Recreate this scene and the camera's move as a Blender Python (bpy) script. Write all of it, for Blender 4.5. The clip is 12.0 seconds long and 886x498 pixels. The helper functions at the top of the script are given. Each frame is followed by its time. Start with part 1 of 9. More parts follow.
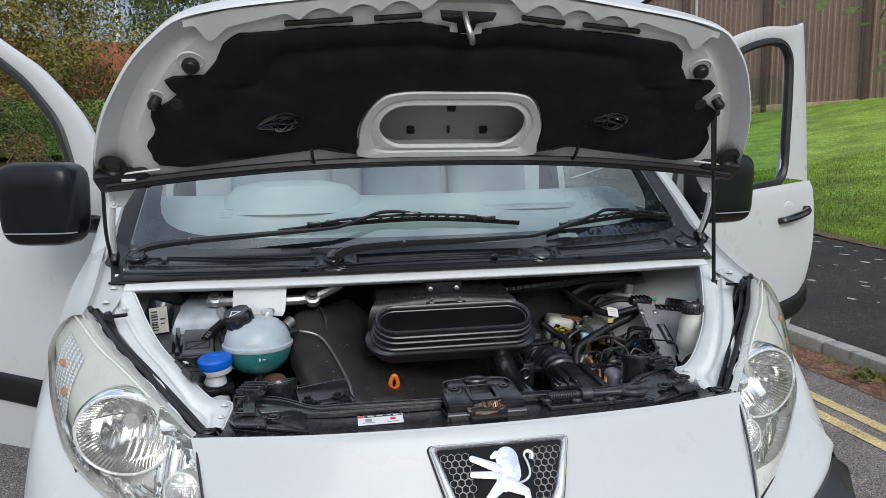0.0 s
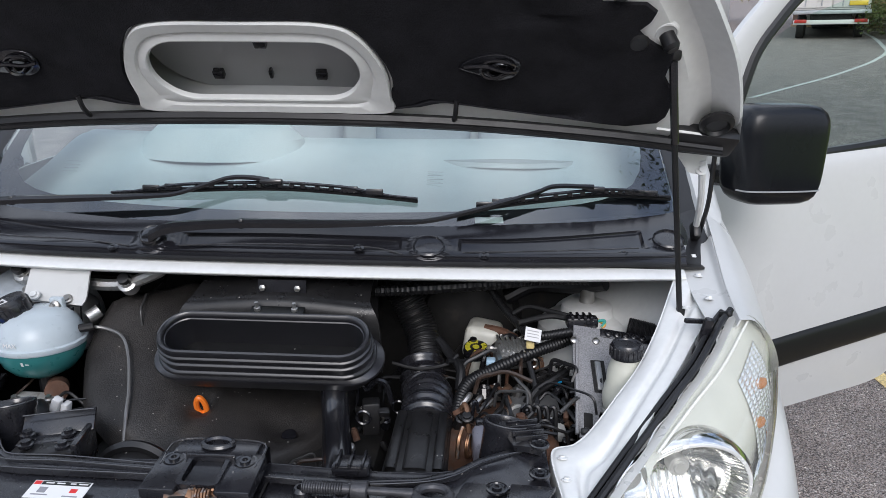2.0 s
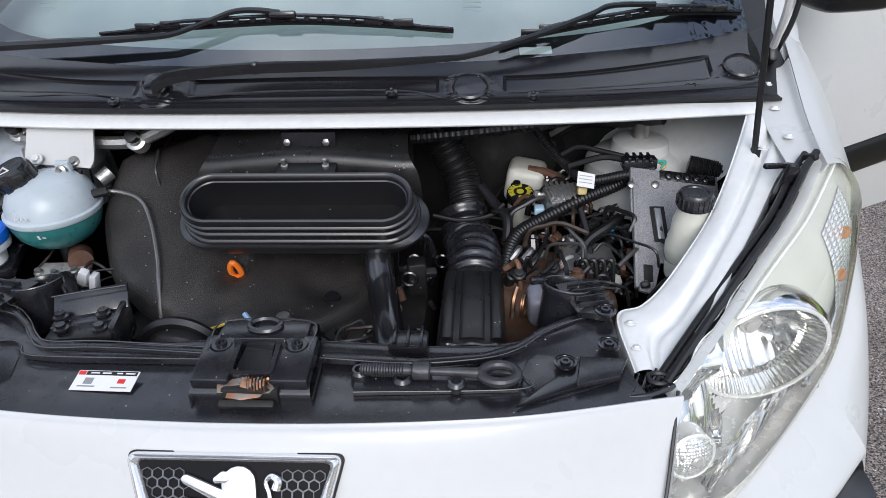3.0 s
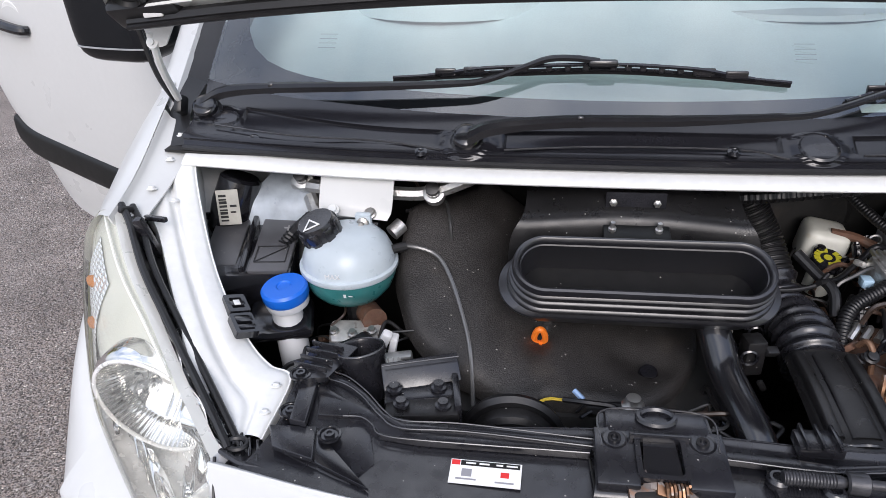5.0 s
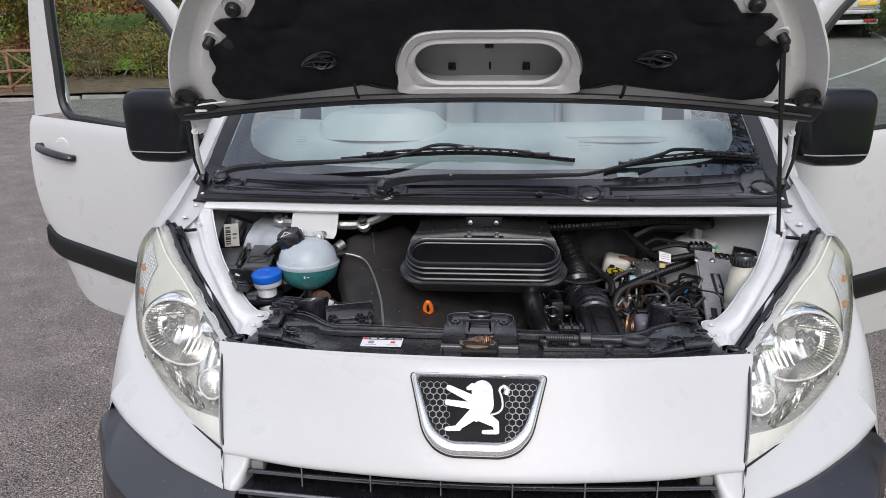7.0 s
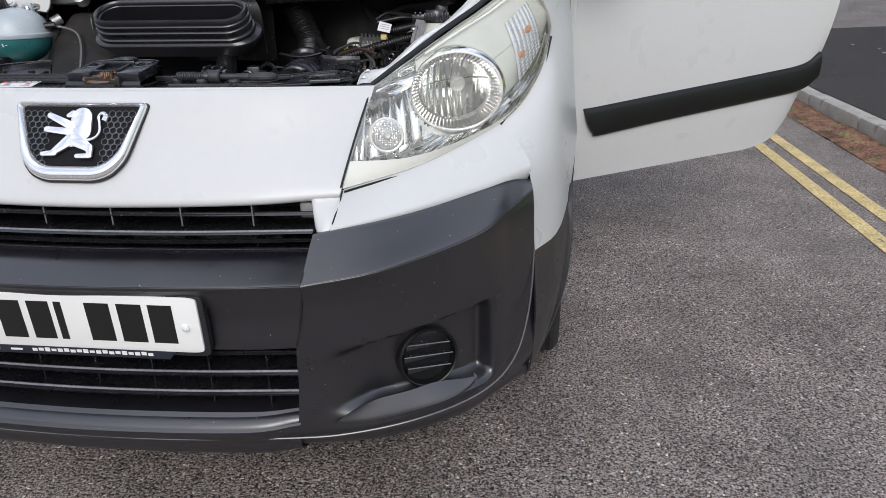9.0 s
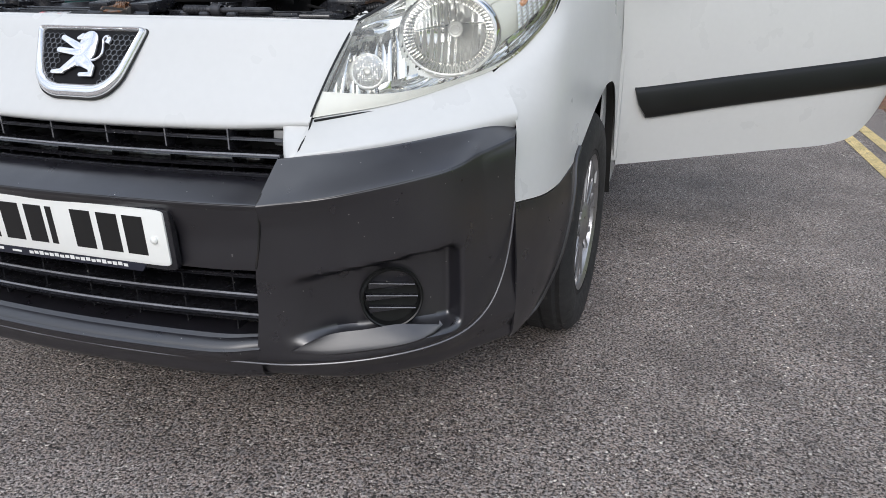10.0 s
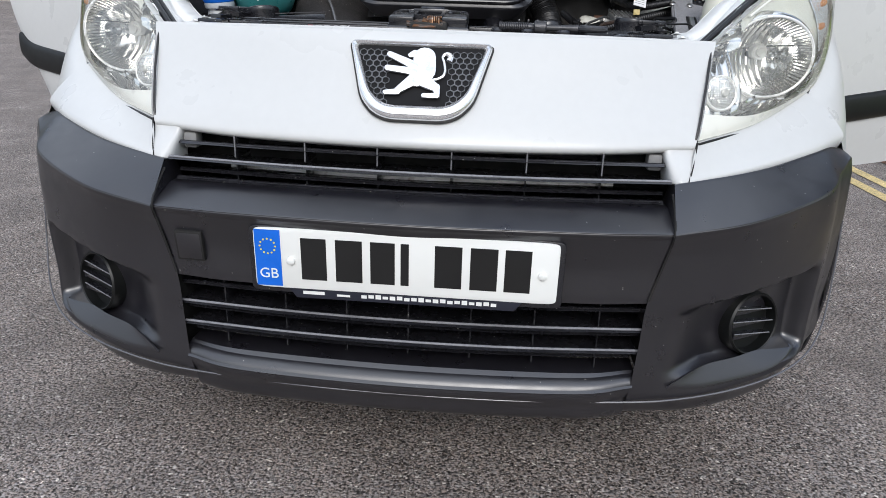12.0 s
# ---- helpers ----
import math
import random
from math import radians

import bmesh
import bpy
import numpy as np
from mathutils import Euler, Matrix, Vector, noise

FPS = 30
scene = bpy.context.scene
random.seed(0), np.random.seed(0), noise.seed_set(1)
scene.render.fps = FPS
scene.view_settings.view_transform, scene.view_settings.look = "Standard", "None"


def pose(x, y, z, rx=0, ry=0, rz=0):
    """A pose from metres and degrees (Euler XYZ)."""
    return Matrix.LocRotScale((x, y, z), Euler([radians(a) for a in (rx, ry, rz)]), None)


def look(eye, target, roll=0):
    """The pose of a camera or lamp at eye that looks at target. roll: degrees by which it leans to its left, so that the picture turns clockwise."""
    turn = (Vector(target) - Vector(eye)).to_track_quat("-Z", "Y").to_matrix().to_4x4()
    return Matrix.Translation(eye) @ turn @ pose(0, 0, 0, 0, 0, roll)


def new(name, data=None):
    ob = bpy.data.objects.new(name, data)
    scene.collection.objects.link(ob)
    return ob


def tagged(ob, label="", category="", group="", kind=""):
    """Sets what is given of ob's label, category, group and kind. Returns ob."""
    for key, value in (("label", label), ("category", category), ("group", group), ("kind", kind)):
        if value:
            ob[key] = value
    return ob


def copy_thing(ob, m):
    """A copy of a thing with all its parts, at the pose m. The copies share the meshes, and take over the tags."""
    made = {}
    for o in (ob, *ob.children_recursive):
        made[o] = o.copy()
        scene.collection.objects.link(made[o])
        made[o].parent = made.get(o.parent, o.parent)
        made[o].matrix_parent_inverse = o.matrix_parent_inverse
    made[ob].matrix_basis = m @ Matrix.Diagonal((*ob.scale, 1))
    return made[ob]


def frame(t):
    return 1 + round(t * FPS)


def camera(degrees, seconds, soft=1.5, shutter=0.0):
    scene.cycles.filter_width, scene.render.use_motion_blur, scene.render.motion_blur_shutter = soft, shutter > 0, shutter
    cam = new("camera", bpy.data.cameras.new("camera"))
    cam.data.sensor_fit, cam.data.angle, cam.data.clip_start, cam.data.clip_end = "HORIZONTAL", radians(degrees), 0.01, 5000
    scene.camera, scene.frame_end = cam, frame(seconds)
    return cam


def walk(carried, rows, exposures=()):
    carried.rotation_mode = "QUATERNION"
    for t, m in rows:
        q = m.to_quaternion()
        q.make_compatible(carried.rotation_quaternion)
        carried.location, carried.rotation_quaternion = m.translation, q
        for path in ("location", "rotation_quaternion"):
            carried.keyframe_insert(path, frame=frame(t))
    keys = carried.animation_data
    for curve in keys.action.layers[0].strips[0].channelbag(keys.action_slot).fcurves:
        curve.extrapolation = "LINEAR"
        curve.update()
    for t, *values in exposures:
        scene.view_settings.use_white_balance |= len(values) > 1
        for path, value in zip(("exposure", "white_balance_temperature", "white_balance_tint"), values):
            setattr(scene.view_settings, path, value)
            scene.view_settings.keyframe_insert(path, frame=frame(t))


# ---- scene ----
cam = camera(64.4, 12.0, soft=0.45)
PATH = [
    (0, (-0.32, -0.982, 1.396), (0.057, 0.964, 1.128), -0.7),
    (0.5, (-0.063, -0.951, 1.432), (-0.077, 1.038, 1.217), -0.4),
    (1, (0.114, -0.798, 1.429), (0.009, 1.192, 1.255), -0.1),
    (1.5, (0.257, -0.639, 1.433), (0.175, 1.333, 1.106), 0.3),
    (2, (0.37, -0.529, 1.474), (0.253, 1.4, 0.958), 0.5),
    (2.3, (0.369, -0.485, 1.490), (0.257, 1.360, 0.725), -0.3),
    (2.5, (0.35, -0.466, 1.498), (0.233, 1.315, 0.596), -1.4),
    (2.7, (0.325, -0.439, 1.504), (0.208, 1.301, 0.525), -2.1),
    (4.3, (0.063, -0.251, 1.54), (-0.094, 1.411, 0.438), 0.3),
    (4.5, (-0.005, -0.264, 1.543), (-0.184, 1.403, 0.453), -0.2),
    (5, (-0.163, -0.309, 1.544), (-0.393, 1.413, 0.552), -1.7),
    (5.5, (-0.204, -0.428, 1.521), (-0.444, 1.408, 0.766), -1.1),
    (6, (-0.158, -0.65, 1.51), (-0.391, 1.243, 0.906), -0.5),
    (6.5, (-0.077, -0.83, 1.492), (-0.285, 1.084, 0.953), -0.7),
    (7, (0.021, -1.055, 1.452), (-0.116, 0.876, 0.949), -0.2),
    (7.5, (0.176, -1.184, 1.387), (0.106, 0.737, 0.837), -0.1),
    (7.7, (0.266, -1.206, 1.348), (0.205, 0.704, 0.756), -0.2),
    (9.3, (0.929, -1.037, 1.075), (0.565, 0.779, 0.319), -1.8),
    (9.5, (1.0, -1.039, 1.048), (0.508, 0.749, 0.301), -2.2),
    (9.7, (1.058, -1.038, 1.008), (0.507, 0.749, 0.298), -1.4),
    (10, (1.092, -1.022, 0.982), (0.548, 0.763, 0.264), 0.2),
    (10.5, (0.997, -1.039, 0.946), (0.469, 0.753, 0.231), 1.8),
    (11, (0.773, -1.103, 0.941), (0.239, 0.692, 0.241), 2.3),
    (11.5, (0.502, -1.151, 0.943), (0.096, 0.683, 0.255), 4.1),
    (12, (0.154, -1.127, 0.958), (0.003, 0.755, 0.299), 1.9),
]
EXPOSURES = [(0, 0.14, 6060, 9), (1, 0.38, 6030, 11), (2.5, 0.4, 6030, 12), (4.5, 0.61, 6180, 14), (5.0, 0.62, 6230, 15), (6, 0.48, 6330, 15), (7.7, 0.22, 6260, 14), (9.3, 0.3, 6180, 12), (11, 0.45, 6080, 9), (12, 0.44, 6090, 10)]
walk(cam, [(t, look(eye, target, roll)) for t, eye, target, roll in PATH], EXPOSURES)


# ---- world and light ----
world = bpy.data.worlds.new("sky")
scene.world = world
world.use_nodes = True
wn, wl = world.node_tree.nodes, world.node_tree.links
wn.clear()
SUN_EL, SUN_ROT = 34.0, 175.0
sky = wn.new("ShaderNodeTexSky")
sky.sky_type, sky.sun_disc = "NISHITA", False
sky.sun_elevation, sky.sun_rotation = radians(SUN_EL), radians(SUN_ROT)
sky.air_density, sky.dust_density, sky.ozone_density = 1.0, 2.0, 1.0
clouds = wn.new("ShaderNodeTexNoise")
clouds.inputs["Scale"].default_value, clouds.inputs["Detail"].default_value = 2.2, 6.0
ramp = wn.new("ShaderNodeValToRGB")
ramp.color_ramp.elements[0].position, ramp.color_ramp.elements[1].position = 0.40, 0.64
ramp.color_ramp.elements[0].color = (0.15, 0.15, 0.15, 1)
ramp.color_ramp.elements[1].color = (0.92, 0.92, 0.92, 1)
mixc = wn.new("ShaderNodeMix")
mixc.data_type = "RGBA"
mixc.inputs["B"].default_value = (6.85, 7.05, 7.25, 1)
bg = wn.new("ShaderNodeBackground")
bg.inputs["Strength"].default_value = 0.135
wout = wn.new("ShaderNodeOutputWorld")
wl.new(clouds.outputs["Fac"], ramp.inputs["Fac"])
wl.new(ramp.outputs["Color"], mixc.inputs["Factor"])
wl.new(sky.outputs["Color"], mixc.inputs["A"])
where = wn.new("ShaderNodeTexCoord")
upz = wn.new("ShaderNodeSeparateXYZ")
rise = wn.new("ShaderNodeMapRange")
for key, v in (("From Min", 0.0), ("From Max", 0.9), ("To Min", 0.55), ("To Max", 1.48)):
    rise.inputs[key].default_value = v
zenith = wn.new("ShaderNodeVectorMath")
zenith.operation = "SCALE"
wl.new(where.outputs["Generated"], upz.inputs[0])
wl.new(upz.outputs["Z"], rise.inputs["Value"])
wl.new(mixc.outputs["Result"], zenith.inputs[0])
wl.new(rise.outputs["Result"], zenith.inputs["Scale"])
wl.new(zenith.outputs[0], bg.inputs["Color"])
wl.new(bg.outputs["Background"], wout.inputs["Surface"])

sun = new("sun", bpy.data.lights.new("sun", "SUN"))
sun.data.energy, sun.data.angle, sun.data.color = 1.25, radians(30), (1.0, 0.95, 0.89)
sun_dir = Vector((math.sin(radians(SUN_ROT)) * math.cos(radians(SUN_EL)), math.cos(radians(SUN_ROT)) * math.cos(radians(SUN_EL)), math.sin(radians(SUN_EL))))
sun.rotation_euler = (-sun_dir).to_track_quat("-Z", "Y").to_euler()

# ---- materials ----
def mat(name, col, rough=0.5, metal=0.0, vary=0.12, vscale=6.0, grain=0.0, gscale=300.0, bump=0.0, bscale=200.0, coat=0.0,
        spec=0.5, alt=None, alt_at=0.55, alt_scale=20.0, island=0.0, rvary=0.12, specks=0.0, ior=1.5):
    """A surface with two scales of variation in colour and gloss, fine relief, and patches of a second colour (alt)."""
    m = bpy.data.materials.new(name)
    m.use_nodes = True
    nt = m.node_tree
    b = nt.nodes["Principled BSDF"]
    b.inputs["Metallic"].default_value = metal
    b.inputs["Specular IOR Level"].default_value = spec
    b.inputs["IOR"].default_value = ior
    b.inputs["Coat Weight"].default_value = coat
    b.inputs["Coat Roughness"].default_value = 0.06
    tc = nt.nodes.new("ShaderNodeTexCoord")

    def noise_node(scale, detail=4.0):
        n = nt.nodes.new("ShaderNodeTexNoise")
        n.inputs["Scale"].default_value, n.inputs["Detail"].default_value = scale, detail
        nt.links.new(tc.outputs["Object"], n.inputs["Vector"])
        return n

    def mathn(op, a, bb):
        n = nt.nodes.new("ShaderNodeMath")
        n.operation = op
        for sock, v in zip(n.inputs, (a, bb)):
            if isinstance(v, (int, float)):
                sock.default_value = v
            else:
                nt.links.new(v, sock)
        return n.outputs[0]

    def strong(n):
        """The noise spread over the whole range 0..1."""
        r = nt.nodes.new("ShaderNodeMapRange")
        r.inputs["From Min"].default_value, r.inputs["From Max"].default_value = 0.3, 0.7
        nt.links.new(n.outputs["Fac"], r.inputs["Value"])
        return r.outputs["Result"]

    big = noise_node(vscale)
    fac = mathn("MULTIPLY_ADD", strong(big), 2 * vary)
    fac.node.inputs[2].default_value = 1 - vary
    if grain:
        fine = noise_node(gscale, 2.0)
        f2 = mathn("MULTIPLY_ADD", strong(fine), 2 * grain)
        f2.node.inputs[2].default_value = 1 - grain
        fac = mathn("MULTIPLY", fac, f2)
    if island:
        oi = nt.nodes.new("ShaderNodeObjectInfo")
        f3 = mathn("MULTIPLY_ADD", oi.outputs["Random"], 2 * island)
        f3.node.inputs[2].default_value = 1 - island
        fac = mathn("MULTIPLY", fac, f3)
    base = nt.nodes.new("ShaderNodeRGB")
    base.outputs[0].default_value = (*col, 1)
    colour = base.outputs[0]
    if alt:
        patch = noise_node(alt_scale, 8.0)
        r = nt.nodes.new("ShaderNodeValToRGB")
        r.color_ramp.elements[0].position, r.color_ramp.elements[1].position = alt_at, alt_at + 0.12
        nt.links.new(patch.outputs["Fac"], r.inputs["Fac"])
        mx = nt.nodes.new("ShaderNodeMix")
        mx.data_type = "RGBA"
        mx.inputs["B"].default_value = (*alt, 1)
        nt.links.new(r.outputs["Color"], mx.inputs["Factor"])
        nt.links.new(colour, mx.inputs["A"])
        colour = mx.outputs["Result"]
    vm = nt.nodes.new("ShaderNodeVectorMath")
    vm.operation = "SCALE"
    nt.links.new(colour, vm.inputs[0])
    nt.links.new(fac, vm.inputs["Scale"])
    final = vm.outputs[0]
    if specks:
        vor = nt.nodes.new("ShaderNodeTexVoronoi")
        vor.inputs["Scale"].default_value = 150.0
        nt.links.new(tc.outputs["Object"], vor.inputs["Vector"])
        sep = nt.nodes.new("ShaderNodeSeparateColor")
        nt.links.new(vor.outputs["Color"], sep.inputs[0])
        there = mathn("MULTIPLY", mathn("GREATER_THAN", sep.outputs[0], 1 - specks), mathn("LESS_THAN", vor.outputs["Distance"], 0.17))
        dust = nt.nodes.new("ShaderNodeMix")
        dust.data_type = "RGBA"
        dust.inputs["B"].default_value = (0.28, 0.27, 0.25, 1)
        nt.links.new(there, dust.inputs["Factor"])
        nt.links.new(final, dust.inputs["A"])
        final = dust.outputs["Result"]
    nt.links.new(final, b.inputs["Base Color"])
    rn = noise_node(vscale * 2.7)
    rf = mathn("MULTIPLY_ADD", strong(rn), 2 * rvary * rough)
    rf.node.inputs[2].default_value = rough * (1 - rvary)
    nt.links.new(rf, b.inputs["Roughness"])
    if bump:
        bn = noise_node(bscale, 3.0)
        bp = nt.nodes.new("ShaderNodeBump")
        bp.inputs["Strength"].default_value, bp.inputs["Distance"].default_value = bump, 0.002
        nt.links.new(bn.outputs["Fac"], bp.inputs["Height"])
        nt.links.new(bp.outputs["Normal"], b.inputs["Normal"])
    return m


def pane(name, tint, ior=1.75, haze=0.0):
    """A thin clear pane: clear glass with a sharp reflection that grows at grazing angles; haze: the share clouded by weather."""
    m = bpy.data.materials.new(name)
    m.use_nodes = True
    nt = m.node_tree
    nt.nodes.clear()
    out = nt.nodes.new("ShaderNodeOutputMaterial")
    mixs = nt.nodes.new("ShaderNodeMixShader")
    fr = nt.nodes.new("ShaderNodeFresnel")
    fr.inputs["IOR"].default_value = ior
    tr = nt.nodes.new("ShaderNodeBsdfTransparent")
    tr.inputs["Color"].default_value = (*tint, 1)
    gl = nt.nodes.new("ShaderNodeBsdfGlossy")
    gl.inputs["Roughness"].default_value = 0.01
    nt.links.new(fr.outputs[0], mixs.inputs[0])
    clear = tr.outputs[0]
    if haze:
        df = nt.nodes.new("ShaderNodeBsdfDiffuse")
        df.inputs["Color"].default_value = (0.84, 0.85, 0.80, 1)
        cloud = nt.nodes.new("ShaderNodeTexNoise")
        cloud.inputs["Scale"].default_value, cloud.inputs["Detail"].default_value = 9.0, 6.0
        tc = nt.nodes.new("ShaderNodeTexCoord")
        nt.links.new(tc.outputs["Object"], cloud.inputs["Vector"])
        amount = nt.nodes.new("ShaderNodeMapRange")
        amount.inputs["From Min"].default_value, amount.inputs["From Max"].default_value = 0.3, 0.7
        amount.inputs["To Min"].default_value, amount.inputs["To Max"].default_value = haze * 0.5, haze * 1.5
        nt.links.new(cloud.outputs["Fac"], amount.inputs["Value"])
        hz = nt.nodes.new("ShaderNodeMixShader")
        nt.links.new(amount.outputs["Result"], hz.inputs[0])
        nt.links.new(clear, hz.inputs[1])
        nt.links.new(df.outputs[0], hz.inputs[2])
        clear = hz.outputs[0]
    nt.links.new(clear, mixs.inputs[1])
    nt.links.new(gl.outputs[0], mixs.inputs[2])
    nt.links.new(mixs.outputs[0], out.inputs["Surface"])
    return m


PAINT = mat("white_paint", (0.555, 0.562, 0.555), 0.30, vary=0.012, vscale=3, grain=0.01, gscale=60, coat=0.16, spec=0.30)
# lit copy of the white paint, paler to brighten panels that lie in shade
PAINT_LIT = mat("white_paint_lit", (0.71, 0.72, 0.71), 0.36, vary=0.04, vscale=9, grain=0.03, gscale=80, alt=(0.68, 0.68, 0.66), alt_at=0.66, alt_scale=14, coat=0.05)
BUMPER = mat("bumper_plastic", (0.0115, 0.0110, 0.0142), 0.33, vary=0.12, vscale=7, grain=0.10, gscale=700, bump=0.02, bscale=900, alt=(0.012, 0.012, 0.014), alt_at=0.66, alt_scale=24, spec=1.0, rvary=0.2, specks=0.015, ior=1.54)
TRIM = mat("moulding_plastic", (0.006, 0.0065, 0.0065), 0.42, vary=0.15, vscale=8, grain=0.1, gscale=500, bump=0.03, bscale=700, spec=0.4)
# pale colour paints a highlight along the slat and rib edges
SLATEDGE = mat("slat_edge_glint", (0.16, 0.16, 0.17), 0.28, vary=0.2, vscale=30, spec=0.8)
# lighter than the black mouldings: edge highlights put into the colour
EDGE = mat("plastic_edge_glint", (0.045, 0.045, 0.048), 0.22, vary=0.3, vscale=40, spec=0.9)
PLASTIC = mat("black_plastic", (0.0135, 0.0135, 0.0165), 0.25, vary=0.25, vscale=14, grain=0.15, gscale=500, bump=0.03, bscale=700, alt=(0.020, 0.019, 0.018), alt_at=0.70, alt_scale=50, spec=0.75, rvary=0.3, specks=0.05)
PLASTIC_D = mat("dusty_black_plastic", (0.0125, 0.0122, 0.0128), 0.33, vary=0.3, vscale=12, grain=0.25, gscale=400, bump=0.12, bscale=900, alt=(0.024, 0.022, 0.020), alt_at=0.66, alt_scale=35, spec=0.45, rvary=0.3, specks=0.06)
GLOSSY = mat("gloss_black_plastic", (0.009, 0.009, 0.011), 0.16, vary=0.2, vscale=10, bump=0.03, spec=0.85)
RUBBER = mat("black_rubber", (0.009, 0.009, 0.010), 0.42, vary=0.25, vscale=20, grain=0.15, gscale=600, bump=0.1, bscale=500)
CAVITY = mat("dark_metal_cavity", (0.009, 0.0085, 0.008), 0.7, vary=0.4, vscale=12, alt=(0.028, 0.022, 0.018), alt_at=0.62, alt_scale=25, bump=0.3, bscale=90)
FOAM = mat("black_insulation_felt", (0.014, 0.014, 0.017), 0.92, vary=0.25, vscale=18, grain=0.3, gscale=500, bump=0.7, bscale=420, spec=0.2)
COVER = mat("moulded_engine_cover", (0.0245, 0.0225, 0.0215), 0.45, vary=0.5, vscale=9, grain=0.45, gscale=380, bump=0.60, bscale=520, alt=(0.036, 0.031, 0.027), alt_at=0.60, alt_scale=12, spec=0.42, rvary=0.25, specks=0.045)
CHROME = mat("chrome", (0.86, 0.86, 0.87), 0.10, 0.75, vary=0.03)
ALU = mat("cast_aluminium", (0.50, 0.50, 0.49), 0.42, 0.9, vary=0.2, vscale=30, alt=(0.25, 0.22, 0.19), alt_at=0.6, alt_scale=60, bump=0.4, bscale=250)
STEEL = mat("zinc_steel", (0.45, 0.44, 0.42), 0.35, 0.9, vary=0.2, vscale=30, alt=(0.30, 0.17, 0.09), alt_at=0.64, alt_scale=90)
RUST = mat("rusty_metal", (0.13, 0.065, 0.04), 0.75, 0.2, vary=0.3, vscale=30, alt=(0.12, 0.08, 0.06), alt_at=0.5, alt_scale=60, bump=0.4)
COPPER = mat("bronze_latch", (0.30, 0.17, 0.10), 0.42, 0.9, vary=0.3, vscale=60, alt=(0.35, 0.34, 0.33), alt_at=0.55, alt_scale=70)
DOORGL = pane("green_tinted_glass", (0.76, 0.89, 0.83), 1.12)
SCREENM = pane("windscreen_glass", (0.80, 0.93, 0.925), 2.35)
LENS = pane("clear_lens_plastic", (0.985, 0.985, 0.95), 1.35, 0.10)


def asphalt(name, dark, mid, pale, cell=115.0, worn=(0.075, 0.066, 0.06)):
    """Rolled asphalt: stones of mixed size and shade in dark binder with open pores, worn and stained in broad patches."""
    m = bpy.data.materials.new(name)
    m.use_nodes = True
    nt = m.node_tree
    b = nt.nodes["Principled BSDF"]
    b.inputs["Specular IOR Level"].default_value = 0.12
    tc = nt.nodes.new("ShaderNodeTexCoord")

    def node(kind, scale, detail=None, vec=None):
        n = nt.nodes.new(kind)
        n.inputs["Scale"].default_value = scale
        if detail is not None:
            n.inputs["Detail"].default_value = detail
        nt.links.new(vec or tc.outputs["Object"], n.inputs["Vector"])
        return n

    def spread(socket, lo, hi, a, c):
        r = nt.nodes.new("ShaderNodeMapRange")
        for key, v in (("From Min", lo), ("From Max", hi), ("To Min", a), ("To Max", c)):
            r.inputs[key].default_value = v
        nt.links.new(socket, r.inputs["Value"])
        return r.outputs["Result"]

    def times(a, c):
        n = nt.nodes.new("ShaderNodeMath")
        n.operation = "MULTIPLY"
        for sock, v in zip(n.inputs, (a, c)):
            if isinstance(v, float):
                sock.default_value = v
            else:
                nt.links.new(v, sock)
        return n.outputs[0]

    warp = node("ShaderNodeTexNoise", 90.0, 2.0)
    addv = nt.nodes.new("ShaderNodeVectorMath")
    addv.operation = "MULTIPLY_ADD"
    addv.inputs[1].default_value = (0.010, 0.010, 0.010)
    nt.links.new(warp.outputs["Color"], addv.inputs[0])
    nt.links.new(tc.outputs["Object"], addv.inputs[2])
    big_st = node("ShaderNodeTexVoronoi", cell, None, addv.outputs[0])
    small_st = node("ShaderNodeTexVoronoi", cell * 2.3, None, addv.outputs[0])

    def shade(vor, ramp):
        sep = nt.nodes.new("ShaderNodeSeparateColor")
        nt.links.new(vor.outputs["Color"], sep.inputs[0])
        r = nt.nodes.new("ShaderNodeValToRGB")
        e = r.color_ramp.elements
        e[0].position, e[0].color = 0.0, (*ramp[0][1], 1)
        e[1].position, e[1].color = 1.0, (*ramp[-1][1], 1)
        for pos, c in ramp[1:-1]:
            e.new(pos).color = (*c, 1)
        nt.links.new(sep.outputs[0], r.inputs["Fac"])
        return r.outputs["Color"], sep.outputs[1]

    warm = tuple(v * k for v, k in zip(mid, (1.12, 1.0, 0.90)))
    col_a, pick = shade(big_st, ((0.0, dark), (0.35, mid), (0.65, warm), (0.955, tuple(1.35 * v for v in mid)), (1.0, pale)))
    col_b, _ = shade(small_st, ((0.0, tuple(0.6 * v for v in dark)), (0.5, tuple(0.8 * v for v in warm)), (0.93, tuple(1.2 * v for v in mid)), (1.0, pale)))
    mx = nt.nodes.new("ShaderNodeMix")
    mx.data_type = "RGBA"
    nt.links.new(spread(pick, 0.45, 0.55, 0.0, 1.0), mx.inputs["Factor"])
    nt.links.new(col_a, mx.inputs["A"])
    nt.links.new(col_b, mx.inputs["B"])
    patch = node("ShaderNodeTexNoise", 0.9, 7.0)
    mw = nt.nodes.new("ShaderNodeMix")
    mw.data_type = "RGBA"
    mw.inputs["B"].default_value = (*worn, 1)
    nt.links.new(spread(patch.outputs["Fac"], 0.35, 0.7, 0.0, 0.45), mw.inputs["Factor"])
    nt.links.new(mx.outputs["Result"], mw.inputs["A"])
    pores = node("ShaderNodeTexNoise", cell * 1.1, 3.0)
    stain = node("ShaderNodeTexNoise", 3.1, 5.0)
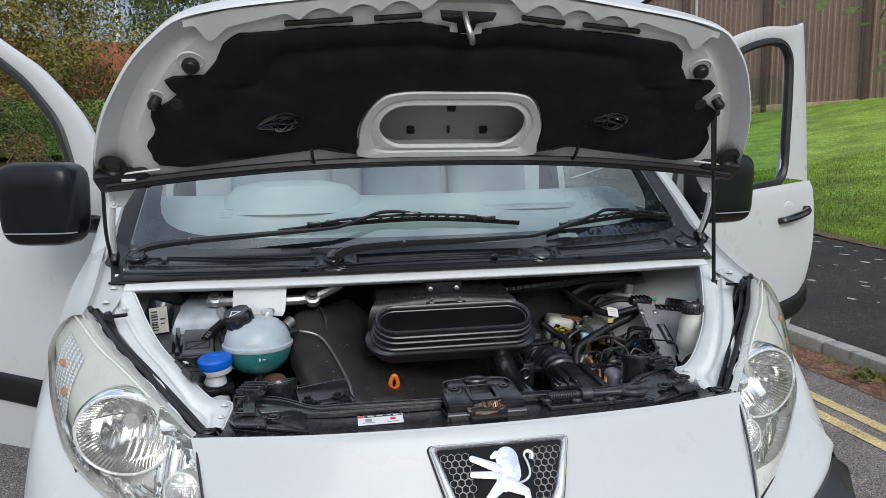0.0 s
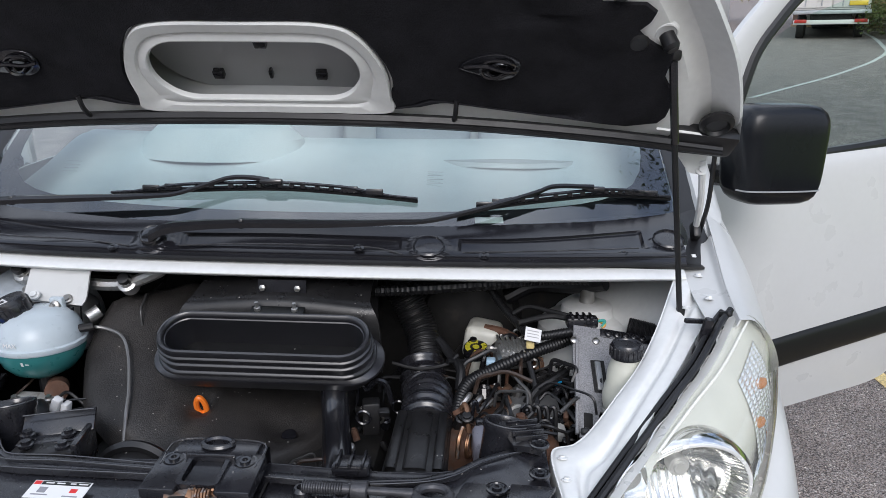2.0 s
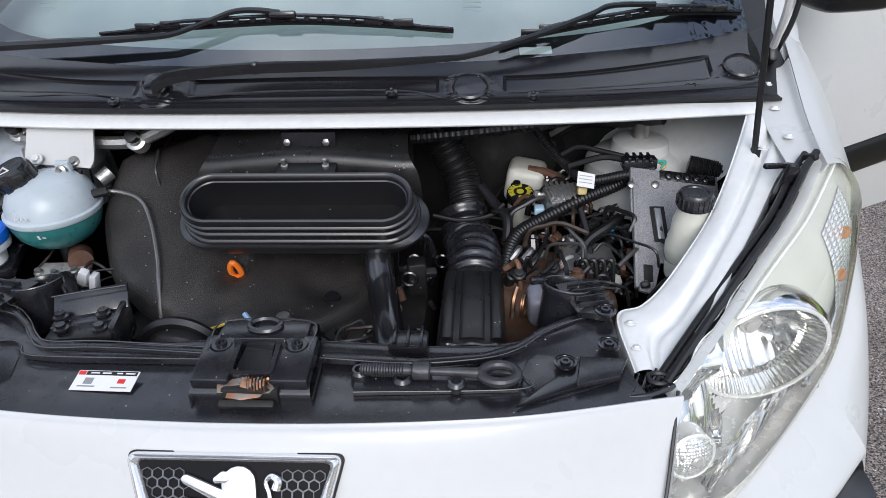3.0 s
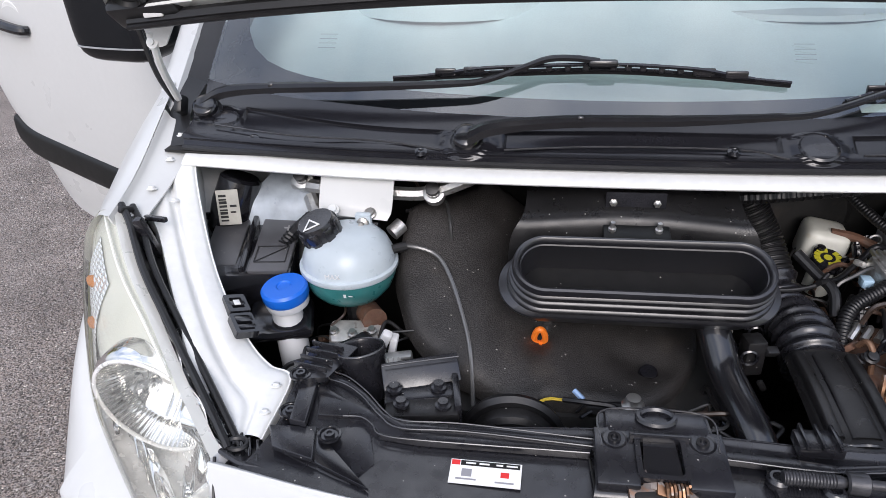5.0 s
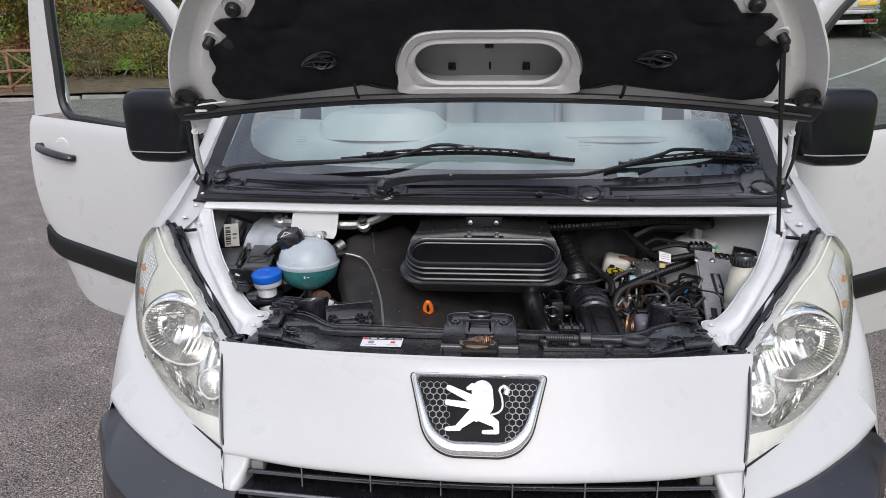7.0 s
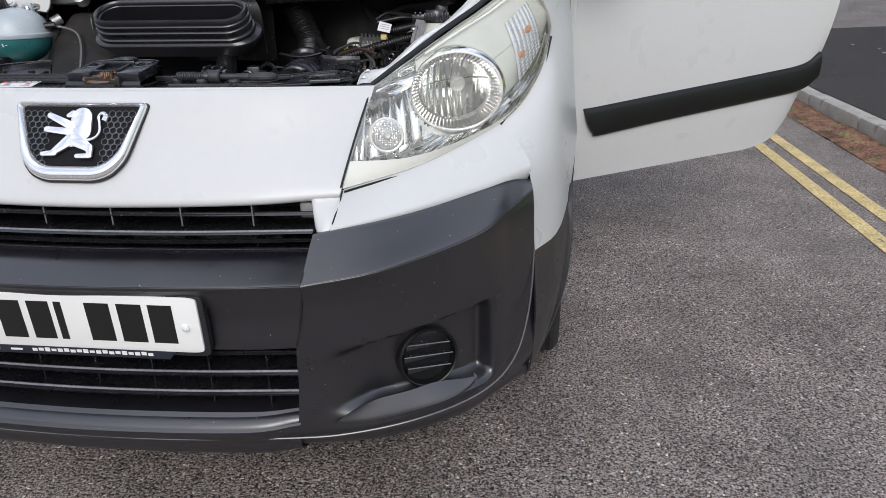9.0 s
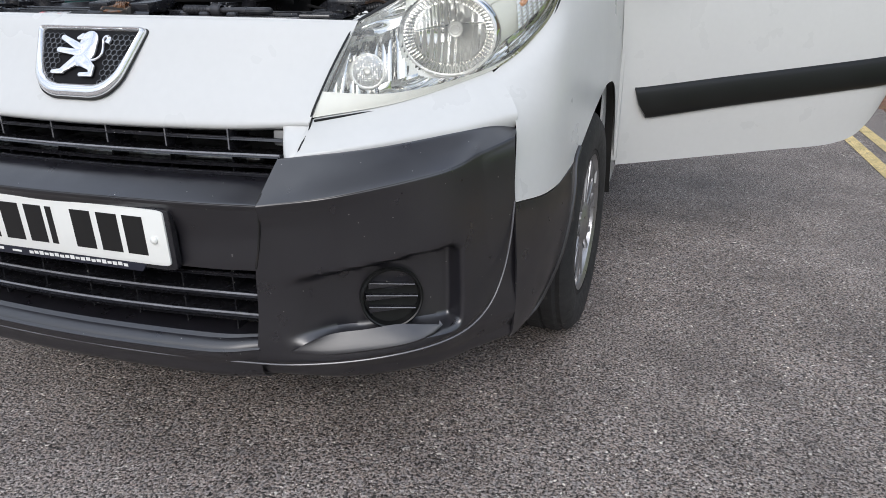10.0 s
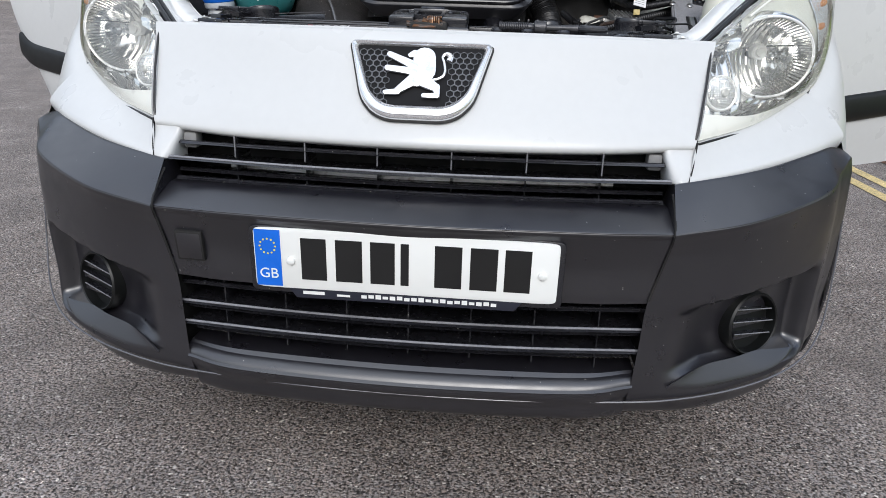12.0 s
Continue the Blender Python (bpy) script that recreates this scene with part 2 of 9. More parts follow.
    fac = times(spread(pores.outputs["Fac"], 0.38, 0.54, 0.20, 1.0), spread(stain.outputs["Fac"], 0.3, 0.7, 0.78, 1.22))
    vm = nt.nodes.new("ShaderNodeVectorMath")
    vm.operation = "SCALE"
    nt.links.new(mw.outputs["Result"], vm.inputs[0])
    nt.links.new(fac, vm.inputs["Scale"])
    nt.links.new(vm.outputs[0], b.inputs["Base Color"])
    nt.links.new(spread(stain.outputs["Fac"], 0.3, 0.7, 0.62, 0.85), b.inputs["Roughness"])
    bp = nt.nodes.new("ShaderNodeBump")
    bp.inputs["Strength"].default_value, bp.inputs["Distance"].default_value = 0.8, 0.005
    nt.links.new(spread(pores.outputs["Fac"], 0.30, 0.62, 0.0, 1.0), bp.inputs["Height"])
    bp2 = nt.nodes.new("ShaderNodeBump")
    bp2.invert = True
    bp2.inputs["Strength"].default_value, bp2.inputs["Distance"].default_value = 0.7, 0.003
    nt.links.new(big_st.outputs["Distance"], bp2.inputs["Height"])
    nt.links.new(bp.outputs["Normal"], bp2.inputs["Normal"])
    nt.links.new(bp2.outputs["Normal"], b.inputs["Normal"])
    return m

# ---- mesh tools ----
def V(*a):
    return Vector(a)


def cr(pts, n, closed=False):
    """n points of a smooth curve through the control points."""
    pts = [Vector(p) for p in pts]
    m = len(pts)
    if m == 2 and not closed:
        return [pts[0].lerp(pts[1], i / (n - 1)) for i in range(n)]
    out = []
    for i in range(n):
        s = i / n * m if closed else i / (n - 1) * (m - 1)
        k = int(s) if closed else min(int(s), m - 2)
        f = s - k
        if closed:
            a, b, c, d = (pts[(k + j - 1) % m] for j in range(4))
        else:
            b, c = pts[k], pts[k + 1]
            a = pts[k - 1] if k > 0 else b * 2 - c
            d = pts[k + 2] if k + 2 < m else c * 2 - b
        out.append(0.5 * ((2 * b) + (c - a) * f + (2 * a - 5 * b + 4 * c - d) * f * f + (3 * b - a - 3 * c + d) * f ** 3))
    return out


def both(mid, near, far):
    """A rail across the van from its right half: middle, halfway, end."""
    return [(-far[0], *far[1:]), (-near[0], *near[1:]), mid, near, far]


def grid(P, closed_u=False, closed_v=False):
    bm = bmesh.new()
    vs = [[bm.verts.new(p) for p in row] for row in P]
    nj, ni = len(vs), len(vs[0])
    for j in range(nj if closed_v else nj - 1):
        for i in range(ni if closed_u else ni - 1):
            q = (vs[j][i], vs[j][(i + 1) % ni], vs[(j + 1) % nj][(i + 1) % ni], vs[(j + 1) % nj][i])
            if len(set(q)) == 4:
                bm.faces.new(q)
    return bm


def loft(rails, nu=28, nv=14, thick=0.0, move=None):
    """A smooth skin through rails (control lists). move(p, u, v) may shift its points."""
    rows = [cr(r, nu) for r in rails]
    cols = [cr([row[i] for row in rows], nv) for i in range(nu)]
    P = [[cols[i][j] for i in range(nu)] for j in range(nv)]
    if move:
        P = [[Vector(move(P[j][i], i / (nu - 1), j / (nv - 1))) for i in range(nu)] for j in range(nv)]
    bm = grid(P)
    bmesh.ops.recalc_face_normals(bm, faces=bm.faces)
    if thick:
        bmesh.ops.solidify(bm, geom=bm.faces[:], thickness=thick)
    return bm


def mirrored(bm):
    b = bm.copy()
    for v in b.verts:
        v.co.x = -v.co.x
    bmesh.ops.reverse_faces(b, faces=b.faces)
    return b


def join(*bms):
    a = bms[0]
    for b in bms[1:]:
        me = bpy.data.meshes.new("tmp")
        b.to_mesh(me)
        a.from_mesh(me)
        bpy.data.meshes.remove(me)
        b.free()
    return a


def tube(pts, r, n=10, samples=0, closed=False, caps=True, ring=None):
    """A round bar or hose along control points; r may be a number or a function of 0..1. ring: (count, height) for corrugation."""
    P = cr(pts, samples, closed) if samples else [Vector(p) for p in pts]
    rows, up = [], None
    m = len(P)
    for i, p in enumerate(P):
        t = (P[(i + 1) % m] - P[i - 1]) if closed else (P[min(i + 1, m - 1)] - P[max(i - 1, 0)])
        t.normalize()
        if up is None:
            up = t.orthogonal().normalized()
        up = (up - t * up.dot(t)).normalized()
        side = t.cross(up)
        s = i / (m - 1)
        rr = r(s) if callable(r) else r
        if ring:
            rr += ring[1] * (0.5 + 0.5 * math.cos(s * ring[0] * 2 * math.pi))
        rows.append([p + (up * math.cos(a) + side * math.sin(a)) * rr for a in (2 * math.pi * k / n for k in range(n))])
    bm = grid(rows, closed_u=True, closed_v=closed)
    if caps and not closed:
        bm.verts.ensure_lookup_table()
        bm.faces.new(bm.verts[:n][::-1])
        bm.faces.new(bm.verts[-n:])
    bmesh.ops.recalc_face_normals(bm, faces=bm.faces)
    return bm


def lathe(profile, n=32, m=None):
    """A turned body: (radius, height) from bottom to top, round z; m places it."""
    rows = [[V(r * math.cos(a), r * math.sin(a), z) for a in (2 * math.pi * k / n for k in range(n))] for r, z in profile]
    bm = grid(rows, closed_u=True)
    bmesh.ops.remove_doubles(bm, verts=bm.verts, dist=1e-6)
    bmesh.ops.recalc_face_normals(bm, faces=bm.faces)
    if m is not None:
        bm.transform(m)
    return bm


def box(c, s, bevel=0.004, rot=(0, 0, 0), seg=2):
    bm = bmesh.new()
    bmesh.ops.create_cube(bm, size=1)
    bmesh.ops.scale(bm, vec=s, verts=bm.verts)
    if bevel:
        bmesh.ops.bevel(bm, geom=bm.edges[:], offset=min(bevel, min(s) * 0.45), segments=seg, affect="EDGES", profile=0.5)
    bm.transform(pose(*c, *rot))
    return bm


def slab(outline, thick, m=None, bevel=0.0, seg=2):
    """A plate: a 2D outline raised by thick along z, placed by m."""
    bm = bmesh.new()
    lo = [bm.verts.new((p[0], p[1], 0)) for p in outline]
    hi = [bm.verts.new((p[0], p[1], thick)) for p in outline]
    k = len(lo)
    bm.faces.new(lo[::-1])
    top = bm.faces.new(hi)
    for i in range(k):
        bm.faces.new((lo[i], lo[(i + 1) % k], hi[(i + 1) % k], hi[i]))
    bmesh.ops.recalc_face_normals(bm, faces=bm.faces)
    if bevel:
        bmesh.ops.bevel(bm, geom=list(top.edges), offset=bevel, segments=seg, affect="EDGES", profile=0.5)
    if m is not None:
        bm.transform(m)
    return bm


def band(outer, inner, thick, m=None):
    """A frame between two closed outlines of the same number of points, raised by thick."""
    k = len(outer)
    rows = [[V(p[0], p[1], 0) for p in outer], [V(p[0], p[1], thick) for p in outer],
            [V(p[0], p[1], thick) for p in inner], [V(p[0], p[1], 0) for p in inner]]
    bm = grid(rows, closed_u=True, closed_v=True)
    bmesh.ops.recalc_face_normals(bm, faces=bm.faces)
    if m is not None:
        bm.transform(m)
    return bm


def oval(w, h, n=48, power=2.0):
    """A stadium (power 0) or superellipse outline of width w and height h."""
    out = []
    for k in range(n):
        a = 2 * math.pi * k / n
        if power:
            c, s = math.cos(a), math.sin(a)
            out.append((w / 2 * math.copysign(abs(c) ** (2 / power), c), h / 2 * math.copysign(abs(s) ** (2 / power), s)))
        else:
            r = h / 2
            c = (w / 2 - r) * (1 if math.cos(a) >= 0 else -1)
            out.append((c + r * math.cos(a), r * math.sin(a)))
    return out


def axes(o, x, z):
    """The pose with origin o, x axis along x and z axis near z."""
    x = Vector(x).normalized()
    z = (Vector(z) - x * Vector(z).dot(x)).normalized()
    y = z.cross(x)
    m = Matrix((x, y, z)).transposed().to_4x4()
    m.translation = Vector(o)
    return m


def facing(bm, towards):
    """Turns the faces of a sheet to one side."""
    bm.normal_update()
    if sum((f.normal.dot(towards) for f in bm.faces)) < 0:
        bmesh.ops.reverse_faces(bm, faces=bm.faces)


RAKED = []      # parts of the upper nose, which sit on the slight rake of the body
raking = False


def part(name, bm, material, parent, label="", smooth=35):
    me = bpy.data.meshes.new(name)
    bm.to_mesh(me)
    bm.free()
    me.materials.append(material)
    if smooth:
        me.shade_smooth()
        me.set_sharp_from_angle(angle=radians(smooth))
    ob = new(name, me)
    ob.parent = parent
    if label:
        ob["label"] = label
    if raking:
        RAKED.append(ob)
    return ob


def thing(name, label, category, at=(0, 0, 0), group="", kind=""):
    ob = new(name)
    ob.empty_display_size = 0.2
    ob.location = at
    return tagged(ob, label, category, group, kind)


def solo(name, bm, material, label, category="", group="", kind="", smooth=35):
    ob = part(name, bm, material, None, "", smooth)
    return tagged(ob, label, category, group, kind)


def pair(name, bm, material, parent, label=""):
    """The same part on both sides of the van."""
    other = mirrored(bm)
    return part(name, bm, material, parent, label), part(name, other, material, parent, label)

# ---- ground and surroundings ----
def height(x, y):
    """The lie of the land: level round the van, rising behind it."""
    up = max(0.0, y - 5.0)
    h = 0.095 * up * up / (up + 3.0)
    h += 0.05 * max(0.0, x - 4) * smooth01((y - 3) / 10)
    return h


def smooth01(t):
    t = min(max(t, 0), 1)
    return t * t * (3 - 2 * t)


def land(xs, ys, lift=lambda x, y: 0.0):
    return grid([[V(x, y, height(x, y) + lift(x, y)) for x in xs] for y in ys])


def steps(a, b, n, power=1.0):
    return [a + (b - a) * (i / (n - 1)) ** power for i in range(n)]


ASPHALT = asphalt("asphalt", (0.040, 0.037, 0.035), (0.370, 0.338, 0.322), (1.0, 0.94, 0.84), 140.0, (0.330, 0.292, 0.270))
PAVE = asphalt("pavement_asphalt", (0.030, 0.029, 0.029), (0.080, 0.077, 0.076), (0.36, 0.35, 0.33), 120.0, (0.085, 0.080, 0.078))
KERB = mat("concrete_kerb", (0.33, 0.31, 0.28), 0.85, vary=0.2, vscale=5, grain=0.3, gscale=120, bump=0.6, bscale=90, alt=(0.18, 0.16, 0.13), alt_at=0.6, alt_scale=9, island=0.12)
LINE = mat("yellow_road_paint", (0.58, 0.45, 0.20), 0.75, vary=0.2, vscale=6, grain=0.4, gscale=120, alt=(0.14, 0.12, 0.10), alt_at=0.60, alt_scale=45, bump=0.6, bscale=150)
GRASS = mat("grass", (0.175, 0.270, 0.022), 0.9, vary=0.35, vscale=1.1, grain=0.65, gscale=22, alt=(0.30, 0.35, 0.06), alt_at=0.55, alt_scale=9, bump=1.0, bscale=60)
LITTER = mat("leaf_litter", (0.15, 0.10, 0.06), 0.95, vary=0.4, vscale=5, grain=0.6, gscale=60, bump=1.0, bscale=60)

solo("ground", land([-400, -120, -60, -40] + steps(-30, 30, 61) + [40, 60, 120, 400], [-300, -100, -40] + steps(-20, 60, 81) + [80, 120, 300]), ASPHALT,
              "dark grey worn asphalt with pale chippings", "ground", kind="structure")
solo("pavement", land(steps(3.18, 6.6, 12), steps(-14, 8.5, 40), lambda x, y: 0.115), PAVE, "grey asphalt footpath behind the kerb", "pavement", kind="structure")
kerb = thing("kerb", "weathered pale concrete kerb stones along the road", "kerb", kind="structure")
for k in range(17):
    y = -7 + k * 0.915
    st = part("kerb_stone", box((0, 0, 0), (0.13, 0.905, 0.26), 0.018), KERB, kerb)
    st.location = (3.115, y + 0.45, height(3.115, y + 0.45) - 0.012)
    st.rotation_euler = (math.atan(height(3.115, y + 0.9) / 0.9 - height(3.115, y) / 0.9), 0, 0)
for x in (2.315, 2.480):
    solo("yellow_line", land([x - 0.04, x + 0.04], steps(-14, 9, 50), lambda a, b: 0.004), LINE, "worn double yellow parking line on the asphalt", "road marking", group="double yellow lines", kind="structure")
rgl = random.Random(12)
gutter = land(steps(2.80, 3.05, 8), steps(-1, 9, 140), lambda a, b: 0.003 + (0.020 * rgl.random() + 0.012) * smooth01((a - 2.80 - 0.05 * math.sin(3 * b)) / 0.16))
for k in range(1500):
    x, y = 3.05 - 0.30 * rgl.random() ** 1.5, rgl.uniform(-0.8, 8)
    a, w = rgl.random() * 6.3, rgl.uniform(0.008, 0.022)
    d, e, c = V(math.cos(a), math.sin(a), rgl.uniform(-0.4, 0.4)) * w, V(-math.sin(a), math.cos(a), rgl.uniform(-0.4, 0.4)) * w * 0.5, V(x, y, height(x, y) + 0.014 + 0.012 * rgl.random())
    gutter.faces.new([gutter.verts.new(c + q) for q in (-d, e, d, -e)])
solo("gutter_litter", gutter, mat("red_brown_litter", (0.17, 0.085, 0.05), 0.95, vary=0.5, vscale=9, grain=0.6, gscale=70, alt=(0.16, 0.15, 0.05), alt_at=0.55, alt_scale=7, bump=1.0, bscale=80), "brown leaf litter and moss in the gutter", "leaf litter", kind="stuff")
lichen = bmesh.new()
for k in range(150):
    x, y, r = 6.35 - 2.2 * rgl.random() ** 1.8, rgl.uniform(0.5, 7.5), rgl.uniform(0.010, 0.055)
    lichen.faces.new([lichen.verts.new(V(x + r * rgl.uniform(0.5, 1.2) * math.cos(t), y + 1.5 * r * rgl.uniform(0.5, 1.2) * math.sin(t), height(x, y) + 0.119)) for t in (2 * math.pi * j / 11 for j in range(11))])
solo("lichen_patches", lichen, mat("pale_lichen", (0.42, 0.42, 0.36), 0.9, vary=0.25, vscale=30, grain=0.3, gscale=150, alt=(0.10, 0.10, 0.095), alt_at=0.56, alt_scale=60), "pale lichen spots on the dark footpath", "lichen", kind="stuff", smooth=0)
solo("worn_edge", grid([[V(x, y, height(x, y) + 0.121 + 0.015 * rgl.random()) for x in steps(6.42 + 0.06 * math.sin(2.3 * y), 6.70, 6)] for y in steps(-1, 8, 120)]), LITTER, "brown soil and dead grass along the footpath", "soil", kind="stuff")


def verge_x(y):
    """Where the grass begins: along the path, then swinging away round the bend."""
    return 6.6 + 0.50 * max(0.0, y - 8.0)


def bank(x, y):
    return 0.10 + 0.95 * smooth01((x - verge_x(y)) / 9.0) * smooth01((y + 22) / 12)


bank_ys = steps(-30, 40, 70)
solo("grass_bank", grid([[V(x, y, height(x, y) + bank(x, y)) for x in steps(verge_x(y), 60, 50, 1.4)] for y in bank_ys]), GRASS, "green mown grass bank beside the path", "grass", kind="structure")
arc = cr([(15.8, 31.1, 0), (14.6, 27.6, 0), (13.3, 24.4, 0), (12.5, 22.6, 0), (11.1, 20.5, 0), (9.9, 19.0, 0), (8.4, 17.3, 0), (7.1, 16.0, 0), (5.8, 14.7, 0)], 60)
solo("white_line", grid([[V(p.x + d, p.y, height(p.x + d, p.y) + 0.006) for p in arc] for d in (-0.07, 0.07)]), mat("white_road_paint", (0.5, 0.5, 0.47), 0.8, vary=0.2), "faded white line curving round the junction", "road marking", kind="structure")
blades = bmesh.new()
rng = random.Random(4)
for k in range(34000):
    y = 1 + 12 * rng.random()
    x = verge_x(y) - 0.06 + 5 * rng.random() ** 2.0
    z = height(x, y) + bank(x, y)
    a, h, w = rng.random() * 6.3, 0.035 + 0.065 * rng.random() ** 2, 0.005
    d = V(math.cos(a), math.sin(a), 0)
    t = V(rng.uniform(-1, 1), rng.uniform(-1, 1), 0) * h * 0.5
    b0 = V(x, y, z)
    blades.faces.new([blades.verts.new(b0 - d * w), blades.verts.new(b0 + d * w), blades.verts.new(b0 + t + V(0, 0, h))])
solo("grass_blades", blades, GRASS, "short green grass blades on the bank", "grass", kind="stuff", smooth=0)


# foliage
def leaf_mat(name, col, alt):
    m = mat(name, col, 0.6, vary=0.35, vscale=3, grain=0.3, gscale=30, alt=alt, alt_at=0.5, alt_scale=2.5, spec=0.3)
    return m


LEAF_G = leaf_mat("green_leaves", (0.070, 0.098, 0.024), (0.125, 0.145, 0.034))
LEAF_Y = leaf_mat("yellowing_leaves", (0.16, 0.155, 0.036), (0.29, 0.22, 0.045))
LEAF_R = leaf_mat("red_leaves", (0.24, 0.09, 0.05), (0.18, 0.12, 0.05))
LEAF_B = leaf_mat("brown_undergrowth", (0.20, 0.12, 0.05), (0.12, 0.13, 0.04))
BARK = mat("birch_bark", (0.35, 0.32, 0.28), 0.85, vary=0.3, vscale=6, alt=(0.08, 0.07, 0.06), alt_at=0.55, alt_scale=9, bump=0.6, bscale=40)


def leaves(bm, centre, radius, n, size, rng, flat=1.0):
    for _ in range(n):
        while True:
            p = V(rng.uniform(-1, 1), rng.uniform(-1, 1), rng.uniform(-1, 1))
            if p.length < 1:
                break
        p = centre + V(p.x * radius, p.y * radius, p.z * radius * flat)
        a = V(rng.uniform(-1, 1), rng.uniform(-1, 1), rng.uniform(-1, 1)).normalized()
        b = a.orthogonal().normalized()
        s = size * rng.uniform(0.6, 1.3)
        bm.faces.new([bm.verts.new(p - a * s), bm.verts.new(p + b * s * 0.45), bm.verts.new(p + a * s), bm.verts.new(p - b * s * 0.45)])


def tree(name, at, tall, spread, n, leafm, seed, label, leaf=0.07, bare=0.3):
    rg = random.Random(seed)
    x, y = at
    z0 = height(x, y)
    t = thing(name, label, "tree", (x, y, z0))
    lean = V(rg.uniform(-0.3, 0.3), rg.uniform(-0.3, 0.3), 0)
    spine = [V(0, 0, -0.2), V(0, 0, tall * 0.3) + lean * 0.3, V(0, 0, tall * 0.65) + lean, V(0, 0, tall * 0.95) + lean * 1.4]
    bits = [tube(spine, lambda s: 0.012 * tall * (1 - 0.85 * s) + 0.01, 8, 14)]
    crown = bmesh.new()
    pts = cr(spine, 30)
    for k in range(int(16 + spread * 4)):
        f = bare + (1 - bare) * rg.random()
        base = pts[min(29, int(f * 29))]
        a = rg.random() * 6.28
        ln = spread * (1.15 - 0.75 * f) * rg.uniform(0.6, 1.2)
        tip = base + V(math.cos(a) * ln, math.sin(a) * ln, ln * rg.uniform(-0.1, 0.6))
        mid = base.lerp(tip, 0.5) + V(0, 0, 0.12 * ln)
        bits.append(tube([base, mid, tip], lambda s: 0.022 * (1 - 0.8 * s) + 0.004, 5, 6))
        for q, rad in ((mid, 0.35), (tip, 0.45), (base.lerp(tip, 0.75), 0.4), (base.lerp(tip, 0.3), 0.3)):
            leaves(crown, q, spread * rad * rg.uniform(0.6, 1.1), n, leaf, rg, 0.75)
    part("trunk", join(*bits), BARK, t)
    part("crown", crown, leafm, t, smooth=0)
    return t


LB = "slender birch with thin yellow-green autumn leaves"
for k, (x, y, tall, sp) in enumerate(((-4.6, 22.5, 9.5, 2.4), (-7.0, 21.0, 10, 2.4), (-10.0, 20.5, 9.5, 2.6), (-13.2, 19.5, 10, 2.6), (-16.5, 17.5, 9, 2.6), (-20, 15.5, 9.5, 2.8), (-12, 24, 11, 2.8), (-24, 13, 9, 2.8))):
    tree("birch_tree", (x, y), tall, sp, 230, LEAF_Y if k % 2 else LEAF_G, 20 + k, LB, 0.066, 0.12)
tree("roadside_tree", (7.5, 4.6), 10.0, 4.3, 260, LEAF_G, 71, "leafy green tree overhanging the path and the grass bank", 0.07, 0.35)
tree("small_tree", (15.4, 40), 5.2, 1.7, 40, LEAF_Y, 55, "small round tree with thin yellowing crown", 0.08, 0.35)


def bush(name, at, size, n, leafm, seed, label, leaf=0.06, high=0.6):
    rg = random.Random(seed)
    x, y = at
    z0 = height(x, y) + (bank(x, y) if x > verge_x(y) else 0)
    t = thing(name, label, "bush", (x, y, z0))
    bm, stems = bmesh.new(), []
    for _ in range(9):
        c = V(rg.uniform(-1, 1) * size * 0.8, rg.uniform(-1, 1) * size * 0.5, size * high * rg.uniform(0.25, 1.0))
        stems.append(tube([(c.x * 0.3, c.y * 0.3, -0.1), c * 0.7, c], 0.012, 5, 5))
        leaves(bm, c, size * 0.45, n, leaf, rg, 0.7)
    part("stems", join(*stems), BARK, t)
    part("foliage", bm, leafm, t, smooth=0)
    return t


for k in range(15):
    x = -3.6 - k * 1.45
    y = 19.6 - 0.30 * (k * 1.45) + (k % 3) * 0.5
    bush("bush", (x, y), 1.15 + 0.3 * (k % 3), 520, (LEAF_Y, LEAF_B, LEAF_G, LEAF_B)[k % 4], 70 + k, "tangled roadside shrub in autumn colours", 0.042, 0.75)
for k in range(5):
    bush("red_bush", (-9.0 - k * 2.2, 21.4 - 0.66 * k), 1.1, 260, LEAF_R, 170 + k, "shrub with red autumn leaves", 0.05, 1.0)

# far kerb, verge and broken wooden fence beyond the asphalt
far_k = thing("far_kerb", "pale concrete kerb at the far side of the yard", "kerb", kind="structure")
for k in range(24):
    x = -2.6 - k * 0.93
    y = 17.2 - 0.30 * k * 0.93
    st = part("kerb_stone", box((0, 0, 0), (0.92, 0.14, 0.26), 0.015), KERB, far_k)
    st.location, st.rotation_euler = (x, y, height(x, y) - 0.05), (0, 0, -math.atan(-0.30))
verge = grid([[V(-1.5 - s, 17.3 - 0.30 * (s - 1) + d, height(-1.5 - s, 17.3 - 0.3 * (s - 1) + d) + 0.11 + 0.05 * rng.random()) for s in steps(0, 26, 50)] for d in steps(0, 7, 18)])
solo("back_bank", grid([[V(-1.5 - q, 21.5 - 0.30 * (q - 1) + d, height(-1.5 - q, 21.5 - 0.3 * (q - 1) + d) + 0.25 + 0.20 * d + 0.12 * rng.random()) for q in steps(0, 30, 40)] for d in steps(0, 7, 10)]), GRASS, "rough green bank behind the shrubs", "grass", kind="structure")
solo("verge", verge, LITTER, "brown leaf-strewn verge under the trees", "verge", kind="structure")
WOOD = mat("weathered_rail_wood", (0.22, 0.125, 0.075), 0.9, vary=0.3, vscale=8, grain=0.4, gscale=60, bump=0.5, bscale=40)
fence = thing("rail_fence", "weathered wooden rail fence with crossed braces at the verge", "fence", (-7.4, 16.4, 0))
fence.location.z = 0
prev = None
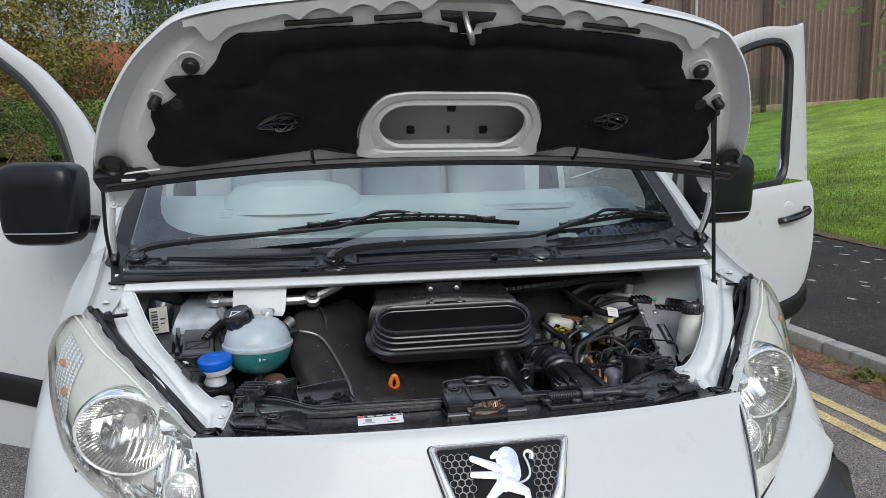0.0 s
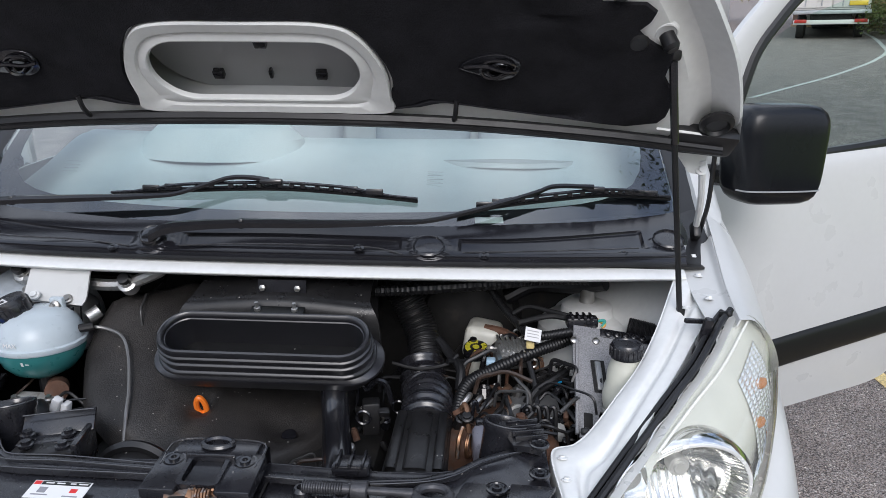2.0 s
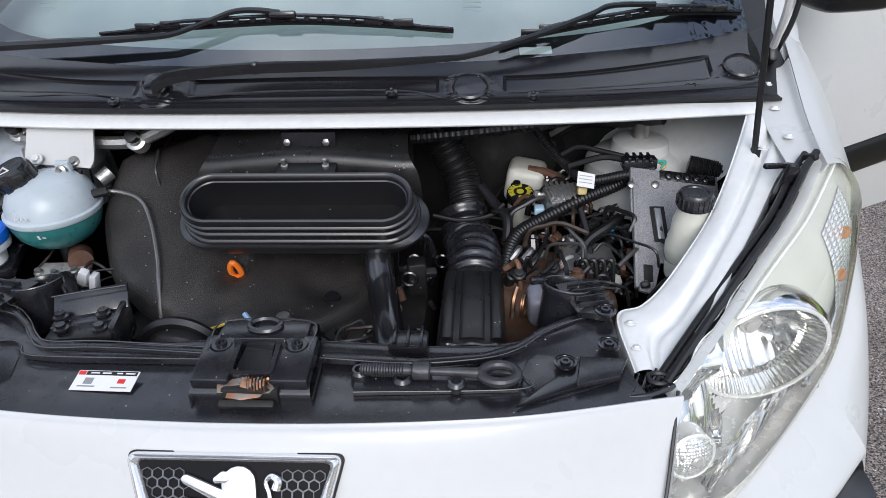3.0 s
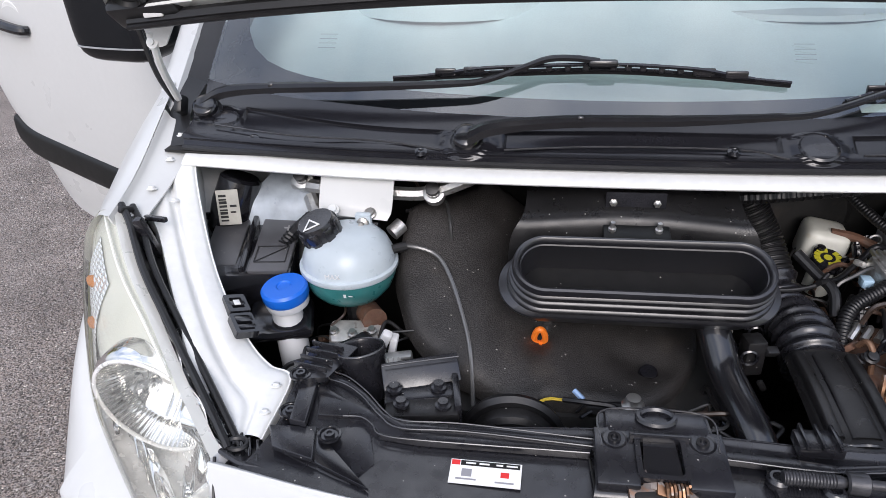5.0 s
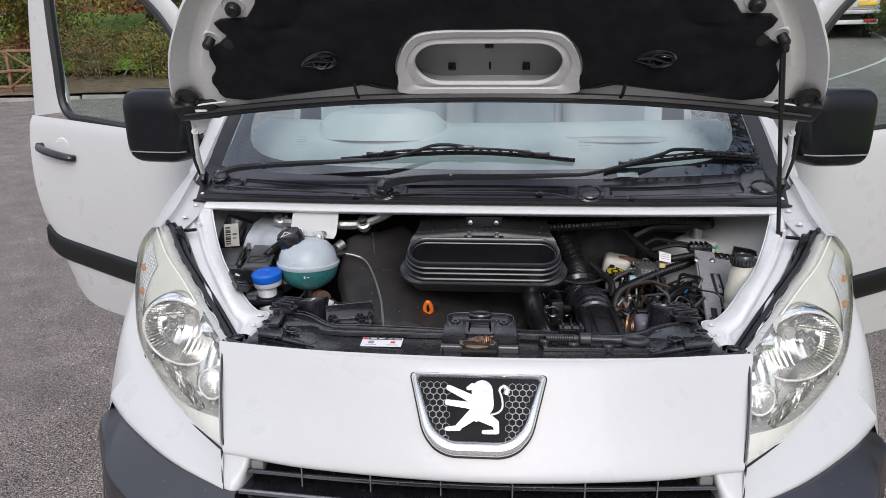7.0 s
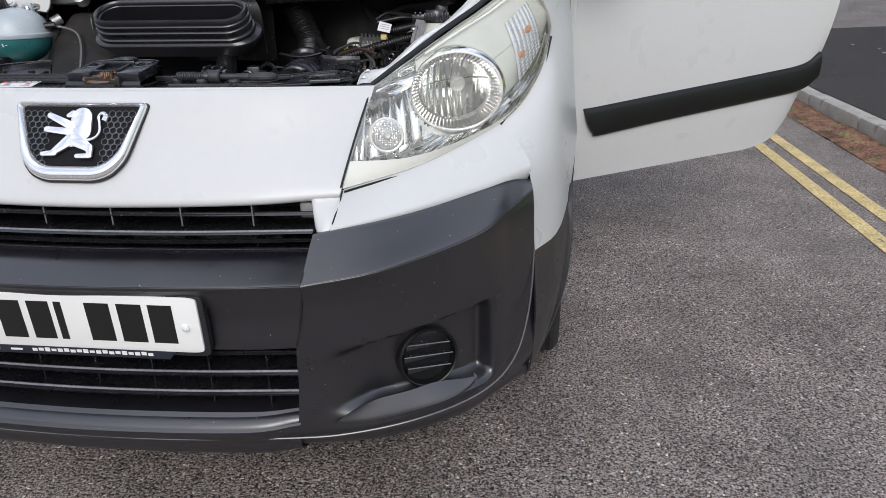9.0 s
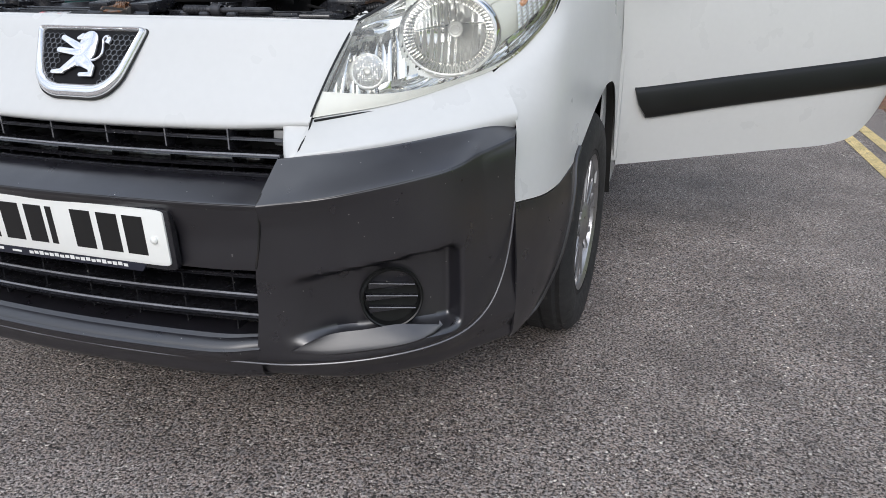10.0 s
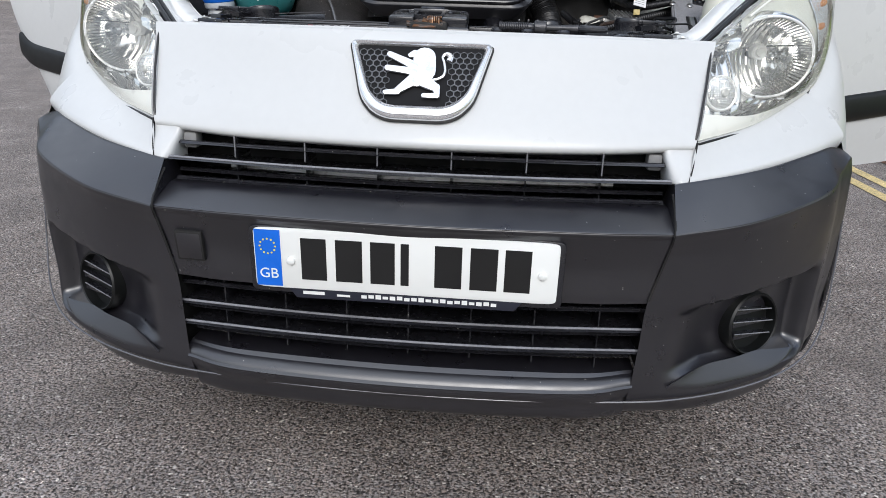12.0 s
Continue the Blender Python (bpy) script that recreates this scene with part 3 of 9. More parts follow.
for k in range(8):
    x = -10.35 - k * 1.05
    y = 15.64 - 0.30 * k * 1.05
    x0, y0, z0 = x + 7.4, y - 16.4, height(x, y) + 0.1
    part("post", box((x0, y0, z0 + 0.45), (0.07, 0.07, 1.1), 0.008), WOOD, fence)
    if prev:
        for zz in (0.15, 0.5, 0.95):
            part("rail", tube([(prev[0], prev[1] - 0.04, prev[2] + zz), (x0, y0 - 0.04, z0 + zz + 0.02)], 0.035, 6), WOOD, fence)
        if k % 3 == 1:
            part("brace", tube([(prev[0], prev[1] - 0.06, prev[2] + 0.12), (x0, y0 - 0.06, z0 + 0.95)], 0.025, 6), WOOD, fence)
            part("brace", tube([(prev[0], prev[1] - 0.06, prev[2] + 0.95), (x0, y0 - 0.06, z0 + 0.12)], 0.025, 6), WOOD, fence)
    prev = (x0, y0, z0)


# buildings
def ribbed(w, h, pitch=0.25, depth=0.03):
    """A ribbed metal cladding sheet in x (width) and z (height), facing -y."""
    prof = []
    n = int(w / pitch)
    for k in range(n):
        x = -w / 2 + k * pitch
        prof += [(x, 0), (x + pitch * 0.55, 0), (x + pitch * 0.65, -depth), (x + pitch * 0.9, -depth)]
    prof.append((w / 2, 0))
    return grid([[V(x, y, 0) for x, y in prof], [V(x, y, h) for x, y in prof]])


BROWN = mat("brown_cladding", (0.23, 0.155, 0.115), 0.6, vary=0.12, vscale=0.6, grain=0.1, gscale=8, alt=(0.15, 0.11, 0.09), alt_at=0.6, alt_scale=0.8)
BROWN_D = mat("dark_brown_trim", (0.10, 0.065, 0.05), 0.6, vary=0.15)
BRICKM = mat("buff_brick", (0.42, 0.30, 0.19), 0.9, vary=0.25, vscale=4, grain=0.3, gscale=30, island=0.2)
BLUEGREY = mat("blue_grey_cladding", (0.30, 0.36, 0.44), 0.5, vary=0.08, vscale=0.5)
BLUE = mat("blue_fascia", (0.03, 0.16, 0.55), 0.5, vary=0.08, vscale=0.4)
PALE = mat("pale_cladding", (0.62, 0.62, 0.60), 0.6, vary=0.08, vscale=0.6)
REDBRICK = mat("red_brick_wall", (0.36, 0.12, 0.065), 0.9, vary=0.25, vscale=3, grain=0.3, gscale=25, alt=(0.26, 0.10, 0.06), alt_at=0.5, alt_scale=12)


def gable_shed(name, at, rot, w, depth, eave, ridge, wallm, trim, label, posts=6, base=0.0):
    x, y, z = at
    s = thing(name, label, "warehouse", at)
    s.rotation_euler = (0, 0, radians(rot))
    bm = ribbed(w, eave)
    for v in bm.verts:
        if v.co.z > 0:
            v.co.z = eave + (ridge - eave) * (1 - abs(v.co.x) / (w / 2))
    part("wall", bm, wallm, s)
    part("side_wall", box((-w / 2, depth / 2, eave / 2), (0.1, depth, eave), 0), wallm, s)
    part("side_wall", box((w / 2, depth / 2, eave / 2), (0.1, depth, eave), 0), wallm, s)
    for sx in (-1, 1):
        r = bmesh.new()
        r.faces.new([r.verts.new(p) for p in ((sx * (w / 2 + 0.3), -0.35, eave - 0.05), (0, -0.35, ridge + 0.12), (0, depth, ridge + 0.12), (sx * (w / 2 + 0.3), depth, eave - 0.05))])
        bmesh.ops.solidify(r, geom=r.faces[:], thickness=0.2)
        part("roof_slope", r, trim, s)
    for k in range(posts):
        px = -w / 2 + (k + 0.5) * w / posts
        top = eave + (ridge - eave) * (1 - abs(px) / (w / 2))
        part("wall_post", box((px, -0.12, top / 2), (0.22, 0.16, top), 0.02), trim, s)
    if base:
        part("brick_base", box((0, -0.06, base / 2), (w, 0.16, base), 0.02), BRICKM, s)
    return s


gable_shed("brown_warehouse", (23.44, 20.2, 3.0), -62, 36, 20, 4.2, 11.4, BROWN, BROWN_D, "large brown ribbed metal warehouse on a grass bank", 9, 0.35)
gable_shed("grey_warehouse", (-15, 44, 2.6), 6, 34, 20, 9.5, 12.0, BLUEGREY, PALE, "blue-grey corrugated warehouse behind the trees", 4)
solo("red_brick_wall_building", box((-17, 30, 5.0), (22, 0.4, 2.6), 0.02, (0, 0, 14)), REDBRICK, "low red brick building wall behind the shrubs", "building")
far_b = thing("blue_topped_building", "far pale building with a broad blue fascia", "building", (19.3, 88, 3.1))
part("wall", box((0, 0, 6.4), (30, 10, 12.8), 0.05), PALE, far_b)
part("fascia", box((0, -5.2, 14.0), (30.6, 0.6, 2.6), 0.05), BLUE, far_b)
# street lamp beside the path
lamp = thing("street_lamp", "tall grey steel street lamp by the path", "street lamp", (13.4, 22.45, height(13.4, 22.45)))
GREYST = mat("grey_galvanised_steel", (0.42, 0.44, 0.45), 0.5, 0.4, vary=0.15)
part("base", lathe([(0.10, 0), (0.10, 1.1), (0.055, 1.2)], 16), GREYST, lamp)
part("pole", lathe([(0.055, 1.15), (0.045, 8.0), (0.0, 8.0)], 16), GREYST, lamp)
part("lantern", box((0, -0.4, 8.0), (0.25, 0.8, 0.14), 0.04), GREYST, lamp)
# parked lorry trailer seen from behind
tr = thing("lorry_trailer", "white box lorry trailer parked in the yard", "lorry", (13.1, 28.0, height(13.1, 28.0)))
tr.rotation_euler = (0, 0, radians(-24))
WHITEBOX = mat("trailer_white", (0.66, 0.65, 0.62), 0.5, vary=0.08, vscale=1, alt=(0.5, 0.48, 0.44), alt_at=0.62, alt_scale=3)
part("box_body", box((0, 6, 2.52), (2.5, 12, 2.9), 0.03), WHITEBOX, tr)
for x in (-0.63, 0.63):
    part("rear_door", box((x, -0.03, 2.52), (1.21, 0.05, 2.75), 0.01), WHITEBOX, tr)
for x in (-0.9, -0.35, 0.35, 0.9):
    part("lock_rod", tube([(x, -0.08, 1.2), (x, -0.08, 3.85)], 0.02, 8), GREYST, tr)
part("chassis", box((0, 4, 0.85), (1.4, 7.8, 0.3), 0.02), CAVITY, tr)
part("rear_bumper", box((0, -0.05, 0.62), (2.5, 0.12, 0.16), 0.02), WHITEBOX, tr)
part("tail_board", box((0, -0.06, 0.98), (2.6, 0.10, 0.14), 0.02), GREYST, tr)
for x in (-1.0, 1.0):
    part("rear_lamp", box((x, -0.13, 0.66), (0.42, 0.05, 0.12), 0.02), mat("lamp_red", (0.45, 0.03, 0.02), 0.3), tr)
part("warning_board", box((0.85, -0.1, 1.28), (0.6, 0.03, 0.16), 0.01), mat("warning_yellow", (0.8, 0.55, 0.05), 0.4), tr)
for x in (-1.0, 1.0):
    for yy in (1.0, 2.3):
        part("wheel", lathe([(0.0, -0.14), (0.45, -0.14), (0.5, -0.1), (0.5, 0.1), (0.45, 0.14), (0, 0.14)], 24, pose(x, yy, 0.5, 0, 90, 0)), CAVITY, tr)
copy_thing(tr, pose(-5.2, 4.0, 0.35) @ tr.matrix_basis)
# hedge and low retaining wall by the bend
hedge_w = thing("low_wall", "low pale stone wall round the verge", "wall", kind="structure")
wall_line = cr([(12.9, 19.6, 0), (13.4, 20.8, 0), (14.0, 22.8, 0), (14.5, 24.4, 0), (15.4, 25.4, 0)], 16)
for k in range(15):
    p, q = wall_line[k], wall_line[k + 1]
    st = part("stone", box((0, 0, 0), (0.25, (q - p).length + 0.01, 0.9), 0.03), KERB, hedge_w)
    st.location = (p.x + 0.1, p.y, height(p.x, p.y) + 0.35)
    st.rotation_euler = (0, 0, math.atan2(p.x - q.x, q.y - p.y))
for k in range(9):
    bush("hedge_bush", (14.9 + k * 0.30, 23.6 + k * 1.0), 1.7, 260, (LEAF_G, LEAF_B, LEAF_G)[k % 3], 300 + k, "dense dark green hedge behind the low wall", 0.06, 0.9)
# overhanging branches of a tree beside the path
over = thing("overhanging_tree", "leafy tree with branches hanging over the footpath", "tree", (9.2, 3.0, height(9.2, 3.0) + bank(9.2, 3.0)))
obm, ost, rg = bmesh.new(), [tube([(0, 0, -0.2), (0.1, 0.2, 2.4), (-0.3, 0.5, 4.2)], lambda s: 0.16 * (1 - 0.6 * s), 10, 14)], random.Random(9)
for k in range(16):
    a = rg.uniform(1.3, 3.4)
    tip = V(math.cos(a) * rg.uniform(1.6, 3.4), abs(math.sin(a)) * rg.uniform(1.0, 3.2), rg.uniform(2.2, 4.0))
    ost.append(tube([(-0.2, 0.4, 3.6), V(-0.2, 0.4, 4.2).lerp(tip, 0.5) + V(0, 0, 0.5), tip], lambda s: 0.04 * (1 - 0.85 * s) + 0.003, 6, 10))
    for f in (0.6, 0.8, 1.0):
        leaves(obm, V(-0.2, 0.4, 4.2).lerp(tip, f), 0.42, 110, 0.045, rg, 0.9)
part("trunk", join(*ost), BARK, over)
part("crown", obm, LEAF_G, over, smooth=0)
bush("gutter_weed", (3.02, 2.10), 0.16, 26, LEAF_G, 411, "small green weed growing in the gutter", 0.035, 0.7)
bush("gutter_weed", (3.00, 2.55), 0.12, 18, LEAF_Y, 412, "small green weed growing in the gutter", 0.03, 0.6)
# unseen wall added behind the viewer; it blocks low light and darkens reflections
solo("yard_wall", box((2, -17, 1.3), (70, 0.4, 2.6), 0.02), BROWN_D, "unseen dark brown wall added behind the viewer to block low light", "wall", kind="structure")

# ---- the van: body ----
def blend(a, b, t):
    return [(p[0] + (q[0] - p[0]) * t, p[1] + (q[1] - p[1]) * t) for p, q in zip(a, b)]


van = thing("van", "white panel van, bonnet raised, front doors open, on asphalt", "van")


def front_panel():
    rails = [
        both((0, 0.100, 0.710), (0.3, 0.122, 0.712), (0.480, 0.150, 0.720)),
        both((0, 0.076, 0.721), (0.3, 0.097, 0.722), (0.486, 0.126, 0.730)),
        both((0, 0.086, 0.748), (0.3, 0.106, 0.748), (0.493, 0.134, 0.752)),
        both((0, 0.136, 0.826), (0.3, 0.158, 0.826), (0.513, 0.198, 0.828)),
        both((0, 0.181, 0.898), (0.3, 0.199, 0.897), (0.530, 0.249, 0.894)),
        both((0, 0.194, 0.910), (0.3, 0.211, 0.909), (0.533, 0.258, 0.905)),
        both((0, 0.199, 0.912), (0.3, 0.215, 0.911), (0.533, 0.262, 0.907)),
        both((0, 0.208, 0.900), (0.3, 0.224, 0.900), (0.533, 0.272, 0.898)),
    ]
    return loft(rails, 60, 40)


part("front_panel", front_panel(), PAINT, van, "white painted nose panel below the bonnet edge")
pair("grille_leg", loft([
    [(0.428, 0.155, 0.728), (0.431, 0.1230, 0.740), (0.462, 0.1275, 0.7405), (0.4915, 0.1340, 0.741)],
    [(0.434, 0.150, 0.718), (0.438, 0.1175, 0.722), (0.463, 0.1180, 0.722), (0.4885, 0.1225, 0.722)],
    [(0.438, 0.150, 0.702), (0.442, 0.1060, 0.702), (0.462, 0.0970, 0.701), (0.4825, 0.1000, 0.701)],
    [(0.442, 0.150, 0.676), (0.446, 0.1000, 0.678), (0.460, 0.0820, 0.677), (0.4755, 0.0840, 0.678)],
    [(0.442, 0.150, 0.670), (0.447, 0.1060, 0.672), (0.460, 0.0920, 0.671), (0.4755, 0.0940, 0.672)]], 20, 20), PAINT, van)
pair("wing_seam", tube([(0.4925, 0.1275, 0.742), (0.4885, 0.1165, 0.722), (0.4825, 0.0985, 0.701), (0.476, 0.0835, 0.679)], 0.0016, 6, 14), CAVITY, van)

# strip of wing under the lamp, and the wing's side
pair("wing_nose", loft([
    [(0.478, 0.105, 0.655), (0.61, 0.178, 0.662), (0.738, 0.262, 0.678), (0.812, 0.352, 0.684)],
    [(0.4765, 0.082, 0.678), (0.61, 0.153, 0.694), (0.742, 0.252, 0.713), (0.829, 0.338, 0.726)],
    [(0.479, 0.092, 0.694), (0.615, 0.168, 0.712), (0.745, 0.272, 0.736), (0.822, 0.347, 0.750)],
    [(0.485, 0.112, 0.722), (0.62, 0.215, 0.742), (0.745, 0.330, 0.777), (0.790, 0.374, 0.790)],
    [(0.493, 0.131, 0.741), (0.62, 0.238, 0.760), (0.735, 0.357, 0.797), (0.765, 0.389, 0.808)],
    [(0.495, 0.139, 0.744), (0.621, 0.246, 0.763), (0.736, 0.365, 0.800), (0.767, 0.397, 0.812)]], 50, 24), PAINT, van)


def wing_side():
    rails = [
        [(0.765, 0.389, 0.808), (0.845, 0.530, 0.900), (0.870, 0.640, 1.000), (0.885, 0.745, 1.032), (0.898, 0.870, 1.063), (0.915, 1.120, 1.100), (0.926, 1.350, 1.140)],
        [(0.795, 0.370, 0.785), (0.872, 0.500, 0.845), (0.903, 0.640, 0.905), (0.918, 0.750, 0.932), (0.930, 0.900, 0.955), (0.942, 1.140, 0.975), (0.948, 1.360, 1.000)],
        [(0.827, 0.336, 0.721), (0.888, 0.470, 0.745), (0.918, 0.620, 0.775), (0.934, 0.760, 0.802), (0.945, 0.920, 0.822), (0.953, 1.160, 0.825), (0.957, 1.365, 0.820)],
        [(0.835, 0.312, 0.640), (0.890, 0.440, 0.640), (0.920, 0.585, 0.675), (0.942, 0.760, 0.745), (0.952, 0.950, 0.765), (0.959, 1.180, 0.735), (0.962, 1.368, 0.640)],
        [(0.838, 0.292, 0.571), (0.890, 0.420, 0.568), (0.920, 0.560, 0.600), (0.945, 0.740, 0.700), (0.955, 0.950, 0.735), (0.961, 1.170, 0.685), (0.964, 1.368, 0.450)],
    ]
    return loft(rails, 60, 26)


raking = True
pair("wing", wing_side(), PAINT, van)
# shoulder between the lamp, the bonnet gap and the windscreen pillar
pair("wing_shoulder", loft([
    [(0.866, 0.600, 0.975), (0.874, 0.66, 1.012), (0.898, 0.85, 1.060), (0.915, 1.15, 1.100)],
    [(0.852, 0.600, 1.030), (0.862, 0.68, 1.060), (0.885, 0.86, 1.110), (0.905, 1.15, 1.170)],
    [(0.818, 0.582, 1.072), (0.828, 0.68, 1.096), (0.850, 0.86, 1.150), (0.880, 1.15, 1.235)],
    [(0.784, 0.562, 1.082), (0.796, 0.68, 1.106), (0.815, 0.84, 1.160), (0.845, 1.12, 1.260)]], 30, 14), PAINT, van)
# drip channel and screwed flange beside the bonnet opening
pair("wing_flange", loft([
    [(0.786, 0.560, 1.081), (0.797, 0.68, 1.104), (0.815, 0.84, 1.158)],
    [(0.775, 0.562, 1.066), (0.784, 0.68, 1.090), (0.800, 0.84, 1.140)],
    [(0.742, 0.590, 1.066), (0.742, 0.70, 1.088), (0.752, 0.85, 1.132)]], 24, 10, 0.003), PAINT, van)
for sx in (1, -1):
    for x, y, z in ((0.766, 0.585, 1.073), (0.762, 0.655, 1.086), (0.765, 0.735, 1.104), (0.772, 0.80, 1.124)):
        part("bolt", lathe([(0.0, 0.006), (0.0045, 0.006), (0.005, 0.003), (0.008, 0.0015), (0.008, 0.0)], 10, pose(sx * x, y, z, -12)), PAINT_LIT, van)

# body behind the nose: pillars, roof, cargo sides, sills, rear
pair("windscreen_pillar", loft([
    [(0.815, 0.86, 1.150), (0.80, 1.15, 1.360), (0.745, 1.55, 1.640), (0.68, 1.86, 1.830)],
    [(0.865, 0.94, 1.175), (0.855, 1.20, 1.365), (0.800, 1.58, 1.640), (0.74, 1.88, 1.835)],
    [(0.885, 1.10, 1.210), (0.880, 1.26, 1.350), (0.830, 1.62, 1.625), (0.77, 1.92, 1.825)]], 24, 8, 0.03), PAINT, van)
raking = False
part("roof", loft([
    [(-0.68, 1.84, 1.830), (0, 1.74, 1.875), (0.68, 1.84, 1.830)],
    [(-0.76, 2.10, 1.875), (0, 2.05, 1.925), (0.76, 2.10, 1.875)],
    [(-0.78, 3.20, 1.895), (0, 3.20, 1.950), (0.78, 3.20, 1.895)],
    [(-0.76, 4.60, 1.860), (0, 4.65, 1.905), (0.76, 4.60, 1.860)]], 20, 24, 0.03), PAINT, van)


def cargo_side():
    return loft([
        [(0.945, 2.28, 0.28), (0.945, 3.3, 0.28), (0.93, 4.62, 0.30)],
        [(0.950, 2.28, 0.75), (0.950, 3.3, 0.75), (0.935, 4.68, 0.75)],
        [(0.925, 2.28, 1.20), (0.930, 3.3, 1.20), (0.915, 4.68, 1.20)],
        [(0.850, 2.28, 1.70), (0.860, 3.3, 1.72), (0.845, 4.64, 1.70)],
        [(0.770, 2.28, 1.880), (0.785, 3.3, 1.900), (0.765, 4.60, 1.862)]], 20, 20, 0.03)


pair("cargo_side", cargo_side(), PAINT, van)
part("rear_panel", loft([
    [(-0.93, 4.62, 0.30), (0, 4.70, 0.30), (0.93, 4.62, 0.30)],
    [(-0.92, 4.70, 1.10), (0, 4.76, 1.10), (0.92, 4.70, 1.10)],
    [(-0.765, 4.60, 1.862), (0, 4.65, 1.90), (0.765, 4.60, 1.862)]], 12, 12, 0.03), PAINT, van)
pair("door_jamb", loft([
    [(0.932, 1.10, 0.40), (0.930, 1.32, 0.40), (0.924, 1.62, 0.40)],
    [(0.934, 1.10, 0.80), (0.932, 1.32, 0.80), (0.926, 1.62, 0.80)],
    [(0.912, 1.10, 1.14), (0.914, 1.32, 1.18), (0.912, 1.62, 1.20)]], 10, 12, 0.006), PAINT, van)
pair("door_hinge_cover", box((0.947, 1.372, 0.79), (0.050, 0.020, 0.76), 0.006), PAINT, van)
pair("door_sill", box((0.90, 1.86, 0.36), (0.10, 0.88, 0.16), 0.02), PAINT, van)
part("floor_pan", box((0, 2.75, 0.34), (1.78, 3.8, 0.06), 0.01), CAVITY, van)
part("bulkhead_partition", box((0, 2.32, 1.08), (1.60, 0.03, 1.5), 0.01), mat("grey_partition", (0.66, 0.68, 0.68), 0.6), van)

# wheels
TYRE = mat("tyre_rubber", (0.020, 0.020, 0.021), 0.75, vary=0.2, vscale=18, grain=0.2, gscale=300, bump=0.3, bscale=180, alt=(0.06, 0.055, 0.05), alt_at=0.6, alt_scale=40)
WHEELM = mat("silver_wheel_trim", (0.36, 0.36, 0.37), 0.30, 0.8, vary=0.15, alt=(0.2, 0.19, 0.18), alt_at=0.62, alt_scale=50)
for x, y in ((0.832, 0.955), (-0.832, 0.955), (0.812, 3.90), (-0.812, 3.90)):
    wm = pose(x, y, 0.322, 0, 0, -3 if y < 2 else 0) @ pose(0, 0, 0, 0, 90 if x > 0 else -90, 0)
    tyre = part("tyre", lathe([(0.20, -0.098), (0.245, -0.106), (0.290, -0.104), (0.312, -0.088), (0.3165, -0.080), (0.3145, -0.074), (0.3145, -0.068), (0.3215, -0.060), (0.3215, -0.03),
                               (0.315, -0.027), (0.315, -0.021), (0.322, -0.018), (0.322, 0.018), (0.315, 0.021), (0.315, 0.027), (0.3215, 0.03),
                               (0.3215, 0.060), (0.3145, 0.068), (0.3145, 0.074), (0.3165, 0.080), (0.312, 0.088), (0.290, 0.104), (0.245, 0.106), (0.212, 0.098), (0.205, 0.08)], 56, wm), TYRE, van)
    part("rim", lathe([(0.0, 0.066), (0.05, 0.068), (0.17, 0.066), (0.190, 0.070), (0.212, 0.090), (0.210, 0.097), (0.198, 0.097)], 48, wm), CAVITY, tyre)
    for k in range(14):
        a = 360 * (k // 2) / 7 + (15 if k % 2 else -2)
        spoke = slab([(0.040, -0.010), (0.12, -0.013), (0.175, -0.012), (0.202, -0.017), (0.204, 0.012), (0.175, 0.002), (0.12, 0.001), (0.040, 0.006)], 0.009, None, 0.003)
        part("spoke", spoke, WHEELM, tyre).data.transform(wm @ pose(0, 0, 0.076, 0, 0, a))
    part("trim_ring", lathe([(0.180, 0.070), (0.184, 0.088), (0.197, 0.096), (0.206, 0.092), (0.207, 0.080)], 48, wm), WHEELM, tyre)
    part("hub_cap", lathe([(0.062, 0.05), (0.060, 0.085), (0.045, 0.096), (0.0, 0.098)], 24, wm), WHEELM, tyre)
pair("wheel_arch_liner", loft([
    [(0.66, 0.50, 0.26), (0.76, 0.50, 0.26), (0.835, 0.50, 0.26)],
    [(0.66, 0.56, 0.55), (0.80, 0.56, 0.55), (0.925, 0.565, 0.585)],
    [(0.66, 0.92, 0.76), (0.80, 0.92, 0.76), (0.950, 0.94, 0.728)],
    [(0.66, 1.24, 0.62), (0.80, 1.24, 0.62), (0.956, 1.21, 0.640)],
    [(0.66, 1.36, 0.28), (0.80, 1.36, 0.28), (0.958, 1.366, 0.30)]], 8, 30), CAVITY, van)
pair("inner_arch_wall", box((0.64, 0.90, 0.52), (0.02, 0.85, 0.5), 0.005), CAVITY, van)

# ---- bumper ----
part("bumper_centre", loft([
    both((0, 0.090, 0.637), (0.3, 0.105, 0.636), (0.445, 0.130, 0.634)),
    both((0, 0.044, 0.639), (0.3, 0.060, 0.638), (0.445, 0.085, 0.637)),
    both((0, 0.016, 0.636), (0.3, 0.032, 0.636), (0.444, 0.060, 0.634)),
    both((0, -0.028, 0.616), (0.3, -0.014, 0.616), (0.4435, 0.004, 0.616)),
    both((0, -0.034, 0.611), (0.3, -0.020, 0.611), (0.443, -0.002, 0.611)),
    both((0, -0.033, 0.605), (0.3, -0.019, 0.605), (0.443, -0.001, 0.606)),
    both((0, -0.025, 0.592), (0.3, -0.012, 0.592), (0.442, 0.004, 0.594)),
    both((0, 0.000, 0.540), (0.3, 0.006, 0.540), (0.430, 0.014, 0.540)),
    both((0, 0.002, 0.482), (0.3, 0.008, 0.484), (0.420, 0.016, 0.488)),
    both((0, 0.008, 0.472), (0.3, 0.014, 0.474), (0.418, 0.022, 0.478)),
    both((0, 0.05, 0.470), (0.3, 0.055, 0.472), (0.416, 0.060, 0.476))], 60, 90), BUMPER, van)
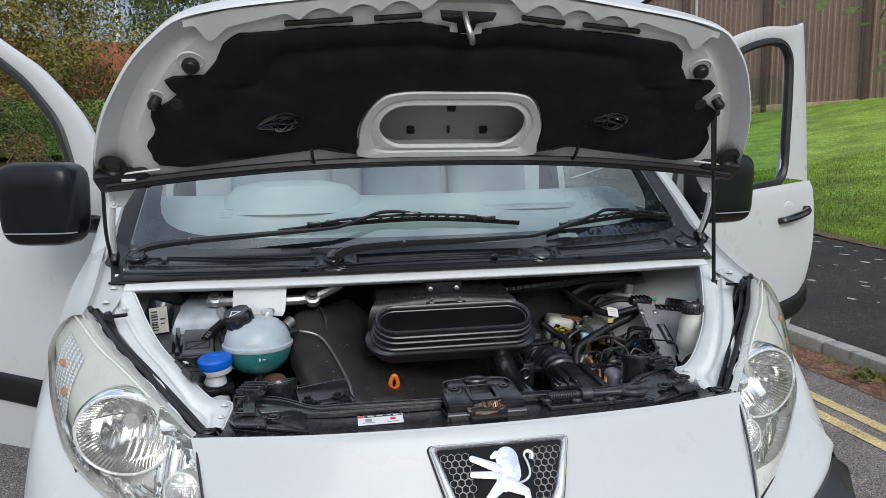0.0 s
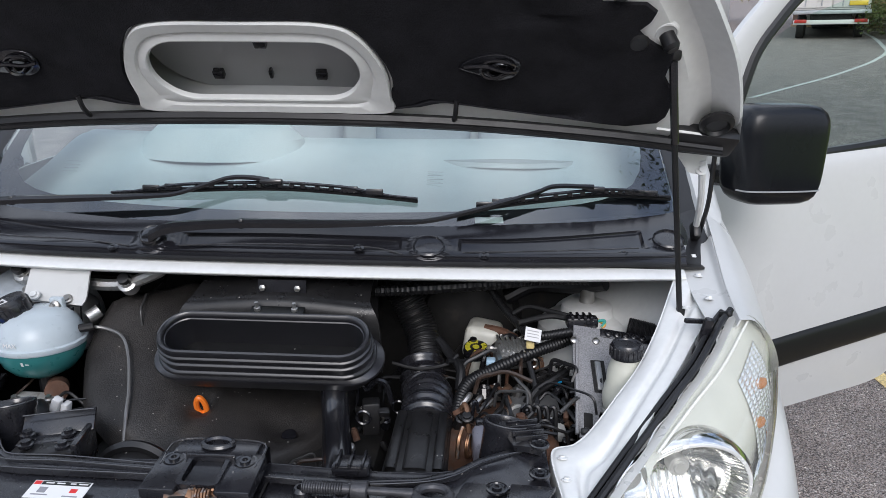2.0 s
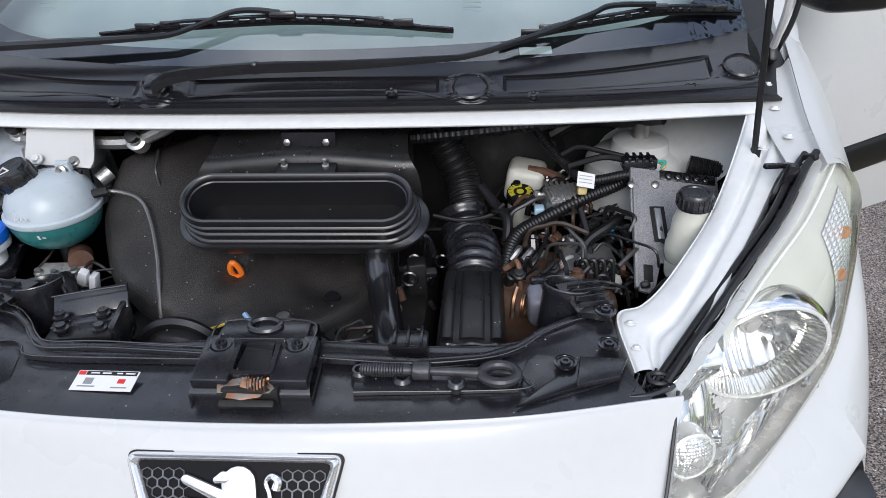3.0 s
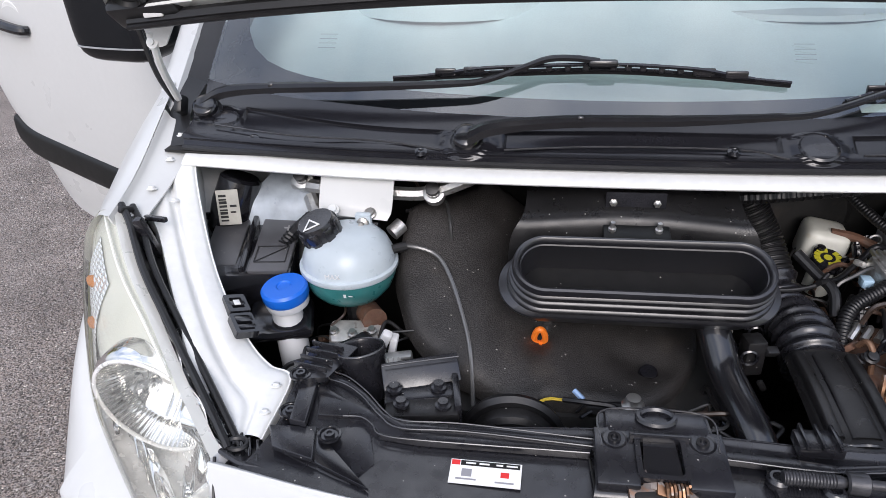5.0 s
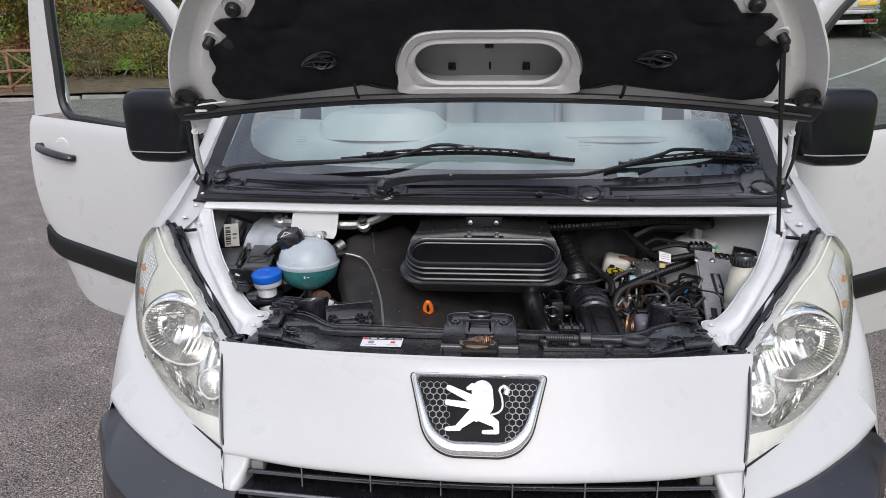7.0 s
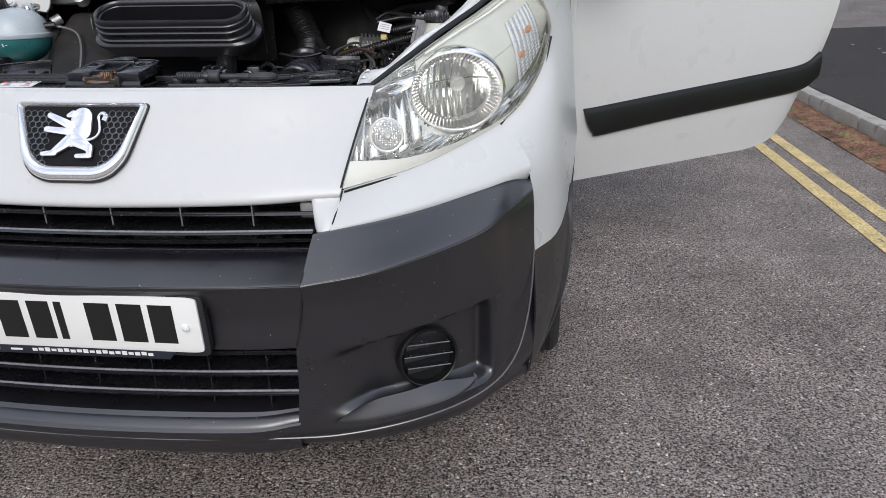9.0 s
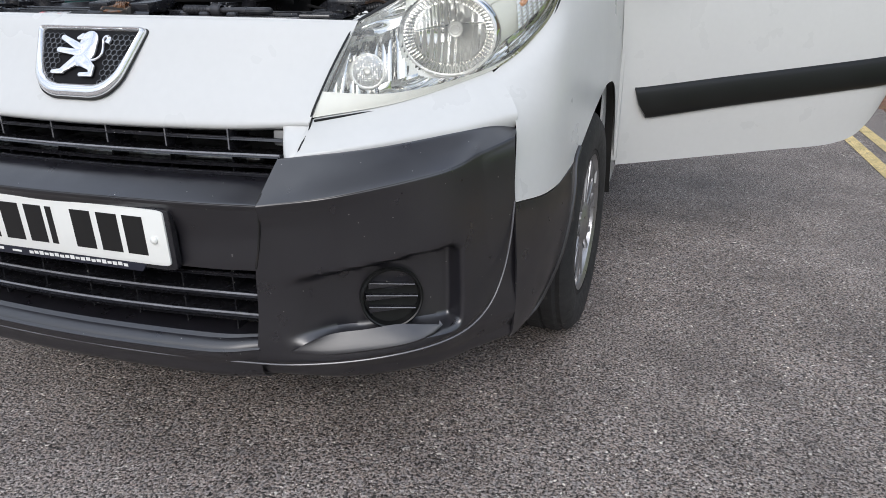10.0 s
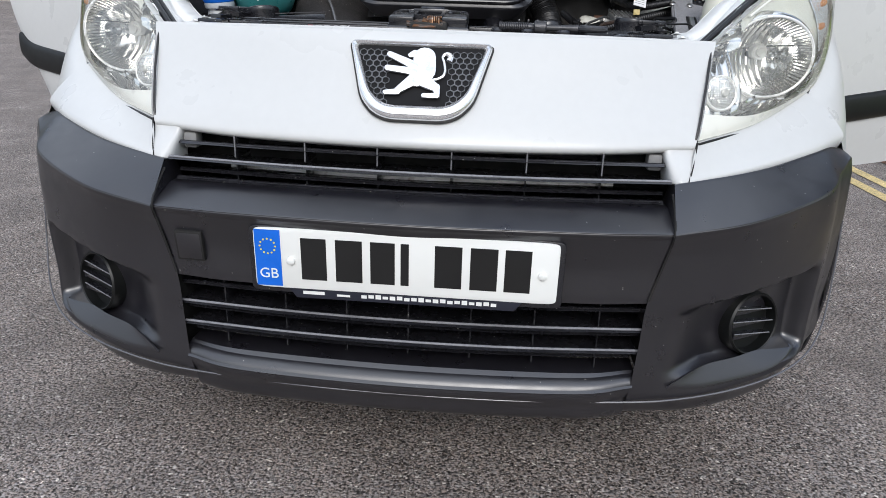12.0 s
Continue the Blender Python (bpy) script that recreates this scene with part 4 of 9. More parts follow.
part("bumper_lip", loft([
    both((0, 0.072, 0.332), (0.3, 0.078, 0.334), (0.415, 0.085, 0.338)),
    both((0, 0.004, 0.328), (0.3, 0.014, 0.330), (0.415, 0.030, 0.336)),
    both((0, -0.022, 0.305), (0.3, -0.010, 0.308), (0.410, 0.012, 0.318)),
    both((0, -0.008, 0.272), (0.3, 0.004, 0.275), (0.405, 0.022, 0.285)),
    both((0, 0.026, 0.228), (0.3, 0.036, 0.230), (0.402, 0.052, 0.235)),
    both((0, 0.20, 0.208), (0.3, 0.20, 0.210), (0.402, 0.20, 0.215))], 60, 30), BUMPER, van)
part("lip_sill", loft([
    both((0, 0.006, 0.3325), (0.3, 0.017, 0.3345), (0.412, 0.036, 0.3400)),
    both((0, -0.025, 0.3060), (0.3, -0.013, 0.3090), (0.411, 0.009, 0.3180))], 60, 4, 0.004), BUMPER, van)
BEAD = [(0.840, 0.289, 0.573), (0.8375, 0.275, 0.500), (0.829, 0.252, 0.430), (0.810, 0.216, 0.372), (0.772, 0.170, 0.334), (0.708, 0.116, 0.315), (0.610, 0.064, 0.301), (0.50, 0.030, 0.290), (0.402, 0.014, 0.285), (0.2, -0.008, 0.284)]
# thin bead in a paler colour, a painted highlight along the lower lip
part("lip_bead", tube([(-x, y, z) for x, y, z in BEAD] + [(0, -0.014, 0.284)] + BEAD[::-1], 0.0019, 6, 140), mat("lip_edge_glint", (0.10, 0.10, 0.11), 0.25, spec=0.8), van)
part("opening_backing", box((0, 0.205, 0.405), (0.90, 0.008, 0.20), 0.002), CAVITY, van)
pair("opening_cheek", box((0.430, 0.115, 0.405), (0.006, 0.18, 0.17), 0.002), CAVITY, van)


def smooth(a, b, x):
    t = min(max((x - a) / (b - a), 0), 1)
    return t * t * (3 - 2 * t)


def along(pts, x):
    """The height of a broken line of (x, z) at x."""
    for (x0, z0), (x1, z1) in zip(pts, pts[1:]):
        if x <= x1:
            return z0 + (z1 - z0) * (x - x0) / (x1 - x0)
    return pts[-1][1]


SEAM = [(x, z) for x, y, z in BEAD[::-1]]


def corner_move(p, u, v):
    """Presses the recess for the fog lamp blank into the bumper's corner, and steps the skirt back below its lower seam."""
    x, z = p.x, p.z
    top = 0.483 + 0.185 * (x - 0.565)
    inside = smooth(0.45, 0.58, x) * (1 - smooth(0.742, 0.770, x)) * smooth(0.326, 0.350, z - 0.05 * max(0, x - 0.6)) * (1 - smooth(top - 0.022, top + 0.004, z))
    p = p + Vector((-0.35, 0.94, 0)) * 0.046 * inside
    if z < 0.60:
        p = p + Vector((-0.45, 0.89, 0)) * 0.007 * (1 - smooth(-0.006, 0.001, z - along(SEAM, x)))
    return p


def rounded_end(rail, drop):
    """The rail with one more point near its outer end, which turns down by drop."""
    a, b, c, d = [Vector(p) for p in rail]
    return [a, b, c, c.lerp(d, 0.58) + Vector((0, 0, -0.20 * drop)), d + Vector((0, 0, -drop))]


CORNER_TOP = [
    [(0.452, 0.105, 0.672), (0.61, 0.185, 0.686), (0.738, 0.272, 0.704), (0.812, 0.352, 0.716)],
    [(0.450, 0.073, 0.679), (0.61, 0.151, 0.694), (0.742, 0.251, 0.7125), (0.823, 0.336, 0.7245)],
    [(0.449, 0.064, 0.675), (0.608, 0.142, 0.6905), (0.742, 0.243, 0.709), (0.829, 0.329, 0.7205)],
    [(0.4465, 0.030, 0.647), (0.597, 0.090, 0.664), (0.739, 0.195, 0.688), (0.832, 0.314, 0.712)],
    [(0.4445, -0.002, 0.619), (0.588, 0.040, 0.639), (0.736, 0.150, 0.666), (0.833, 0.302, 0.704)],
    [(0.444, -0.008, 0.613), (0.586, 0.033, 0.633), (0.735, 0.142, 0.660), (0.834, 0.297, 0.699)],
    [(0.4435, -0.007, 0.607), (0.584, 0.033, 0.627), (0.735, 0.140, 0.653), (0.835, 0.294, 0.692)]]
CORNER_FACE = [
    [(0.443, 0.000, 0.590), (0.581, 0.039, 0.608), (0.735, 0.140, 0.630), (0.837, 0.288, 0.665)],
    [(0.436, 0.010, 0.560), (0.58, 0.048, 0.560), (0.74, 0.146, 0.575), (0.840, 0.288, 0.590)],
    [(0.418, 0.014, 0.480), (0.58, 0.056, 0.475), (0.74, 0.152, 0.480), (0.848, 0.300, 0.490)],
    [(0.414, 0.016, 0.400), (0.57, 0.060, 0.395), (0.735, 0.153, 0.400), (0.850, 0.308, 0.410)],
    [(0.408, 0.012, 0.325), (0.56, 0.052, 0.322), (0.725, 0.138, 0.330), (0.850, 0.306, 0.340)]]
CORNER_SKIRT = [
    [(0.404, 0.014, 0.295), (0.56, 0.052, 0.295), (0.720, 0.140, 0.305), (0.846, 0.312, 0.312)],
    [(0.402, 0.026, 0.270), (0.56, 0.068, 0.270), (0.712, 0.158, 0.276), (0.840, 0.322, 0.285)],
    [(0.400, 0.060, 0.236), (0.56, 0.100, 0.232), (0.700, 0.188, 0.234), (0.830, 0.335, 0.248)],
    [(0.400, 0.20, 0.215), (0.56, 0.22, 0.208), (0.66, 0.29, 0.208), (0.76, 0.40, 0.220)]]
DROPS = (0.015, 0.015, 0.013, 0.008, 0.003)
pair("bumper_corner", loft([rounded_end(r, DROPS[k] if k < len(DROPS) else 0.0) for k, r in enumerate(CORNER_TOP + CORNER_FACE + CORNER_SKIRT)], 170, 190, 0, corner_move), BUMPER, van)
pair("corner_cheek", grid([[V(0.452, 0.120, 0.670), V(0.450, 0.080, 0.677), V(0.449, 0.064, 0.674), V(0.4465, 0.030, 0.646), V(0.4445, -0.001, 0.618)], [V(0.4455, 0.130, 0.632), V(0.4455, 0.085, 0.635), V(0.4445, 0.060, 0.632), V(0.4440, 0.022, 0.620), V(0.4437, 0.000, 0.612)]]), BUMPER, van)
pair("bumper_seam", tube([(0.4470, 0.062, 0.664), (0.4465, 0.024, 0.638), (0.4438, -0.004, 0.613), (0.4420, 0.003, 0.590), (0.430, 0.012, 0.530), (0.419, 0.014, 0.485)], 0.0022, 6, 30), CAVITY, van)
# black arch trim from the bumper's end to the wheel
pair("arch_trim", loft([
    [(0.841, 0.296, 0.566), (0.893, 0.420, 0.562), (0.924, 0.556, 0.595)],
    [(0.8425, 0.2925, 0.535), (0.893, 0.408, 0.512), (0.926, 0.525, 0.520)],
    [(0.8485, 0.3005, 0.410), (0.888, 0.405, 0.395), (0.912, 0.490, 0.400)],
    [(0.842, 0.322, 0.285), (0.864, 0.395, 0.282), (0.876, 0.455, 0.290)],
    [(0.830, 0.338, 0.245), (0.842, 0.39, 0.240), (0.848, 0.42, 0.248)]], 22, 26, 0.004), BUMPER, van)
pair("arch_edge", tube([(0.850, 0.424, 0.252), (0.878, 0.458, 0.292), (0.914, 0.492, 0.400), (0.928, 0.528, 0.520), (0.925, 0.556, 0.594), (0.928, 0.590, 0.622)], 0.006, 8, 30), BUMPER, van)

# flat ledge under and beside each fog lamp blank
pair("fog_ledge", loft([
    [(0.474, 0.024, 0.318), (0.555, 0.0495, 0.315), (0.657, 0.0960, 0.324), (0.711, 0.1320, 0.334), (0.733, 0.1540, 0.350)],
    [(0.477, 0.022, 0.321), (0.555, 0.0490, 0.319), (0.656, 0.0955, 0.328), (0.709, 0.1315, 0.338), (0.731, 0.1545, 0.353)],
    [(0.515, 0.042, 0.342), (0.550, 0.0620, 0.350), (0.605, 0.0880, 0.354), (0.655, 0.1180, 0.357), (0.700, 0.1400, 0.352), (0.733, 0.1550, 0.3505)]], 60, 10, 0.003), BUMPER, van)
# fog lamp blanks with three bars
for sx in (1, -1):
    fm = axes((sx * 0.642, 0.122, 0.409), (0.87, 0.49 * sx, 0), (sx * 0.42, -0.9, 0.10))
    fog = part("fog_lamp_blank", lathe([(0.0, -0.02), (0.053, -0.018), (0.0555, 0.002), (0.058, 0.0035), (0.061, 0.0), (0.061, -0.03)], 40, fm), TRIM, van, "round black fog lamp blank with ribs")
    for h in (-0.024, 0.0, 0.024):
        w = math.sqrt(0.054 ** 2 - h ** 2) * 1.85
        part("rib", slab([(-w / 2, -0.003), (w / 2, 0.0), (-w / 2, 0.009)], 0.016, fm @ pose(0, h, -0.018), 0.0015), PLASTIC, fog)
        part("rib_edge", tube([fm @ V(-w / 2, h + 0.009, -0.001), fm @ V(w / 2, h, -0.001)], 0.0012, 6, 4), SLATEDGE, fog)
# towing eye cover, square
part("tow_cover", box((-0.385, 0.0062, 0.541), (0.046, 0.012, 0.052), 0.003, (8, 0, -3)), BUMPER, van)
part("tow_cover_gap", box((-0.385, 0.0058, 0.541), (0.051, 0.010, 0.057), 0.002, (8, 0, -3)), CAVITY, van)

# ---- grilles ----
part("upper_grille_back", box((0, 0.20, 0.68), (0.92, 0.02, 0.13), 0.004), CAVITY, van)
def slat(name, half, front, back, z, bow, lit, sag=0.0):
    """A thin dark blade across the opening, with a rounded front edge; a thick edge has a highlight painted in."""
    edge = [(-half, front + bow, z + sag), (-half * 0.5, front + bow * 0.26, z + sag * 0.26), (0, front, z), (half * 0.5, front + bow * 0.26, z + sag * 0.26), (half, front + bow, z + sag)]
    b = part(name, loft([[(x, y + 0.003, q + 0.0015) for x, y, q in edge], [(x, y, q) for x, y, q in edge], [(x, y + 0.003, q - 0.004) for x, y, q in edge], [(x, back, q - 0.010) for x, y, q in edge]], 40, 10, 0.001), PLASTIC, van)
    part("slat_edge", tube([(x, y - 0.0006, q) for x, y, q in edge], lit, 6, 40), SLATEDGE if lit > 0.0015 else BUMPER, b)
    return b


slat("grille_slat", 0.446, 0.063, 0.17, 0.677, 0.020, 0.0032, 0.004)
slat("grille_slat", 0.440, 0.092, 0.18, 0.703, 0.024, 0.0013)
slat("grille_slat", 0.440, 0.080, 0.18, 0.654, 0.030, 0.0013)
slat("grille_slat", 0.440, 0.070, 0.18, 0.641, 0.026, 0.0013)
for k in range(-3, 3):
    x = (k + 0.5) * 0.132
    dy = 0.024 * (x / 0.445) ** 2
    rb = part("grille_rib", box((x, 0.125 + dy, 0.700), (0.003, 0.070, 0.044), 0.001), PLASTIC, van)
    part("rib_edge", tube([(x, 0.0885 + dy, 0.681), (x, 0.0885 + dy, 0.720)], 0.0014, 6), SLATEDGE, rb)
    part("grille_rib", box((x, 0.130 + dy, 0.655), (0.003, 0.070, 0.036), 0.001), PLASTIC, van)
part("crossmember", tube([(-0.36, 0.165, 0.652), (-0.1, 0.150, 0.648), (0.12, 0.150, 0.650), (0.36, 0.165, 0.652)], 0.010, 10, 20), ALU, van)
pair("grille_end", box((0.424, 0.140, 0.704), (0.026, 0.03, 0.030), 0.005), mat("grey_grille_end", (0.22, 0.22, 0.22), 0.5), van)
part("lower_grille_back", box((0, 0.16, 0.405), (0.85, 0.02, 0.16), 0.004), CAVITY, van)
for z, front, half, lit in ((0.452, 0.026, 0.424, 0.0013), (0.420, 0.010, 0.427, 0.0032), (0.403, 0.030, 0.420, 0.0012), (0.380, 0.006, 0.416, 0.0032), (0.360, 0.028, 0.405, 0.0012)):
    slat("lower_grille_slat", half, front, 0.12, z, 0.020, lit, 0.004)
for k in range(-3, 4):
    part("lower_grille_rib", box((k * 0.115, 0.085, 0.405), (0.003, 0.08, 0.14), 0.001), PLASTIC, van)

# ---- badge ----
PM = axes((0, 0.134, 0.828), (1, 0, 0), (0, -0.82, 0.57))   # plane of the badge; its y runs up the panel


def shield(w_top, w_bot, h, r, top_r=0.010):
    """A shield outline: flat above, tapering sides, broad round corners below."""
    corners = [((-w_top / 2, h / 2), top_r), ((-w_bot / 2, -h / 2), r), ((w_bot / 2, -h / 2), r), ((w_top / 2, h / 2), top_r)]
    out = []
    for i, (c, rad) in enumerate(corners):
        c, p, q = Vector(c), Vector(corners[i - 1][0]), Vector(corners[(i + 1) % 4][0])
        d1, d2 = (p - c).normalized(), (q - c).normalized()
        half = d1.angle(d2) / 2
        cut = rad / math.tan(half)
        a, b = c + d1 * cut, c + d2 * cut
        for k in range(13):
            t = k / 12
            out.append(a.lerp(c, t).lerp(c.lerp(b, t), t))
    return [(v.x, v.y - 0.006 * (1 - (2 * v.x / w_bot) ** 2) * (1 if v.y < -h * 0.4 and abs(v.x) < w_bot / 2 else 0)) for v in out]


SH_O, SH_I = shield(0.258, 0.182, 0.146, 0.070), [(x, y + 0.009) for x, y in shield(0.230, 0.156, 0.110, 0.056, 0.006)]
frame_bm = grid([[V(x, y, z) for x, y in blend(SH_O, SH_I, f)] for f, z in ((0, -0.004), (0.0, 0.004), (0.12, 0.010), (0.5, 0.013), (0.88, 0.009), (1.0, 0.002), (1.0, -0.004))], closed_u=True)
bmesh.ops.recalc_face_normals(frame_bm, faces=frame_bm.faces)
frame_bm.transform(PM)
badge = part("badge", frame_bm, CHROME, van, "chrome shield frame with a silver figure on black mesh", 60)
part("badge_recess", band([(x * 1.022, y * 1.03 - 0.001) for x, y in SH_O], SH_O, 0.002, PM @ pose(0, 0, -0.002)), CAVITY, badge)
part("badge_back", slab(SH_I, 0.003, PM @ pose(0, 0, 0.0015)), mat("badge_dark_back", (0.004, 0.004, 0.005), 0.6, spec=0.2), badge)
hexes = []
MESHM = mat("badge_mesh", (0.16, 0.165, 0.175), 0.35, 0.5)
for row in range(-6, 7):
    for colm in range(-10, 11):
        hx, hy = (colm + (row % 2) * 0.5) * 0.0128, row * 0.0108 + 0.006
        lim = 0.110 - (0.062 - hy) * 0.34
        if -0.034 - 0.02 * (abs(hx) < 0.07) < hy < 0.060 and abs(hx) < lim - 0.001 and not (-0.052 < hx < 0.052 and hy < 0.052):
            ring = [(hx + 0.0073 * math.sin(math.pi / 3 * k), hy + 0.0071 * math.cos(math.pi / 3 * k)) for k in range(6)]
            ring2 = [(hx + 0.0064 * math.sin(math.pi / 3 * k), hy + 0.0063 * math.cos(math.pi / 3 * k)) for k in range(6)]
            hexes.append(band(ring, ring2, 0.003))
mesh_bm = join(*hexes)
mesh_bm.transform(PM @ pose(0, 0, 0.0040))
tagged(part("badge_mesh", mesh_bm, MESHM, badge), kind="stuff")


def bar(p, q, r0, r1):
    """The outline of a flat bar with rounded ends from p to q."""
    a = math.atan2(q[1] - p[1], q[0] - p[0])
    ends = [(p, r0, a + math.pi / 2 + math.pi * k / 8) for k in range(9)] + [(q, r1, a - math.pi / 2 + math.pi * k / 8) for k in range(9)]
    return [(c[0] + r * math.cos(t), c[1] + r * math.sin(t)) for c, r, t in ends]


FIGURE_BARS = (((0.008, 0.040), (0.010, 0.014), 0.020, 0.020), ((0.008, 0.022), (-0.002, -0.002), 0.022, 0.015), ((-0.010, 0.047), (-0.018, 0.044), 0.007, 0.004),
         ((-0.010, 0.024), (-0.054, 0.044), 0.008, 0.0055), ((-0.010, 0.012), (-0.056, 0.017), 0.007, 0.0055), ((-0.008, -0.004), (-0.034, -0.026), 0.011, 0.006),
         ((-0.034, -0.029), (-0.056, -0.031), 0.0055, 0.004), ((0.004, -0.003), (0.031, -0.018), 0.013, 0.008), ((0.033, -0.018), (0.036, -0.034), 0.007, 0.0045), ((0.036, -0.034), (0.012, -0.035), 0.0045, 0.0040))
limbs = [slab(bar(*q), 0.004, PM @ pose(0, 0, 0.0070 + 0.0003 * k), 0.0008) for k, q in enumerate(FIGURE_BARS)]
fig = part("badge_figure", join(*limbs), CHROME, badge)
part("figure_tail", tube([PM @ V(x, y, 0.0095) for x, y in ((0.022, -0.004), (0.038, 0.001), (0.046, 0.012), (0.044, 0.030), (0.040, 0.042), (0.046, 0.049), (0.054, 0.044), (0.052, 0.034))], lambda q: 0.0024 + 0.003 * smooth(0.55, 0.95, q), 8, 28), CHROME, fig)

# ---- number plate ----
plate_m = axes((0, -0.016, 0.536), (1, 0, 0), (0, -1, -0.06))
PLATEW = mat("plate_white", (0.78, 0.79, 0.76), 0.35, vary=0.04, coat=0.2)
INK = mat("plate_black", (0.012, 0.012, 0.012), 0.35)
plate = part("number_plate", slab([(x, y) for x, y in oval(0.520, 0.111, 64, 24)], 0.004, plate_m, 0.001), PLATEW, van, "white number plate with black characters and blue band")
part("blue_band", slab([(-0.258, -0.052), (-0.213, -0.052), (-0.213, 0.052), (-0.258, 0.052)], 0.0008, plate_m @ pose(0, 0, 0.004)), mat("plate_blue", (0.01, 0.13, 0.62), 0.35), plate)
YEL = mat("plate_yellow", (0.75, 0.6, 0.08), 0.4)
for k in range(12):
    a = 2 * math.pi * k / 12
    part("star", slab(oval(0.0034, 0.0034, 8), 0.0005, plate_m @ pose(-0.2355 + 0.0135 * math.cos(a), 0.022 + 0.0135 * math.sin(a), 0.0048)), YEL, plate)


def bars(parent, m, rows, material, thick=0.0006, name="character_bar"):
    for x0, x1, y0, y1 in rows:
        part(name, slab([(x0, y0), (x1, y0), (x1, y1), (x0, y1)], thick, m), material, parent)


bars(plate, plate_m @ pose(0, 0, 0.004), [(x, x + w, -0.037, 0.040) for x, w in ((-0.178, 0.044), (-0.118, 0.046), (-0.058, 0.042), (-0.006, 0.014), (0.052, 0.046), (0.112, 0.046), (0.170, 0.044))], INK)


def lettering(name, text, size, m, material, parent, thick=0.0004):
    """Raised lettering in the built-in font, as a mesh."""
    cu = bpy.data.curves.new(name, "FONT")
    cu.body, cu.size, cu.align_x, cu.align_y, cu.extrude = text, size, "CENTER", "CENTER", thick
    tmp = new(name, cu)
    me = bpy.data.meshes.new_from_object(tmp)
    bpy.data.objects.remove(tmp)
    me.transform(m)
    me.materials.clear()
    me.materials.append(material)
    ob = new(name, me)
    ob.parent = parent
    return ob


lettering("country_letters", "GB", 0.026, plate_m @ pose(-0.2355, -0.029, 0.0052), PLATEW, plate)
for x in (-0.196, 0.234):
    part("plate_screw", lathe([(0.0075, 0.0), (0.0072, 0.004), (0.004, 0.006), (0, 0.0062)], 16, plate_m @ pose(x, -0.003, 0.004)), PLATEW, plate)
part("plate_plinth", slab(oval(0.540, 0.124, 64, 20), 0.014, plate_m @ pose(0, -0.004, -0.0145), 0.002), PLASTIC, van)
strip = part("plate_holder", slab([(-0.19, -0.020), (0.19, -0.020), (0.205, 0.0), (-0.205, 0.0)], 0.008, plate_m @ pose(0, -0.054, -0.006), 0.001), mat("holder_dark_blue", (0.02, 0.022, 0.035), 0.4), van)
bars(strip, plate_m @ pose(0, -0.054, 0.002), [(-0.075 + 0.0125 * k, -0.0655 + 0.0125 * k, -0.0135 + 0.001 * (k % 2), -0.0075 + 0.001 * (k % 3)) for k in range(19)] + [(-0.178, -0.140, -0.012, -0.006), (-0.118, -0.095, -0.013, -0.009)], PLATEW, name="lettering_bar")

raking = True
# ---- bonnet, propped open ----
HM = axes((0.008, 0.66, 1.385), (1, 0, 0), (0, -0.696, -0.718))   # x across, y towards the front edge, z towards the engine


def radial(poly, centre, n, start=0.0):
    """The outline sampled at n even angles round a point."""
    cx, cy = centre
    out, k = [], len(poly)
    for i in range(n):
        a = start + 2 * math.pi * i / n
        dx, dy = math.cos(a), math.sin(a)
        best = 0.0
        for j in range(k):
            x1, y1 = poly[j][0] - cx, poly[j][1] - cy
            x2, y2 = poly[(j + 1) % k][0] - cx, poly[(j + 1) % k][1] - cy
            ex, ey = x2 - x1, y2 - y1
            den = dx * ey - dy * ex
            if abs(den) < 1e-9:
                continue
            r, s = (x1 * ey - y1 * ex) / den, (x1 * dy - y1 * dx) / den
            if r > best and -1e-6 <= s <= 1 + 1e-6:
                best = r
        out.append((cx + dx * best, cy + dy * best))
    return out


def sym(half):
    """A closed outline from its right half, listed from front middle to rear middle."""
    return half + [(-x, y) for x, y in half[::-1] if abs(x) > 1e-6]


def rounded(pts, n):
    return [(p.x, p.y) for p in cr([(x, y, 0) for x, y in pts], n, closed=True)]


BC = (0.0, 0.13)
edge = rounded(sym([(0, 0.463), (0.15, 0.457), (0.30, 0.436), (0.45, 0.412), (0.545, 0.385), (0.600, 0.340), (0.645, 0.290), (0.690, 0.220), (0.728, 0.150), (0.757, 0.075), (0.778, 0.0),
                    (0.785, -0.055), (0.74, -0.060), (0.55, -0.030), (0.30, -0.005), (0, 0.004)]), 200)
ring_out = rounded(sym([(0, 0.221), (0.12, 0.219), (0.17, 0.196), (0.203, 0.130), (0.208, 0.07), (0.205, 0.036), (0.10, 0.034), (0, 0.034)]), 96)
ring_in = oval(0.328, 0.120, 96, 0)
ring_in = [(x, y + 0.124) for x, y in ring_in]
NR = 240
E0, R0, R1 = radial(edge, BC, NR), radial(ring_out, BC, NR), radial(ring_in, BC, NR)


bonnet = part("bonnet", grid([[V(x, y, z) for x, y in blend(E0, [BC] * NR, f)] for f, z in
                              ((0.0, 0.004), (0.004, 0.001), (0.008, -0.012), (0.03, -0.032), (0.12, -0.058), (0.30, -0.080), (0.60, -0.098), (0.999, -0.105))], closed_u=True), PAINT, van, "white bonnet standing open, black felt lining underneath")
bonnet.data.transform(HM)
rows = []
